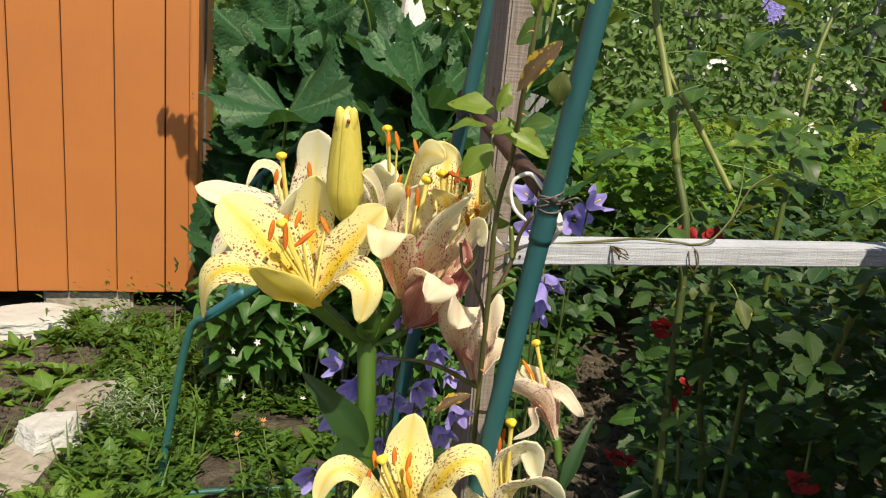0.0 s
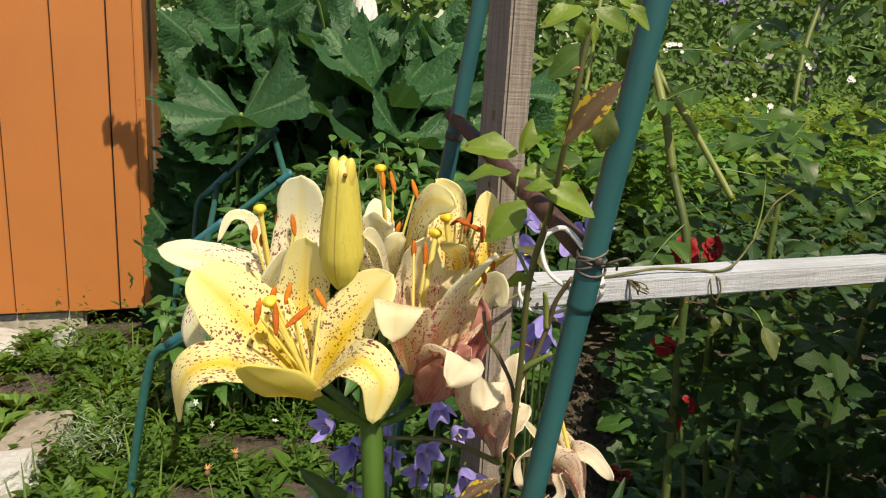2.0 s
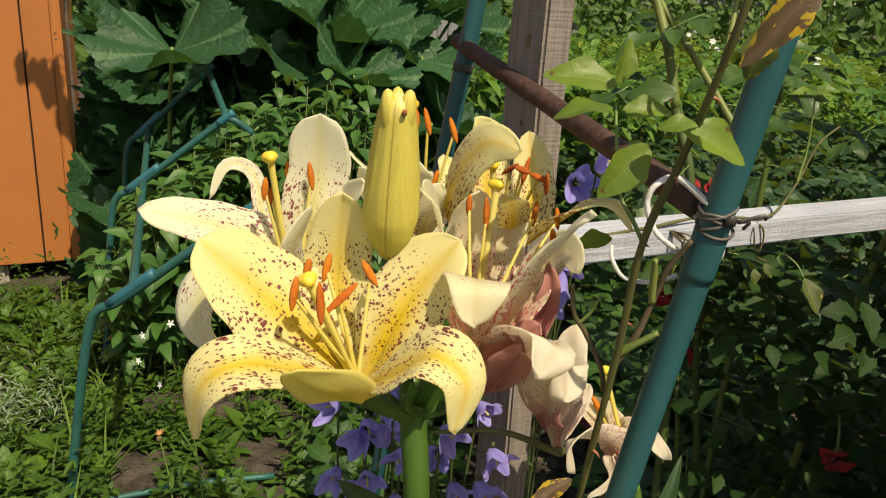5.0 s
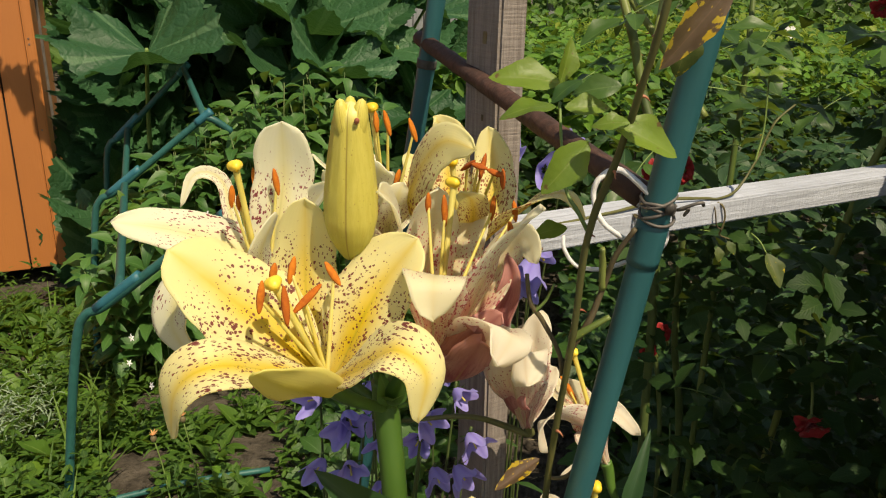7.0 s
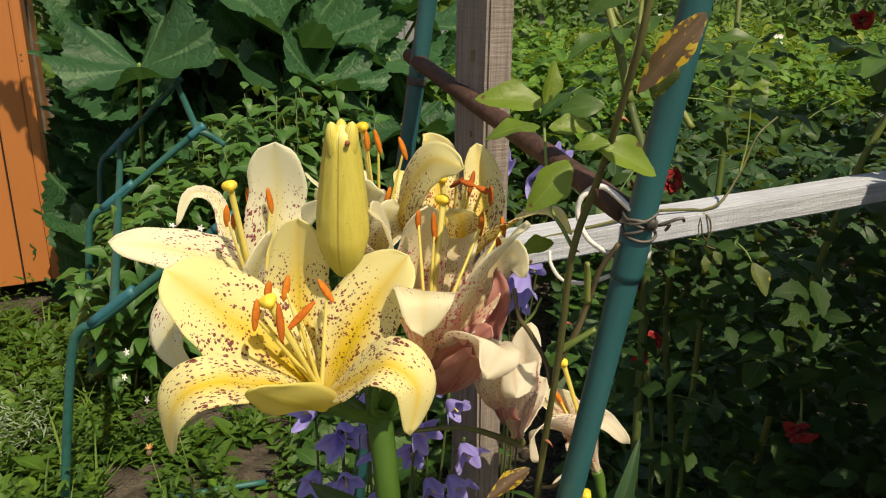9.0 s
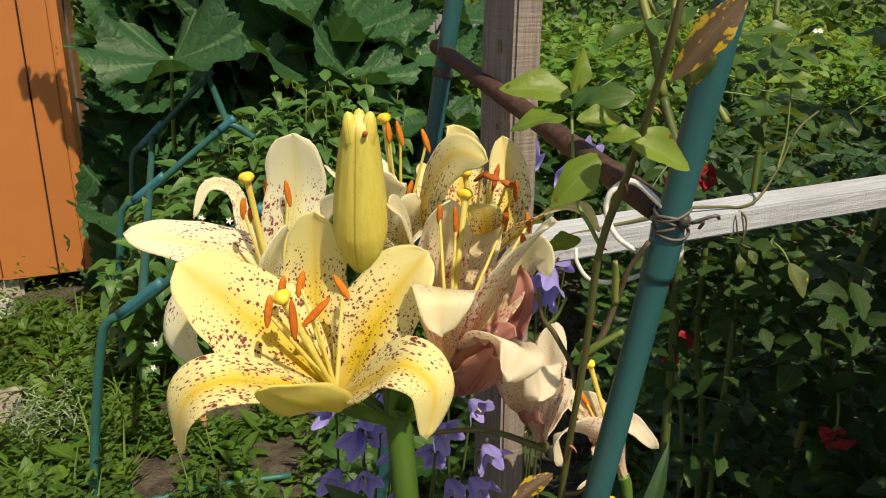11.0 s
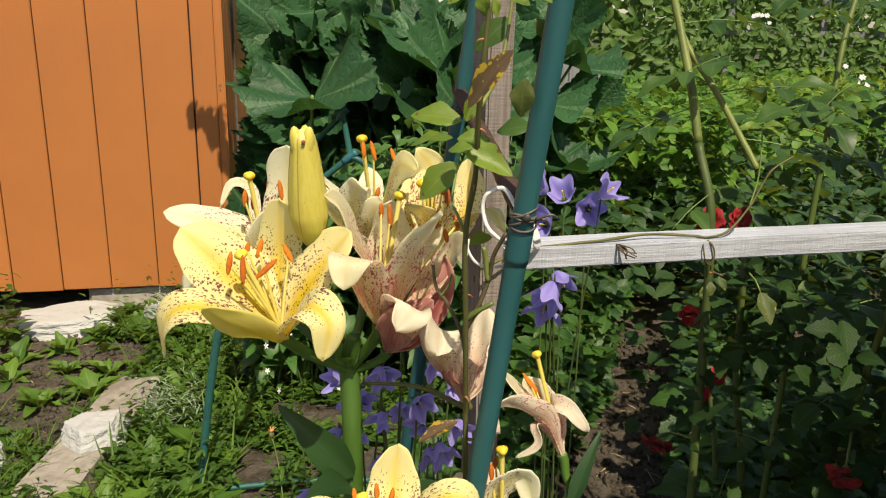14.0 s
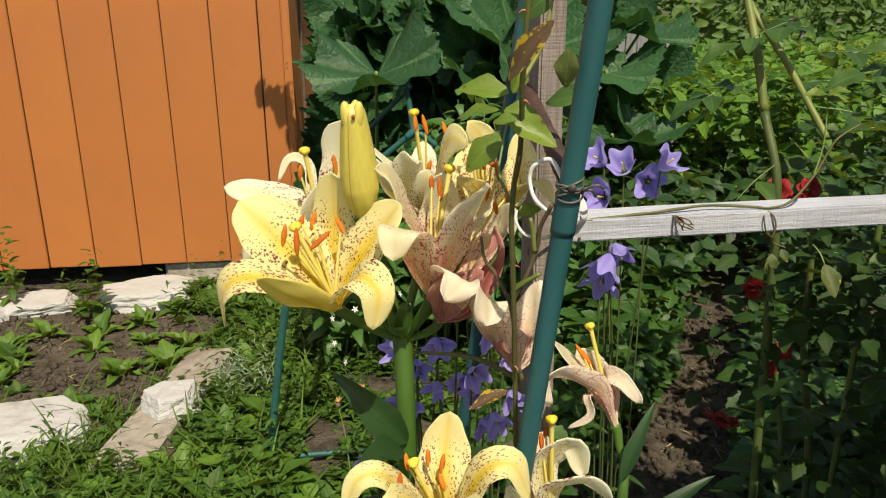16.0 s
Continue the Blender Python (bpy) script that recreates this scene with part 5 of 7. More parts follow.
# ---- squash plants ----
SQUASH = []
for sd in range(5):
    v, f, u = lobed_form(5, 0.15, 0.024, 8, 104, 0.7 if sd % 2 else 0.4, 0.24, sd + 3, (0.25, 0.45, 0.1, 0.35, 0.5)[sd])
    SQUASH.append(mesh_of("leaf", v, f, L_zuc, u))


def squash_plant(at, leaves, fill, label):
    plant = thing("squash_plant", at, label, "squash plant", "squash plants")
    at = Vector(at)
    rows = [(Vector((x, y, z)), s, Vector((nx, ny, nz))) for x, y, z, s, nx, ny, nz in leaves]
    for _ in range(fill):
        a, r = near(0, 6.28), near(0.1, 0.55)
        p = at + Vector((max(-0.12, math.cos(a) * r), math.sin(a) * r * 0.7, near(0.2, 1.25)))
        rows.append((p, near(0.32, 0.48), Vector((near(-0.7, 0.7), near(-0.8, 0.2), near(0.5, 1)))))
    # a tall shoot added above the view to cast leaf shade on the shed
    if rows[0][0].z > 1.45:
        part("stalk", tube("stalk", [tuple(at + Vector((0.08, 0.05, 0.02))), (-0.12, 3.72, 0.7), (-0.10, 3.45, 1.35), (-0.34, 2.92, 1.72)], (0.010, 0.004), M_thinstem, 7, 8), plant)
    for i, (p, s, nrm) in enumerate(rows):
        # leaves beside the shed's side wall are pushed back so its front stays sunlit
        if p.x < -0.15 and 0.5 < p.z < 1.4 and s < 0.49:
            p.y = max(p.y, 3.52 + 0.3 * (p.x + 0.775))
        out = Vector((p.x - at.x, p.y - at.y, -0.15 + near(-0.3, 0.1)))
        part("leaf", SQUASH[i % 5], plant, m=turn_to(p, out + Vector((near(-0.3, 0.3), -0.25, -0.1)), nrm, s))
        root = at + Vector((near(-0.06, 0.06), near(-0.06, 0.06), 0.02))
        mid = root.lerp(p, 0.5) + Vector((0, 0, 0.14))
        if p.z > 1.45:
            # unseen leaves on the added shoot, set to dapple the shed with shade
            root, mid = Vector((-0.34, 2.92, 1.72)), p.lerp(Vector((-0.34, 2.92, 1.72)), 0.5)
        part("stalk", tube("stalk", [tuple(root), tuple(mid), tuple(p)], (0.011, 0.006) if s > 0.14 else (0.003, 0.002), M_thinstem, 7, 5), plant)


# Leaf places and sizes are mostly scaled from the camera to fit its view.
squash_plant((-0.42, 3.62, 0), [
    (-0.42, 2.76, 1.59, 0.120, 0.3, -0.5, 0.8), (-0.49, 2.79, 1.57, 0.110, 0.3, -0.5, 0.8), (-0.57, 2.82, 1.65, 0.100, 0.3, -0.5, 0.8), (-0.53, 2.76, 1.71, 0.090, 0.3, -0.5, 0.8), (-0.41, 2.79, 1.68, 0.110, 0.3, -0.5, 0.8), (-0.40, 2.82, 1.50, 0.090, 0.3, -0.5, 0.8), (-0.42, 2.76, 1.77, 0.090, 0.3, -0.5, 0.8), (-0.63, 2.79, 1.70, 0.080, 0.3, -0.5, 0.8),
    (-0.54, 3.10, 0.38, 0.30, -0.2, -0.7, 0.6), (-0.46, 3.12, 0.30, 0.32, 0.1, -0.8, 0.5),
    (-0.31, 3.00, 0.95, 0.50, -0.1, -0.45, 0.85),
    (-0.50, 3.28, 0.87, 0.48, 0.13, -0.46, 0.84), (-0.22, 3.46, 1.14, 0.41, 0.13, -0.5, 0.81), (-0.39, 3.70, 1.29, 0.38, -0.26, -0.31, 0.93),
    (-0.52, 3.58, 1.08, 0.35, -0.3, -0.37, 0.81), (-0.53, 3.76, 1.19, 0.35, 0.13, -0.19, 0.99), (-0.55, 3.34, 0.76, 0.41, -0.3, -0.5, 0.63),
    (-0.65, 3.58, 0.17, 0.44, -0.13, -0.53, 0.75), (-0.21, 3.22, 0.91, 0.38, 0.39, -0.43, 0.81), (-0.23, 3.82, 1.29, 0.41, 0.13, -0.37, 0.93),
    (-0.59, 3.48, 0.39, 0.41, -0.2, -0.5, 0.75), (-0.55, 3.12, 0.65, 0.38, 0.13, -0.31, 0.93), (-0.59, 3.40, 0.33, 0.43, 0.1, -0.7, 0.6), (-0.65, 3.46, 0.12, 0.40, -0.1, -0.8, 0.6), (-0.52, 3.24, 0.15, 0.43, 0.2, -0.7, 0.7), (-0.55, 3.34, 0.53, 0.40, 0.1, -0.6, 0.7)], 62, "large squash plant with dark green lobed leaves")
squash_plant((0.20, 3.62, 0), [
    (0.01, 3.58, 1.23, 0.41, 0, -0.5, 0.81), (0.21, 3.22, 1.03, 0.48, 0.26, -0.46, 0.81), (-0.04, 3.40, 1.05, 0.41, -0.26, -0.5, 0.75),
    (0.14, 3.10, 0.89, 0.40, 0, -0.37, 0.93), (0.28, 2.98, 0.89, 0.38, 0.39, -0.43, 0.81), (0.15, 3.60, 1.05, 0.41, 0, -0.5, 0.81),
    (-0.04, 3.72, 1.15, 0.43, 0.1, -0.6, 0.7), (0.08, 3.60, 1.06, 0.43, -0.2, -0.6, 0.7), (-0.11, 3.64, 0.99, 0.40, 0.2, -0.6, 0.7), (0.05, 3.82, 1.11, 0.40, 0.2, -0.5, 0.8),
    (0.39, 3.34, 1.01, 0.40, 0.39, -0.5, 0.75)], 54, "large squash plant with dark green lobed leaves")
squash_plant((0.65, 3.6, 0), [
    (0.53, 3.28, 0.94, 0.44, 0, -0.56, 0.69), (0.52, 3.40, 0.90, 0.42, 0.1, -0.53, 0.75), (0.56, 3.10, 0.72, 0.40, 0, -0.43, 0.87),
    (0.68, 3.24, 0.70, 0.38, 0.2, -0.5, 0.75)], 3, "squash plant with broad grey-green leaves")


# ---- pepper plants inside the tunnel ----
PEPPER_LEAF = [mesh_of("leaf", f[0], f[1], L_pepper_one, f[2]) for f in (leaf_form(0.48, 2, 9, 0.35, q, 0.32) for q in (0.5, 0.9, 1.3))]


def pipe_view_limit(x, y):
    """Height limit that keeps the plants from hiding the pipes in the camera's view."""
    if x > -0.05 and y > 2.55:
        return 1.0
    low = 0.545 + 0.17 * (y - 2.58)
    return low - 0.03 + 0.79 * max(-0.35, min(x + 0.40, 0.40 - 0.6 * max(0.0, x - 0.0)))


def peppers():
    for i in range(58):
        x, y = near(-0.34, 0.40), near(2.46, 3.02)
        h = near(0.66, 0.92)
        if y < 2.35:
            h *= 0.5
        elif y < 2.58 and x < -0.12:
            h *= 0.78
        plant = thing("pepper_plant", (x, y, 0), "leafy green pepper plant growing inside a pipe frame", "pepper plant", "pepper plants")
        for k in range(3):
            lx, ly = near(-0.16, 0.16), near(-0.16, 0.16)
            h = min(h, pipe_view_limit(x + lx, y + ly) - 0.05)
            part("stem", tube("stem", [(x, y, -0.02), (x + lx * 0.4, y + ly * 0.4, h * 0.5), (x + lx, y + ly, h)], (0.004, 0.0015), M_cane_green, 6, 3), plant)
            for q in range(25):
                f = 0.25 + 0.78 * (q + 0.5) / 25
                a = 2.4 * q + k + rng.random()
                t = radians(near(-30, 35))
                at = (x + lx * f, y + ly * f, h * f)
                if at[2] > pipe_view_limit(at[0], at[1]) and rng.random() < 0.93:
                    continue
                part("leaf", PEPPER_LEAF[q % 3], plant, m=turn_to(at, (math.cos(a) * math.cos(t), math.sin(a) * math.cos(t), math.sin(t)), (near(-0.3, 0.3), near(-0.6, 0.0), 1), near(0.065, 0.118) * (1.2 - 0.35 * f)))
    stars = []
    star = joined([moved(leaf_form(0.5, 2, 3, 0.2, 0.4, 0.5), pose(0, 0, 0, 20, 0, 72 * k)) for k in range(5)])
    for _ in range(10):
        stars.append(turn_to((near(-0.3, 0.1), near(1.9, 2.6), near(0.15, 0.66)), (near(-1, 1), near(-1, 1), 0), (near(-0.5, 0.5), -0.8, 0.3), 0.011))
    stuff("pepper_blossom", [star], stars, M_cloth, "tiny white star-shaped blossoms", "blossom")


peppers()


def pale_shoot():
    plant = thing("weed_shoot", (-0.26, 2.44, 0), "thin upright shoot with small pale green leaves", "weed")
    line = [(-0.26, 2.44, -0.02), (-0.255, 2.44, 0.25), (-0.265, 2.45, 0.45), (-0.285, 2.45, 0.575)]
    part("stem", tube("stem", line, (0.0028, 0.0014), M_thinstem, 7, 6), plant)
    for k, (x, z, dx, dz, ln) in enumerate(((-0.287, 0.575, -0.2, 0.9, 0.055), (-0.287, 0.572, 0.8, 0.3, 0.045), (-0.28, 0.54, -1, 0.1, 0.06), (-0.275, 0.53, 1, 0.25, 0.05), (-0.268, 0.49, -0.9, -0.15, 0.075), (-0.262, 0.47, 0.9, -0.4, 0.07), (-0.258, 0.40, -0.8, -0.6, 0.085), (-0.256, 0.36, 0.9, -0.3, 0.075), (-0.256, 0.30, -0.9, 0.0, 0.07))):
        part("leaf", WEED_LEAF[k % 2], plant, m=turn_to((x, 2.445, z), (dx, -0.3, dz), (near(-0.2, 0.2), -0.7, 0.7), ln))


pale_shoot()


def silver_plant():
    out = []
    for _ in range(26):
        x, y = -0.58 + near(-0.09, 0.09), 2.22 + near(-0.09, 0.09)
        out += shoots(x, y, near(0.10, 0.2), 16, 0.045, 0.3)
    stuff("silver_wormwood", SLIM, out, L_silver, "silvery feathery wormwood clump among weeds", "wormwood")


silver_plant()


def clods():
    """Crumbs of soil, grit and straw on the open ground."""
    def lump(seed):
        v = np.array([(1, 0, 0), (-1, 0, 0), (0, 1, 0), (0, -1, 0), (0, 0, 0.8), (0, 0, -0.8)], float)
        r = np.random.RandomState(seed)
        v = v * r.uniform(0.6, 1.2, (6, 1)) + r.uniform(-0.2, 0.2, (6, 3))
        f = np.array([(0, 2, 4), (2, 1, 4), (1, 3, 4), (3, 0, 4), (2, 0, 5), (1, 2, 5), (3, 1, 5), (0, 3, 5)])
        return v, f, np.zeros((6, 2))
    crumbs, straw = [], []
    for _ in range(5200):
        if rng.random() < 0.6:
            x, y = near(-1.9, -0.55), near(1.7, 2.95)
        else:
            y = near(1.3, 3.2)
            x = 0.30 + 0.24 * y + near(-0.25, 0.25)
        s = 0.004 + 0.016 * rng.random() ** 3
        crumbs.append(pose(x, y, ground_height(x, y) + s * 0.3, near(0, 360), near(0, 360), near(0, 360)) @ Matrix.Scale(s, 4))
        if rng.random() < 0.06:
            a = near(0, 6.28)
            straw.append(turn_to((x, y, ground_height(x, y) + 0.006), (math.cos(a), math.sin(a), near(-0.05, 0.15)), (0, 0, 1), near(0.03, 0.09)))
    stuff("soil_crumbs", [lump(s) for s in range(5)], crumbs, M_soil, "loose crumbs of dark soil and grit", "soil")
    stuff("straw_bits", BLADE[:1], straw, M_straw, "dry straw bits lying on the soil", "straw")


clods()


def dry_heads():
    """Two spent flower heads on thin stems."""
    for x, y, z in ((-0.124, 1.80, 0.238), (-0.059, 1.80, 0.282)):
        plant = thing("spent_marigold", (x, y, 0), "small dried orange flower head on a thin stem", "flower", "spent flowers")
        part("stem", tube("stem", [(x + 0.02, y + 0.02, -0.01), (x + 0.012, y + 0.01, z * 0.6), (x, y, z)], (0.002, 0.0013), M_thinstem, 6, 4), plant)
        part("head", ellipsoid("head", along((x, y, z), (0, -0.2, 1), (0.007, 0.007, 0.009)), M_cane_dark, 9, 7), plant)
        f = leaf_form(0.22, 2, 4, 0.2, 0.6, 0.6)
        ray = mesh_of("petal", f[0], f[1], M_dry, f[2])
        for k in range(9):
            a = 0.7 * k
            part("petal", ray, plant, m=turn_to((x, y, z + 0.006), (0.5 * math.cos(a), 0.5 * math.sin(a), 0.8), (-math.cos(a), -math.sin(a), 0.5), near(0.012, 0.019)))


dry_heads()


# ---- planting right of the post, and the garden beyond ----
def path_soil(x, y):
    d = x - 0.30 - 0.24 * y + 0.05 * noise.noise(Vector((x * 3, y * 3, 1)))
    return -0.13 - 0.16 * max(0.0, 2.3 - y) < d < 0.12 and 1.2 < y < 3.2


def beds():
    skip = lambda x, y: path_soil(x, y) or behind_shed(x, y)
    stuff("strawberry_bed", TRIO + TOOTHED[:1], canopy(2400, 0.45, 1.3, 1.5, 3.0, 0.10, 0.45, 0.085, skip) + canopy(1500, 0.2, 0.9, 1.2, 2.6, 0.04, 0.24, 0.06, skip), L_straw, "leafy strawberry plants along a soil path", "strawberry plants")
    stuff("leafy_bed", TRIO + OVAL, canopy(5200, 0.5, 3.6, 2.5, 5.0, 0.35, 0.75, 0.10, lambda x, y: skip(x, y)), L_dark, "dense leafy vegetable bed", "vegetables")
    stuff("shaded_bed", TRIO + OVAL, canopy(2200, 1.0, 2.8, 1.45, 2.6, 0.12, 0.42, 0.085, skip), L_dark, "low leafy plants coloured dark for the roses' shade", "vegetables")
    stuff("leafy_bed", OVAL + TRIO, canopy(1700, 0.45, 1.5, 3.3, 4.2, 0.72, 0.98, 0.09, skip), L_bright, "leafy green plants in front of a low board fence", "vegetables")
    stuff("potato_bed", PINNATE, canopy(4300, 0.3, 6.5, 4.0, 8.5, 0.5, 0.95, 0.25), L_bright, "bright green potato plants in a wide bed", "potato plants")
    stuff("yellow_shrub", SLIM + OVAL[:1], canopy(2600, 1.9, 3.6, 4.6, 6.0, 0.7, 1.12, 0.07), L_yellow, "yellow-green feathery shrub in the bed", "shrub")
    stuff("yellow_shrub", SLIM + OVAL[:1], canopy(2200, -0.4, 0.9, 5.6, 7.0, 0.9, 1.75, 0.08), L_yellow, "yellow-green shrub behind the squash", "shrub")
    lawn = []
    for _ in range(5000):
        x, y = near(-1.2, 1.0), near(3.6, 6.0)
        if behind_shed(x, y):
            continue
        a, t = near(0, 6.28), radians(near(45, 85))
        lawn.append(turn_to((x, y, 0), (math.cos(a) * math.cos(t), math.sin(a) * math.cos(t), math.sin(t)), (-math.cos(a), -math.sin(a), 0.6), near(0.15, 0.5)))
    stuff("tall_grass", BLADE, lawn, L_grass, "tall fresh grass behind the squash plants", "grass")
    wall = []
    for _ in range(15000):
        x, y = near(-6, 14), 9.5 + near(0, 2.0)
        z = near(0, 2.6 + 0.6 * noise.noise(Vector((x * 0.7, 0, 4))))
        y += 0.8 * noise.noise(Vector((x * 1.1, z * 1.3, 0)))
        a = near(0, 6.28)
        wall.append(turn_to((x, y, z), (math.cos(a), near(-0.6, 0.1), math.sin(a)), (near(-0.5, 0.5), -1, near(0.0, 0.9)), near(0.14, 0.26)))
    stuff("hedge", OVAL, wall, L_hedge, "tall leafy hedge at the garden's far end", "hedge")


beds()


# ---- bellflowers ----
def bell_mesh(name, length, width, mat):
    """A five-lobed bell opening along +z."""
    nv, nu = 9, 40
    verts, uv = [], []
    for j in range(nv + 1):
        t = j / nv
        for k in range(nu):
            a = 2 * math.pi * k / nu
            lobe = 0.5 + 0.5 * math.cos(5 * a)
            r = width * 0.5 * (0.16 + 0.62 * min(1, t * 1.7) ** 0.6 + 0.32 * max(0, t - 0.55) ** 1.3 * 2.4)
            r *= 1 + 0.05 * math.cos(5 * a) * t
            z = length * t * (1 - 0.38 * (1 - lobe) * max(0, t - 0.45) * 1.8) + 0.0022 * t * math.sin(3 * a + 11 * length * 100)
            out = 1 + (0.5 * lobe + 0.35 * math.sin(2 * a + width * 900)) * max(0, t - 0.6)
            verts.append((r * out * math.cos(a), r * out * math.sin(a), z))
            uv.append((0.1 + 0.8 * (0.5 + 0.5 * math.sin(2.5 * a)), t))
    faces = [(j * nu + k, j * nu + (k + 1) % nu, (j + 1) * nu + (k + 1) % nu, (j + 1) * nu + k) for j in range(nv) for k in range(nu)]
    return mesh_of(name, verts, faces, mat, uv)


BELLS = [bell_mesh("bell", 0.026, 0.031, M_bell), bell_mesh("bell", 0.029, 0.029, M_bell), bell_mesh("bell", 0.023, 0.026, M_bell)]
SEPAL_FORM = leaf_form(0.3, 2, 3, 0.3, 0.8, 0.3)
SEPAL = mesh_of("sepal", SEPAL_FORM[0], SEPAL_FORM[1], L_rose, SEPAL_FORM[2])
BELL_PISTIL = tube("pistil", [(0, 0, 0.002), (0, 0, 0.012), (0.0004, 0, 0.019)], (0.0007, 0.0011), M_filament, 6, 3)


def bellflower(root, heads, label, size=1.0):
    plant = thing("bellflower_plant", root, label, "bellflower", "bellflowers")
    root = Vector(root)
    for i, (x, y, z, dx, dy, dz) in enumerate(heads):
        p, d = Vector((x, y, z)), Vector((dx, dy, dz)).normalized()
        base = p - d * 0.012
        mid = root.lerp(base, 0.55) + Vector((near(-0.015, 0.015), near(-0.015, 0.015), 0.05))
        part("stem", tube("stem", [tuple(root + Vector((near(-0.02, 0.02), near(-0.02, 0.02), 0))), tuple(mid), tuple(base - Vector((0, 0, 0.02))), tuple(base)], (0.0016, 0.0009), M_cane_green, 7, 6), plant)
        m = along(base, d, (size, size, size))
        head = part("flower", BELLS[i % 3], plant, "violet-blue bell flower", m @ pose(0, 0, 0, 0, 0, near(0, 72)))
        part("pistil", BELL_PISTIL, head, m=m)
        for k in range(5):
            a = 2 * math.pi * k / 5
            s = m.to_3x3()
            out = s @ Vector((math.cos(a), math.sin(a), 0.55))
            part("sepal", SEPAL, head, m=turn_to(base, out, s @ Vector((-0.4 * math.cos(a), -0.4 * math.sin(a), 1)), 0.013))
    for i in range(10):
        f = near(0.15, 0.8)
        q = root + (Vector(heads[i % len(heads)][:3]) - root) * f
        a = near(0, 6.28)
        strap_leaf("leaf", q, (math.cos(a), math.sin(a), 0.3), (0, 0, 1), near(0.04, 0.07), 0.012, plant, L_rose)


bellflower((0.33, 0.93, 0), [
    (0.277, 0.850, 0.824, -0.5, -0.7, -0.1), (0.304, 0.850, 0.859, -0.1, -0.6, -0.5), (0.310, 0.820, 0.824, -0.4, -0.7, -0.4), 
    (0.352, 0.830, 0.840, 0.4, -0.7, -0.1), (0.363, 0.860, 0.871, 0.2, -0.6, -0.4), (0.384, 0.850, 0.850, 0.5, -0.7, -0.3), (0.392, 0.83, 0.815, 0.3, -0.7, -0.4), (0.377, 0.800, 0.805, 0.4, -0.7, -0.4), (0.345, 0.86, 0.80, -0.3, -0.8, 0.1), (0.362, 0.84, 0.775, 0.3, -0.7, -0.5)],
    "violet-blue bellflowers crowded below the lilies", 0.82)
bellflower((0.28, 0.90, 0), [
    (0.244, 0.800, 0.743, -0.3, -0.8, 0.0), (0.256, 0.850, 0.787, -0.4, -0.7, -0.3), (0.285, 0.820, 0.803, 0.1, -0.9, -0.2), (0.286, 0.850, 0.833, 0.2, -0.7, -0.3),
    (0.252, 0.880, 0.839, -0.5, -0.5, 0.2), (0.322, 0.900, 0.888, 0.1, -0.7, -0.3), (0.315, 0.950, 0.770, 0.1, -0.7, -0.3), (0.31, 0.84, 0.765, 0.0, -0.8, -0.3), (0.27, 0.87, 0.76, -0.5, -0.6, -0.2), (0.305, 0.88, 0.845, 0.3, -0.8, 0.1)],
    "violet-blue bellflowers crowded below the lilies", 0.82)
bellflower((0.52, 1.25, 0), [
    (0.509, 1.250, 0.975, -0.2, -0.5, 0.6), (0.540, 1.177, 0.972, 0.0, -1.0, 0.15), (0.558, 1.140, 1.004, 0.6, -0.3, 0.6), (0.474, 1.200, 0.995, -0.6, -0.4, 0.5),
    (0.486, 1.030, 0.903, -0.4, -0.5, -0.7), (0.497, 1.045, 0.912, 0.5, -0.5, -0.5), (0.482, 1.06, 0.872, -0.2, -0.6, -0.6), (0.478, 1.15, 0.955, -0.3, -0.7, 0.2)],
    "violet-blue bellflowers behind the grey rail", 1.25)

# ---- roses ----
ROSE_FORM = [leaf_form(w, 4, 14, f, b, 0.45, 0.022, 0.15) for w, f, b in ((0.62, 0.22, 0.45), (0.70, 0.10, 0.7), (0.58, 0.35, 0.25))]
ROSE_LEAF = [mesh_of("leaf", v, f, L_rose, u) for v, f, u in ROSE_FORM]
YOUNG_LEAF = [mesh_of("leaf", v, f, L_rose_young, u) for v, f, u in ROSE_FORM]
SPOT_LEAF = [mesh_of("leaf", v, f, L_rose_spot, u) for v, f, u in ROSE_FORM]
SICK_LEAF = [mesh_of("leaf", v, f, L_rose_sick, u) for v, f, u in ROSE_FORM]


def thorns(cane, points, count, size=0.006):
    c = smooth_path(points, 8)
    for i in range(count):
        k = int((i + 0.5) / count * (len(c) - 2))
        t = Vector(c[k + 1] - c[k]).normalized()
        a = near(0, 6.28)
        out = (t.orthogonal().normalized() * math.cos(a) + t.cross(t.orthogonal().normalized()) * math.sin(a))
        p = Vector(c[k])
        part("thorn", tube("thorn", [tuple(p), tuple(p + out * size * 0.9), tuple(p + out * size * 1.6 - t * size * 0.5)], (size * 0.32, size * 0.04), M_thorn, 6, 3), cane)


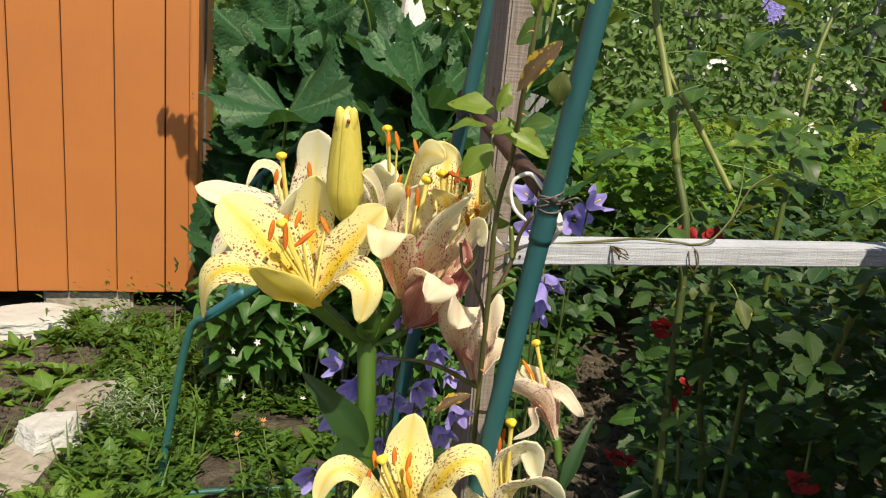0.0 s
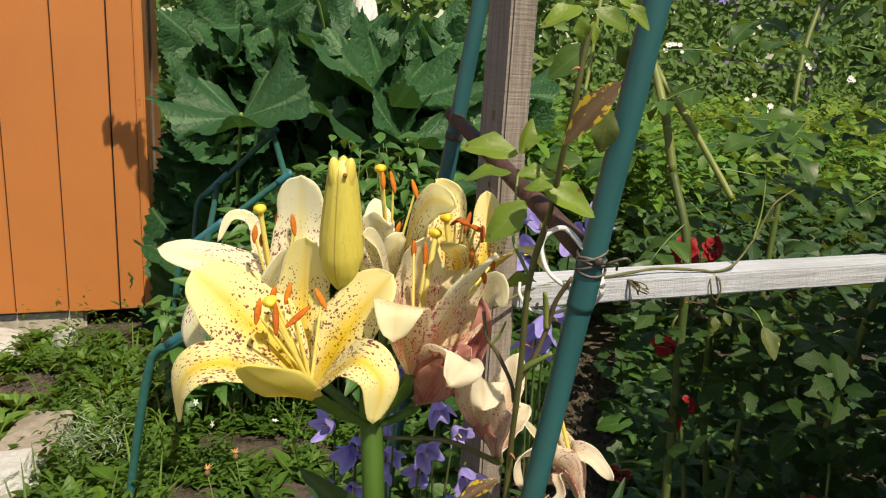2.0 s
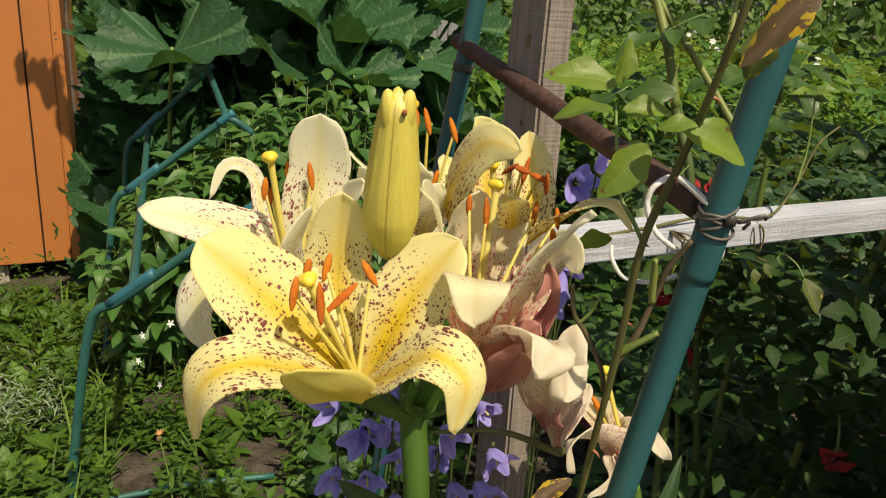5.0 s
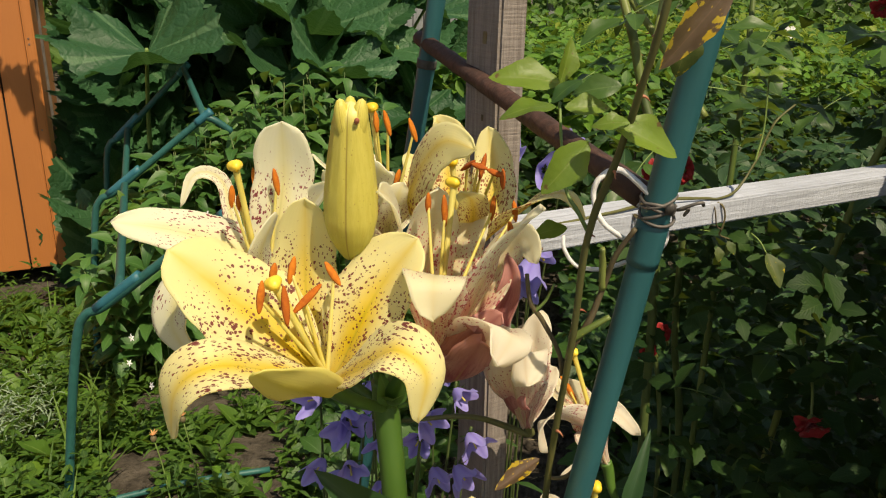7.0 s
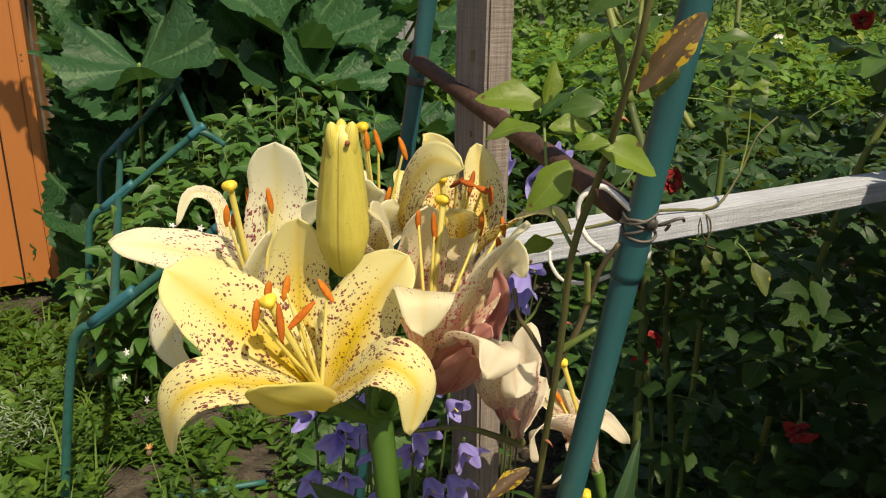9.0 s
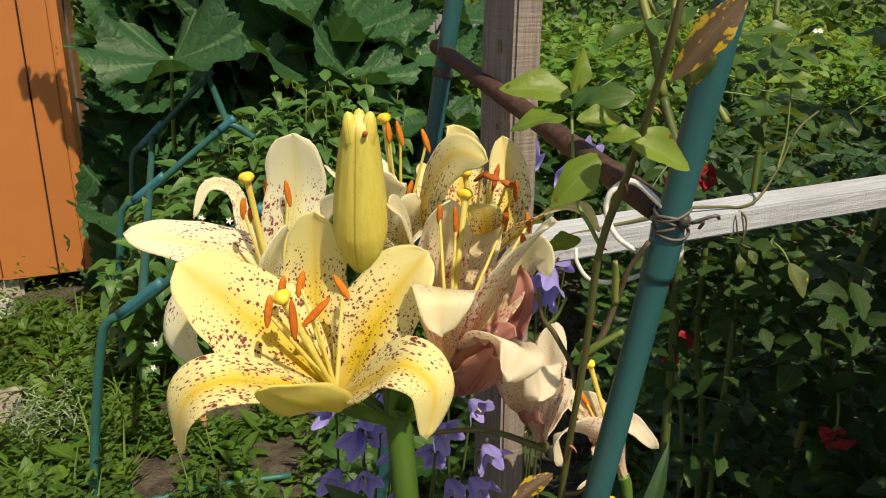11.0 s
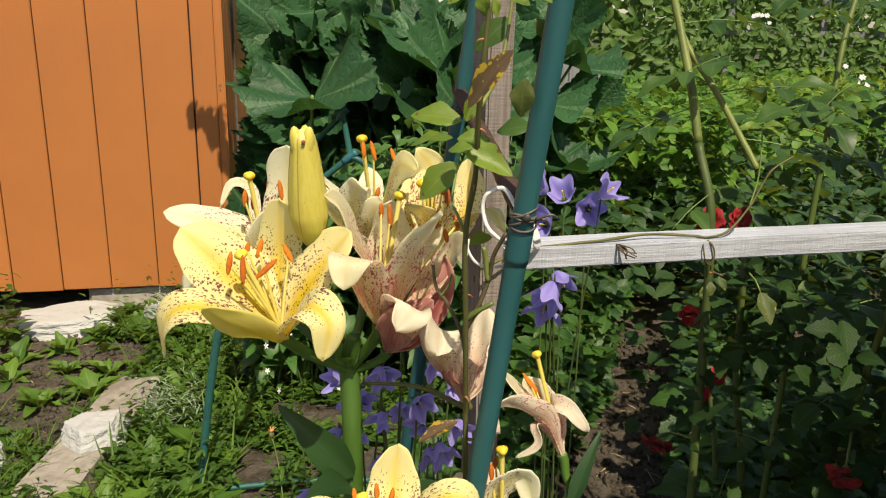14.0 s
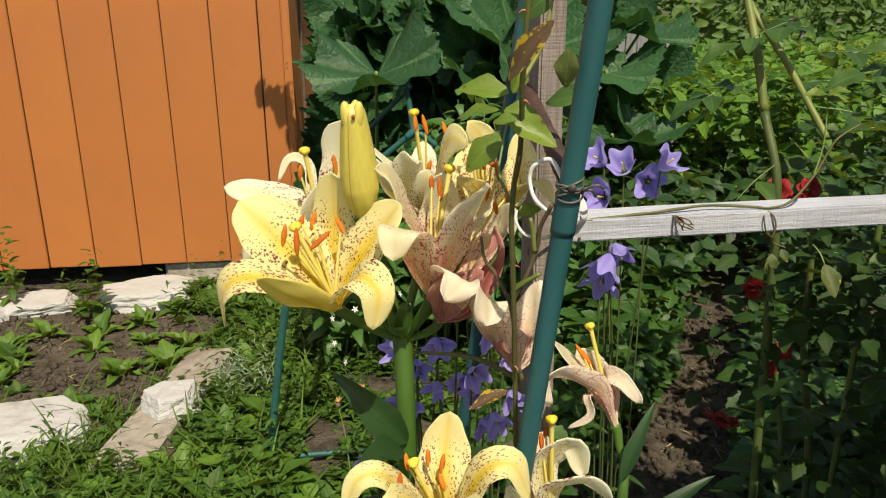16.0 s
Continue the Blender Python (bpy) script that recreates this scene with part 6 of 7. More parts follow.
def leaf_spray(plant, at, direction, size, pairs=2, meshes=None, mat_stem=None):
    """A rose leaf: a thin stalk with paired leaflets and one at the tip."""
    meshes = meshes or ROSE_LEAF
    at, d = Vector(at), Vector(direction).normalized()
    side = d.cross(Vector((0, 0, 1)))
    side = side.normalized() if side.length > 0.1 else Vector((1, 0, 0))
    up = side.cross(d).normalized()
    tip = at + d * size * (0.75 + 0.55 * pairs) + Vector((0, 0, -0.12 * size))
    stalk = part("stalk", tube("stalk", [tuple(at), tuple(at.lerp(tip, 0.5) + up * 0.08 * size), tuple(tip)], (0.0011, 0.0007), M_thinstem, 5, 4), plant)
    for i in range(pairs):
        f = 0.45 + 0.38 * i
        p = at.lerp(tip, min(0.9, f))
        for s in (1, -1):
            dd = d * 0.45 + side * s + up * near(-0.35, 0.2)
            part("leaf", rng.choice(meshes), stalk, m=turn_to(p, dd, up + Vector((near(-0.4, 0.4), near(-0.7, 0.1), 0.3)), size * near(0.8, 1.05)))
    part("leaf", rng.choice(meshes), stalk, m=turn_to(tip, d + up * near(-0.4, 0.1), up + Vector((near(-0.3, 0.3), near(-0.7, 0.0), 0.3)), size * near(1.0, 1.2)))


def rose_petal(seed):
    f = leaf_form(0.95, 4, 7, 0.35, 1.1, 0.62, 0.0, 0.35)
    return mesh_of("petal", f[0], f[1], M_rose, f[2])


ROSE_PETALS = [rose_petal(i) for i in range(2)]


def rose_flower(plant, at, size, axis=(0.2, -0.6, 0.4), stem_from=None):
    at, a = Vector(at), Vector(axis).normalized()
    x = a.orthogonal().normalized()
    y = a.cross(x)
    head = part("flower", ellipsoid("flower", along(at, a, (size * 0.16, size * 0.16, size * 0.22)), M_rosestem, 8, 6), plant, "wilting crimson rose bloom")
    for ring, (count, open_, ln) in enumerate(((5, 8, 0.46), (6, 24, 0.56), (7, 46, 0.60))):
        for i in range(count):
            ang = 2 * math.pi * (i + 0.37 * ring) / count
            r = x * math.cos(ang) + y * math.sin(ang)
            o = radians(open_ + near(-12, 12))
            d = a * math.cos(o) + r * math.sin(o)
            part("petal", ROSE_PETALS[i % 2], head, m=turn_to(at + r * size * 0.06, d, r * -1 * math.cos(o) + a * math.sin(o), size * ln * near(0.85, 1.1)))
    if stem_from is not None:
        s = Vector(stem_from)
        part("stem", tube("stem", [tuple(s), tuple(s.lerp(at, 0.6) + Vector((0, 0, 0.015))), tuple(at - a * size * 0.15)], (0.0022, 0.0018), M_rosestem, 7, 6), plant)


def near_rose():
    plant = thing("rose_plant", (0.41, 0.70, 0), "young climbing rose shoot beside a green pipe", "rose", "roses")
    main = [(0.41, 0.70, -0.02), (0.41, 0.69, 0.5), (0.408, 0.67, 0.78), (0.406, 0.66, 0.898), (0.405, 0.63, 1.011), (0.404, 0.615, 1.076), (0.410, 0.60, 1.119), (0.412, 0.58, 1.161), (0.414, 0.57, 1.191), (0.417, 0.566, 1.225)]
    cane = part("cane", tube("cane", main, (0.0023, 0.0015), M_cane_mid, 12, 8, 0.28), plant)
    thorns(cane, main[3:], 7, 0.0035)
    branches = [([(0.405, 0.633, 1.003), (0.413, 0.63, 1.020), (0.420, 0.63, 1.041), (0.423, 0.625, 1.060), (0.431, 0.62, 1.078)], 0.0026, M_cane_dark),
                ([(0.420, 0.63, 1.041), (0.418, 0.628, 1.055), (0.416, 0.625, 1.066)], 0.0030, M_rosestem),
                ([(0.404, 0.64, 0.985), (0.401, 0.64, 0.999), (0.391, 0.642, 1.018), (0.383, 0.64, 1.030), (0.380, 0.64, 1.047)], 0.0019, M_cane_dark),
                ([(0.386, 0.641, 1.024), (0.391, 0.638, 1.032), (0.394, 0.634, 1.043)], 0.0012, M_thinstem),
                ([(0.404, 0.615, 1.078), (0.399, 0.618, 1.088), (0.394, 0.625, 1.098), (0.395, 0.64, 1.115), (0.398, 0.66, 1.137)], 0.0014, M_thinstem),
                ([(0.405, 0.632, 1.01), (0.413, 0.628, 1.018), (0.424, 0.626, 1.026)], 0.0030, M_rosestem),
                ([(0.413, 0.578, 1.165), (0.424, 0.60, 1.19), (0.43, 0.61, 1.24)], 0.0018, M_rosestem),
                ([(0.406, 0.66, 0.90), (0.418, 0.655, 0.905), (0.43, 0.65, 0.93)], 0.0020, M_cane_dark)]
    for pts, r, mat in branches:
        part("twig", tube("twig", pts, (r * 0.8, r * 0.55), mat, 9, 6, 0.3), plant)
    leaves = [((0.397, 0.658, 1.147), (-1, 0.05, 0.22), (0.1, -0.7, 0.7), 0.033, YOUNG_LEAF, 0), ((0.392, 0.645, 1.137), (-1, -0.1, 0.12), (0.1, -0.25, 1), 0.027, YOUNG_LEAF, 1),
              ((0.399, 0.665, 1.146), (0.35, 0.2, 1), (0.4, -0.8, 0.2), 0.022, YOUNG_LEAF, 2), ((0.395, 0.64, 1.137), (1, -0.2, 0.15), (0, -0.7, 0.7), 0.021, YOUNG_LEAF, 0),
              ((0.397, 0.605, 1.127), (-0.55, -0.25, -0.55), (0.15, -0.9, 0.45), 0.029, YOUNG_LEAF, 0), ((0.402, 0.590, 1.139), (1, -0.2, -0.42), (0.1, -0.75, 0.65), 0.031, YOUNG_LEAF, 2),
              ((0.409, 0.585, 1.139), (-0.8, 0.1, 0.1), (0.1, -0.6, 0.7), 0.015, YOUNG_LEAF, 1), ((0.431, 0.548, 1.199), (-0.62, 0.0, -0.75), (-0.35, -0.9, 0.15), 0.036, SICK_LEAF, 2),
              ((0.420, 0.70, 1.053), (-1, 0.1, -0.05), (0, -0.5, 0.8), 0.021, YOUNG_LEAF, 1),
              ((0.447, 0.70, 1.14), (-1, 0.2, -0.1), (0, -0.7, 0.5), 0.026, ROSE_LEAF, 0),
              ((0.40, 0.66, 0.915), (-0.8, -0.3, -0.3), (0, -0.5, 0.8), 0.03, SICK_LEAF, 2),
              ((0.414, 0.570, 1.233), (-0.96, -0.15, -0.29), (0.1, -0.6, 0.8), 0.021, YOUNG_LEAF, 0),
              ((0.412, 0.565, 1.229), (0.14, -0.15, -0.99), (-0.2, -1, 0.1), 0.012, YOUNG_LEAF, 1),
              ((0.419, 0.570, 1.227), (0.16, -0.15, -0.99), (0.2, -1, 0.1), 0.010, YOUNG_LEAF, 2),
              ((0.420, 0.575, 1.233), (0.93, -0.15, -0.37), (0.1, -0.8, 0.5), 0.019, YOUNG_LEAF, 0),
              ((0.437, 0.585, 1.237), (0.80, -0.15, -0.60), (0.2, -0.8, 0.5), 0.017, YOUNG_LEAF, 2),
              ((0.433, 0.585, 1.241), (0.95, -0.15, -0.32), (0.1, -0.8, 0.5), 0.011, YOUNG_LEAF, 1),
              ((0.428, 0.620, 1.216), (-0.77, -0.15, -0.64), (0.1, -0.9, 0.4), 0.026, ROSE_LEAF, 0),
              ((0.443, 0.620, 1.216), (0.68, -0.15, -0.73), (-0.1, -0.9, 0.4), 0.015, ROSE_LEAF, 1),
              ((0.439, 0.600, 1.181), (-0.16, -0.15, -0.99), (-0.2, -1, 0.1), 0.022, SPOT_LEAF, 1)]
    for at, d, up, ln, kind, i in leaves:
        part("leaf", kind[i], plant, m=turn_to(at, d, up, ln * 1.16, 0.62 if kind is SICK_LEAF else 0.95))


near_rose()


def rose_bush():
    plant = thing("rose_bush", (0.80, 1.32, 0), "tall dark-leaved rose bush with wilting crimson blooms", "rose bush", "roses")
    canes = [([(0.76, 1.26, -0.02), (0.745, 1.26, 0.45), (0.735, 1.26, 0.75), (0.728, 1.27, 0.943), (0.707, 1.31, 1.05), (0.695, 1.34, 1.128), (0.680, 1.40, 1.22), (0.667, 1.45, 1.306), (0.64, 1.5, 1.55)], (0.0068, 0.0055), 8),
             ([(0.686, 1.39, 1.20), (0.70, 1.38, 1.175), (0.735, 1.35, 1.121), (0.764, 1.30, 1.062), (0.785, 1.27, 1.02)], (0.0052, 0.0046), 5),
             ([(0.80, 1.30, -0.02), (0.791, 1.30, 0.479), (0.748, 1.30, 0.726), (0.738, 1.28, 0.80), (0.724, 1.25, 0.884), (0.70, 1.22, 0.93)], (0.0040, 0.0030), 7),
             ([(0.87, 1.36, -0.02), (0.849, 1.35, 0.456), (0.819, 1.35, 0.65), (0.80, 1.33, 0.90)], (0.0065, 0.005), 6),
             ([(0.95, 1.30, -0.02), (0.95, 1.25, 0.5), (0.99, 1.20, 0.95), (1.08, 1.15, 1.25), (1.05, 1.1, 1.5)], (0.006, 0.004), 6),
             ([(1.10, 1.25, -0.02), (1.15, 1.2, 0.5), (1.20, 1.05, 0.95), (1.20, 0.95, 1.25), (1.12, 0.90, 1.45)], (0.006, 0.004), 4),
             ([(0.90, 1.40, -0.02), (0.93, 1.45, 0.6), (0.96, 1.5, 1.0), (1.02, 1.6, 1.3), (1.2, 1.7, 1.55)], (0.006, 0.004), 5)]
    for pts, r, n in canes:
        # Canes below the rail are duller, with their shade put into the colour.
        wood = M_cane_green if pts[0][2] < 0 and pts[-1][2] < 0.95 else M_rosestem
        if len(pts) == 9:
            part("cane", tube("cane", pts[:5], (0.0066, 0.0064), M_cane_green, 12, 8, 0.08), plant, "lower cane coloured for the shade below the rail")
            pts = pts[4:]
        cane = part("cane", tube("cane", pts, r, wood, 12, 8, 0.08), plant)
        thorns(cane, pts, n)
    sprays = [((0.67, 1.43, 1.27), (-0.8, -0.3, 0.2), 0.060), ((0.70, 1.33, 1.10), (-0.9, -0.3, -0.3), 0.050), ((0.68, 1.40, 1.22), (0.9, -0.4, 0.1), 0.060), ((0.735, 1.35, 1.12), (0.9, -0.3, 0.2), 0.055),
              ((0.764, 1.30, 1.06), (0.9, -0.3, -0.1), 0.055), ((0.72, 1.27, 0.98), (-0.6, -0.5, -0.4), 0.045), ((0.80, 1.30, 0.85), (0.7, -0.7, 0.0), 0.05), ((0.79, 1.28, 0.6), (0.7, -0.7, 0.1), 0.05),
              ((0.82, 1.33, 0.5), (-0.4, -0.9, 0.0), 0.045), ((0.99, 1.20, 0.95), (-0.3, -0.9, 0.1), 0.055), ((1.04, 1.17, 1.12), (-0.8, -0.5, 0.1), 0.06), ((1.08, 1.15, 1.25), (-0.9, -0.4, 0.1), 0.06),
              ((1.07, 1.12, 1.36), (-0.9, -0.2, 0.1), 0.06), ((1.20, 1.0, 1.15), (-0.8, -0.4, 0.2), 0.05), ((1.18, 0.95, 1.30), (-0.9, 0.0, 0.0), 0.05), ((0.97, 1.5, 1.1), (-0.8, -0.5, 0.0), 0.06),
              ((1.0, 1.55, 1.22), (-0.7, -0.6, 0.3), 0.06), ((0.66, 1.46, 1.33), (0.5, -0.6, 0.4), 0.06), ((0.65, 1.48, 1.4), (-0.6, -0.6, 0.0), 0.06), ((0.95, 1.24, 0.7), (-0.7, -0.7, 0.1), 0.055),
              ((0.95, 1.25, 0.5), (-0.6, -0.8, 0.0), 0.055), ((0.96, 1.22, 0.85), (-0.8, -0.6, 0.0), 0.05), ((0.94, 1.26, 0.35), (-0.5, -0.9, 0.1), 0.055), ((1.15, 1.1, 0.75), (-0.7, -0.7, 0.0), 0.05),
              ((0.79, 1.30, 0.40), (0.3, -0.9, 0.2), 0.05), ((1.05, 1.1, 1.45), (-0.6, -0.6, -0.3), 0.055)]
    for at, d, s in sprays:
        leaf_spray(plant, at, d, s, 2)
    for _ in range(56):
        at = (near(0.74, 1.50), near(1.15, 1.75), near(0.98, 1.45))
        leaf_spray(plant, at, (near(-1, 1), near(-0.8, 0.0), near(-0.4, 0.4)), near(0.045, 0.062), 2)
    for at, d, s in (((0.74, 1.12, 1.01), (0.2, -0.6, 0.3), 0.035), ((0.698, 0.965, 0.955), (0.3, -0.7, -0.4), 0.032)):
        leaf_spray(plant, at, d, s, 0, SPOT_LEAF)
    rose_flower(plant, (0.722, 1.286, 0.795), 0.048, (-0.3, -0.6, -0.6), (0.742, 1.29, 0.84))
    rose_flower(plant, (0.758, 1.598, 0.400), 0.066, (-0.2, -0.6, -0.75), (0.80, 1.5, 0.46))
    rose_flower(plant, (0.735, 1.30, 0.932), 0.042, (-0.1, -0.9, 0.2))
    rose_flower(plant, (0.778, 1.31, 0.936), 0.036, (0.3, -0.9, 0.2))
    rose_flower(plant, (0.771, 1.30, 0.683), 0.028, (0.1, -0.9, 0.1), (0.785, 1.3, 0.66))
    rose_flower(plant, (0.753, 1.30, 0.650), 0.026, (-0.2, -0.9, 0.0), (0.77, 1.3, 0.64))
    rose_flower(plant, (0.889, 1.075, 0.655), 0.045, (-0.2, -0.8, -0.4), (0.92, 1.15, 0.70))
    rose_flower(plant, (0.965, 1.20, 1.170), 0.026, (-0.2, -0.8, -0.5), (0.98, 1.2, 1.22))
    # the crowded leaves inside the bush, their shade put into the colour
    mass = []
    while len(mass) < 6300:
        x, y, z = near(0.74, 2.0), near(0.92, 1.55), near(0.12, 1.04)
        if noise.noise(Vector((x * 5, y * 5, z * 5))) < -0.12:
            continue
        if z > 0.90 and (x < 0.98 or noise.noise(Vector((x * 7, y * 7, z * 7 + 9))) < 0.0):
            continue
        if z < 0.64 and x < 0.92 and y > 1.2:
            continue
        if z > 0.55 and x < 0.82 and rng.random() < 0.8:
            continue
        if (x - 0.43) * 0.341 - (y - 0.86) * 0.94 > 0.0 and x < 0.9:
            continue
        a = near(0, 6.28)
        mass.append(turn_to((x, y, z), (math.cos(a), math.sin(a), near(-0.6, 0.4)), (near(-0.6, 0.6), near(-0.8, 0.2), 0.8), near(0.028, 0.052)))
    for _ in range(130):
        x, y, z = near(0.64, 0.84), near(1.12, 1.45), near(0.58, 0.92)
        a = near(0, 6.28)
        mass.append(turn_to((x, y, z), (math.cos(a), math.sin(a), near(-0.6, 0.4)), (near(-0.6, 0.6), near(-0.8, 0.2), 0.8), near(0.028, 0.048)))
    # looser growth above the rail, and unseen leaves added to shade its far end
    for count, box_, gap in ((420, (1.15, 1.75, 1.38, 1.95, 0.90, 1.42), 0.0), (70, (0.97, 1.16, 0.80, 0.96, 1.18, 1.32), -0.3)):
        k = 0
        while k < count:
            x, y, z = near(box_[0], box_[1]), near(box_[2], box_[3]), near(box_[4], box_[5])
            if noise.noise(Vector((x * 6, y * 6, z * 6 + 3))) < gap:
                continue
            k += 1
            a = near(0, 6.28)
            mass.append(turn_to((x, y, z), (math.cos(a), math.sin(a), near(-0.6, 0.4)), (near(-0.6, 0.6), near(-0.8, 0.2), 0.8), near(0.034, 0.055)))
    forms = TOOTHED
    V = joined([moved(forms[i % 3], m) for i, m in enumerate(mass)])
    ob = part("foliage", mesh_of("foliage", V[0], V[1], L_rose_shaded, V[2]), plant, "crowded rose leaves with the bush's shade in their green")
    ob["kind"] = "stuff"
    # taller growth beside it, added out of view to shade the bush and beds
    shade = thing("rose_bush", (1.55, 0.75, 0), "dense rose bush added out of view to shade the bed", "rose bush", "roses")
    for pts in ([(1.5, 0.8, -0.02), (1.5, 0.8, 0.7), (1.35, 0.75, 1.3), (1.25, 0.75, 1.7)], [(1.6, 0.7, -0.02), (1.65, 0.6, 0.9), (1.6, 0.5, 1.5), (1.5, 0.45, 1.9)], [(1.7, 0.9, -0.02), (1.8, 0.9, 0.9), (1.75, 0.8, 1.7)]):
        part("cane", tube("cane", pts, (0.009, 0.005), M_rosestem, 9, 6), shade)
    mass = []
    for pts in ([(1.0, 0.5, -0.02), (1.02, 0.5, 0.7), (0.98, 0.52, 1.3)], [(1.15, 0.45, -0.02), (1.2, 0.42, 0.8), (1.1, 0.55, 1.3), (1.15, 0.65, 1.7)]):
        part("cane", tube("cane", pts, (0.008, 0.004), M_rosestem, 9, 6), shade)
    while len(mass) < 1500:
        x, y, z = near(0.82, 1.4), near(0.28, 0.72), near(0.45, 1.34)
        a = near(0, 6.28)
        mass.append(turn_to((x, y, z), (math.cos(a), math.sin(a), near(-0.6, 0.4)), (near(-0.6, 0.6), near(-0.8, 0.2), 0.8), near(0.045, 0.075)))
    while len(mass) < 2300:
        x, y, z = near(0.98, 1.5), near(0.45, 0.95), near(0.95, 1.75)
        if noise.noise(Vector((x * 6, y * 6, z * 6))) < -0.18 or x - 0.4 * (z - 1.0) < 1.0:
            continue
        a = near(0, 6.28)
        mass.append(turn_to((x, y, z), (math.cos(a), math.sin(a), near(-0.6, 0.4)), (near(-0.6, 0.6), near(-0.8, 0.2), 0.8), near(0.045, 0.075)))
    while len(mass) < 7000:
        x, y, z = near(1.10, 2.3), near(0.10, 1.15), near(0.4, 1.52)
        if noise.noise(Vector((x * 4, y * 4, z * 4))) < -0.15 or x < 1.05 + 0.35 * abs(z - 1.3):
            continue
        a = near(0, 6.28)
        mass.append(turn_to((x, y, z), (math.cos(a), math.sin(a), near(-0.6, 0.4)), (near(-0.6, 0.6), near(-0.8, 0.2), 0.8), near(0.045, 0.075)))
    V = joined([moved(forms[i % 3], m) for i, m in enumerate(mass)])
    ob = part("foliage", mesh_of("foliage", V[0], V[1], L_rose_shaded, V[2]), shade, "crowded rose leaves with the bush's shade in their green")
    ob["kind"] = "stuff"


rose_bush()


# ---- dry vine on the rail ----
def rail_at(s, z=0.9957, d=0.004):
    return Vector((0.4315, 0.858, 0)) + RAIL_U * s + RAIL_N * d + Vector((0, 0, z))


def vine():
    plant = thing("climbing_vine", tuple(rail_at(0.03, 0.99)), "thin dry vine trailing along the grey rail", "vine")
    top = [tuple(rail_at(s, z, d)) for s, z, d in ((-0.03, 0.985, -0.01), (0.02, 0.997, 0.002), (0.06, 1.000, 0.004), (0.11, 1.003, 0.005), (0.16, 1.005, 0.010), (0.21, 1.002, 0.006), (0.225, 1.001, 0.002), (0.25, 1.006, 0.004), (0.275, 1.03, 0.008), (0.29, 1.055, 0.01), (0.30, 1.07, 0.01), (0.325, 1.083, 0.012))]
    part("stem", tube("stem", top, (0.0017, 0.0011), M_cane_mid, 8, 8, 0.4), plant)
    part("stem", tube("stem", [tuple(rail_at(0.275, 1.03, 0.008)), tuple(rail_at(0.283, 1.06, 0.01)), tuple(rail_at(0.284, 1.09, 0.012)), tuple(rail_at(0.282, 1.112, 0.012))], (0.0010, 0.0008), M_thinstem, 6, 6), plant, "fresh green shoot")
    tie = [tuple(rail_at(s, z, d)) for s, z, d in ((0.222, 0.999, 0.006), (0.228, 0.994, -0.0022), (0.232, 0.982, -0.003), (0.230, 0.970, -0.0022), (0.236, 0.962, 0.004), (0.252, 0.955, 0.006))]
    part("tendril", tube("tendril", tie, (0.0011, 0.0008), M_cane_dark, 6, 6), plant)
    part("tendril", tube("tendril", [tie[0], tuple(rail_at(0.218, 0.990, -0.003)), tuple(rail_at(0.222, 0.976, -0.003)), tie[3]], 0.0008, M_cane_dark, 6, 6), plant)
    for i in range(7):
        b = rail_at(0.118, 0.999, 0.0) + Vector((near(0, 0.004), 0, 0))
        e = b + Vector((near(0.006, 0.022), -0.008, near(-0.015, -0.006)))
        part("tendril", tube("tendril", [tuple(b), tuple(b.lerp(e, 0.5) + Vector((near(-0.004, 0.004), -0.006, near(-0.003, 0.004)))), tuple(e)], 0.0007, M_cane_dark, 5, 4), plant)
    for k, (s, z, d) in enumerate(((0.243, 0.956, 0.0), (0.236, 0.950, 0.004), (0.252, 0.952, 0.004))):
        part("leaf", SPOT_LEAF[k % 3], plant, m=turn_to(tuple(rail_at(s, z, d)), (0.3 - 0.3 * k, -0.4, -0.5), (0, -0.8, 0.4), 0.016))
    for i in range(9):
        a = 0.7 * i
        part("leaf", YOUNG_LEAF[i % 3], plant, m=turn_to(tuple(rail_at(0.282, 1.108 + 0.001 * i, 0.012)), (math.cos(a), 0.5 * math.sin(a), 0.15), (0, -0.5, 0.9), near(0.014, 0.026)))


vine()


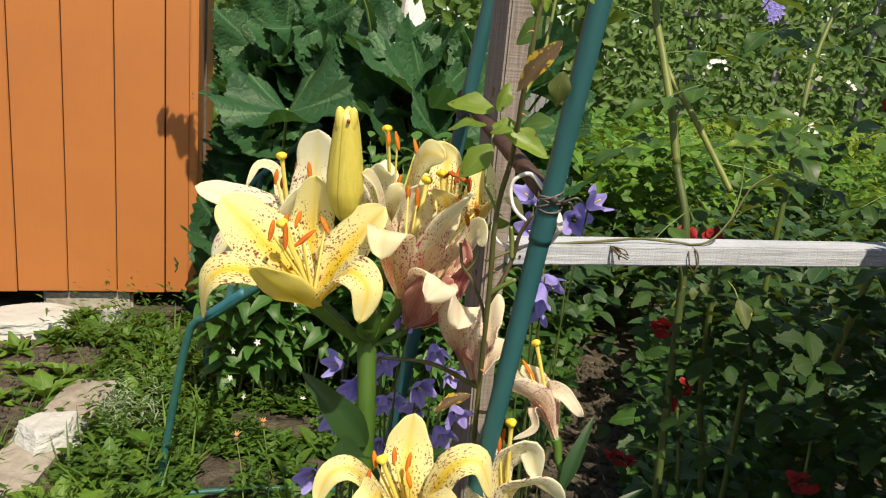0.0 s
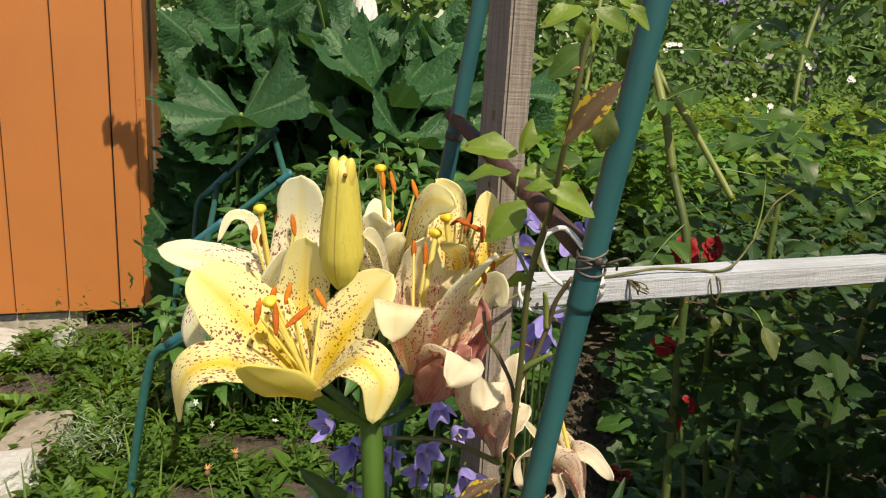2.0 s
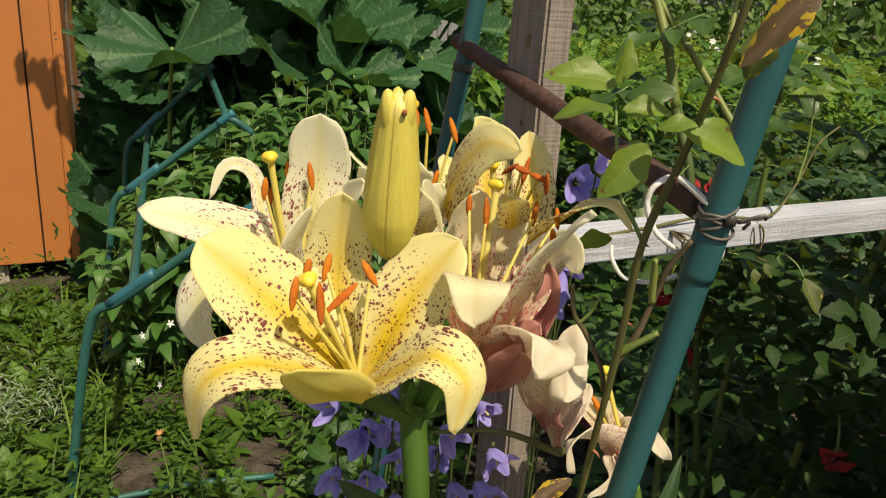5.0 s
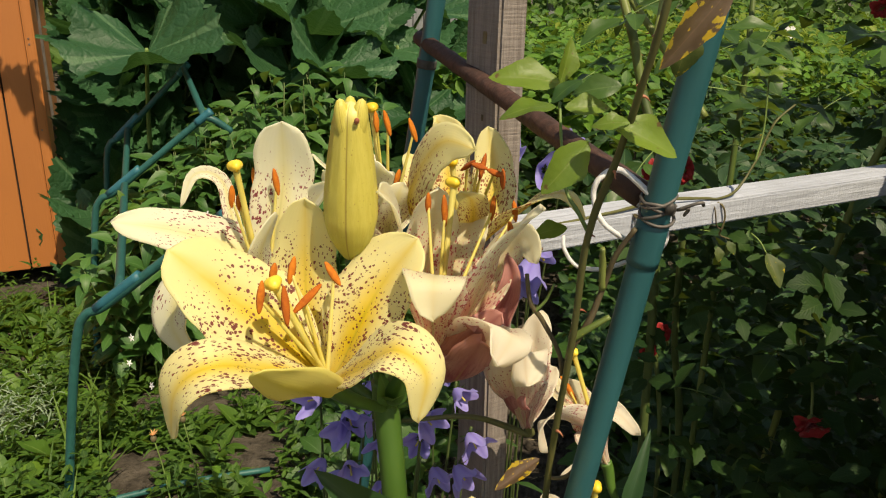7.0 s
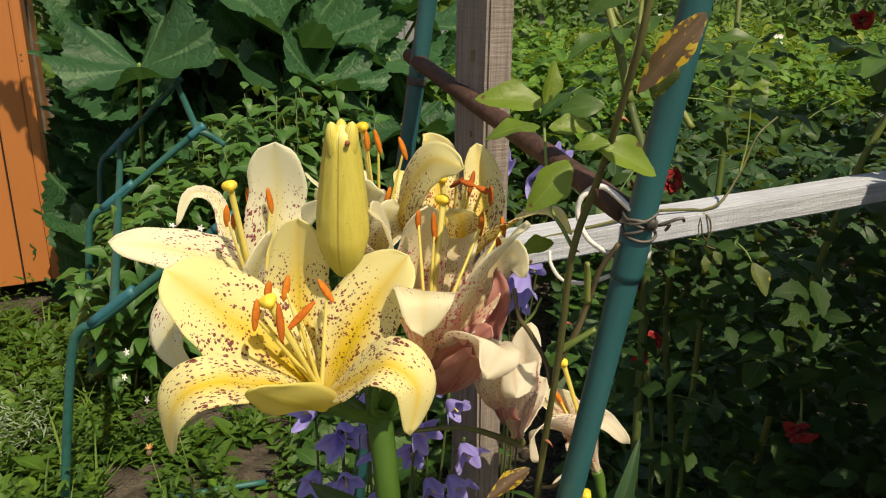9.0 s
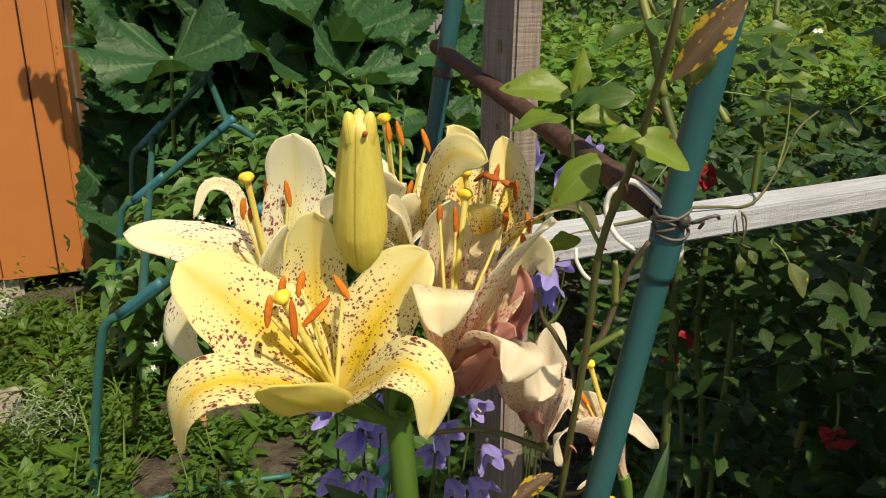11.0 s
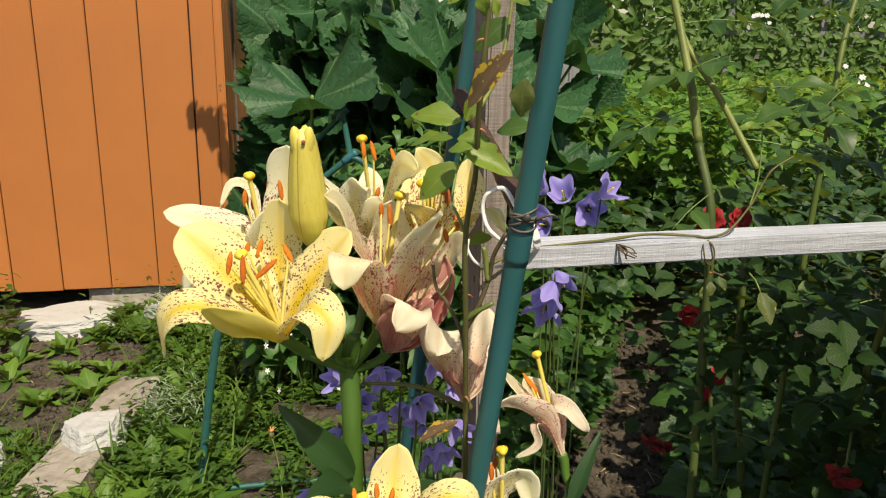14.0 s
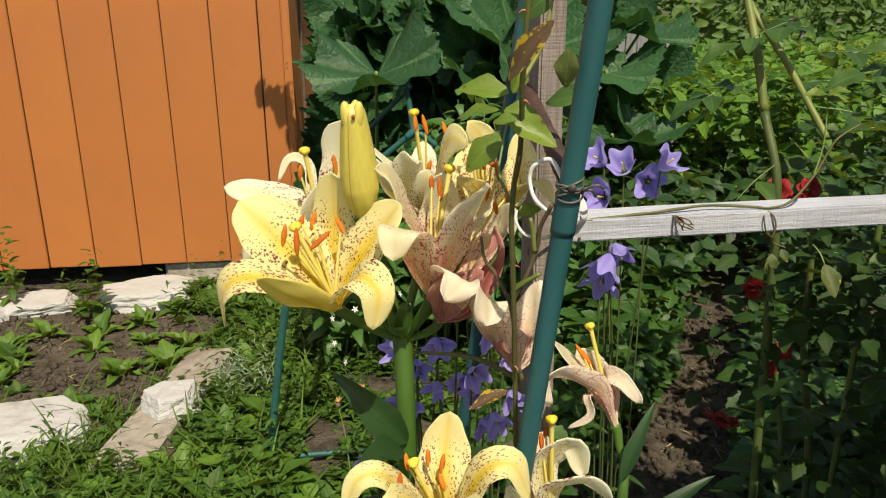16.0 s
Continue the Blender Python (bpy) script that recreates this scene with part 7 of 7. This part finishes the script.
# ---- far things ----
def far_things():
    bag = thing("white_sack", (0.0, 4.9, 0), "crumpled white plastic sheet behind the squash", "plastic sheet")
    bm = bmesh.new()
    bmesh.ops.create_icosphere(bm, subdivisions=5, radius=1.0)
    for v in bm.verts:
        d = v.co.normalized()
        v.co = d * (1 + 0.25 * noise.noise(d * 2.2) + 0.10 * noise.noise(d * 7))
        v.co = Vector((v.co.x * 0.13, v.co.y * 0.12, max(0.0, 0.75 + v.co.z * 0.75)))
        v.co += Vector((-0.05, 4.95, 0.0))
    me = bpy.data.meshes.new("sheet")
    bm.to_mesh(me)
    bm.free()
    me.materials.append(M_cloth)
    part("sheet", me, bag)
    fence = thing("board_fence", (0.9, 4.5, 0), "low weathered grey board fence among the beds", "fence")
    for i in range(7):
        h = 1.10 - 0.016 * i
        part("board", box("board", (0.062, 0.02, h), M_fence, 0.003, pose(0.62 + 0.060 * i, 4.46 + 0.028 * i, h / 2, 0, near(-0.4, 0.4), 25)), fence)
    part("post", box("post", (0.05, 0.04, 0.98), M_white, 0.006, pose(0.56, 4.40, 0.49, 0, 0, 25)), fence, "white corner post")
    arch = thing("garden_trellis", (2.9, 7.6, 0), "grey wooden trellis overgrown with violet clematis", "trellis")
    for x in (2.3, 3.1, 3.9):
        part("post", box("post", (0.06, 0.06, 2.2), M_fence, 0.005, pose(x, 7.6, 1.1)), arch)
    for z in (1.2, 1.75, 2.15):
        part("slat", box("slat", (1.9, 0.03, 0.05), M_fence, 0.004, pose(3.1, 7.56, z)), arch)
    blooms, leaves = [], []
    for _ in range(18):
        x, z = 2.86 + rng.gauss(0, 0.045), 1.84 + rng.gauss(0, 0.07)
        for k in range(5):
            a = 1.257 * k
            blooms.append(turn_to((x, 7.30, z), (math.cos(a), -0.15, math.sin(a)), (0, -1, 0.3), 0.055))
    for _ in range(3200):
        x, z = near(1.6, 4.6), near(0.8, 2.35)
        leaves.append(turn_to((x, 7.45 + near(-0.08, 0.25), z), (near(-1, 1), -0.3, near(-1, 0.6)), (near(-0.4, 0.4), -1, 0.4), near(0.06, 0.12)))
    stuff("clematis_blooms", TINY, blooms, M_bell, "violet clematis blooms on a trellis", "clematis")
    stuff("clematis_leaves", OVAL, leaves, L_hedge, "dark clematis leaves on a trellis", "clematis")
    white = []
    star = joined([moved(leaf_form(0.8, 2, 3, 0.3, 0.8, 0.5), pose(0, 0, 0, 35, 0, 60 * k)) for k in range(6)])
    for x, y, z in ((1.95, 5.6, 1.28), (2.02, 5.6, 1.29), (2.7, 5.2, 1.22), (2.35, 4.8, 0.95), (2.9, 4.6, 0.92), (3.2, 5.5, 1.15), (2.3, 5.0, 1.02)):
        for k in range(3):
            white.append(turn_to((x + near(-0.04, 0.04), y, z + near(-0.03, 0.03)), (1, 0, 0.2), (0, -0.8, 0.5), near(0.015, 0.026)))
    stuff("white_blossom", [star], white, M_cloth, "small white blossoms over the beds", "blossom")


far_things()
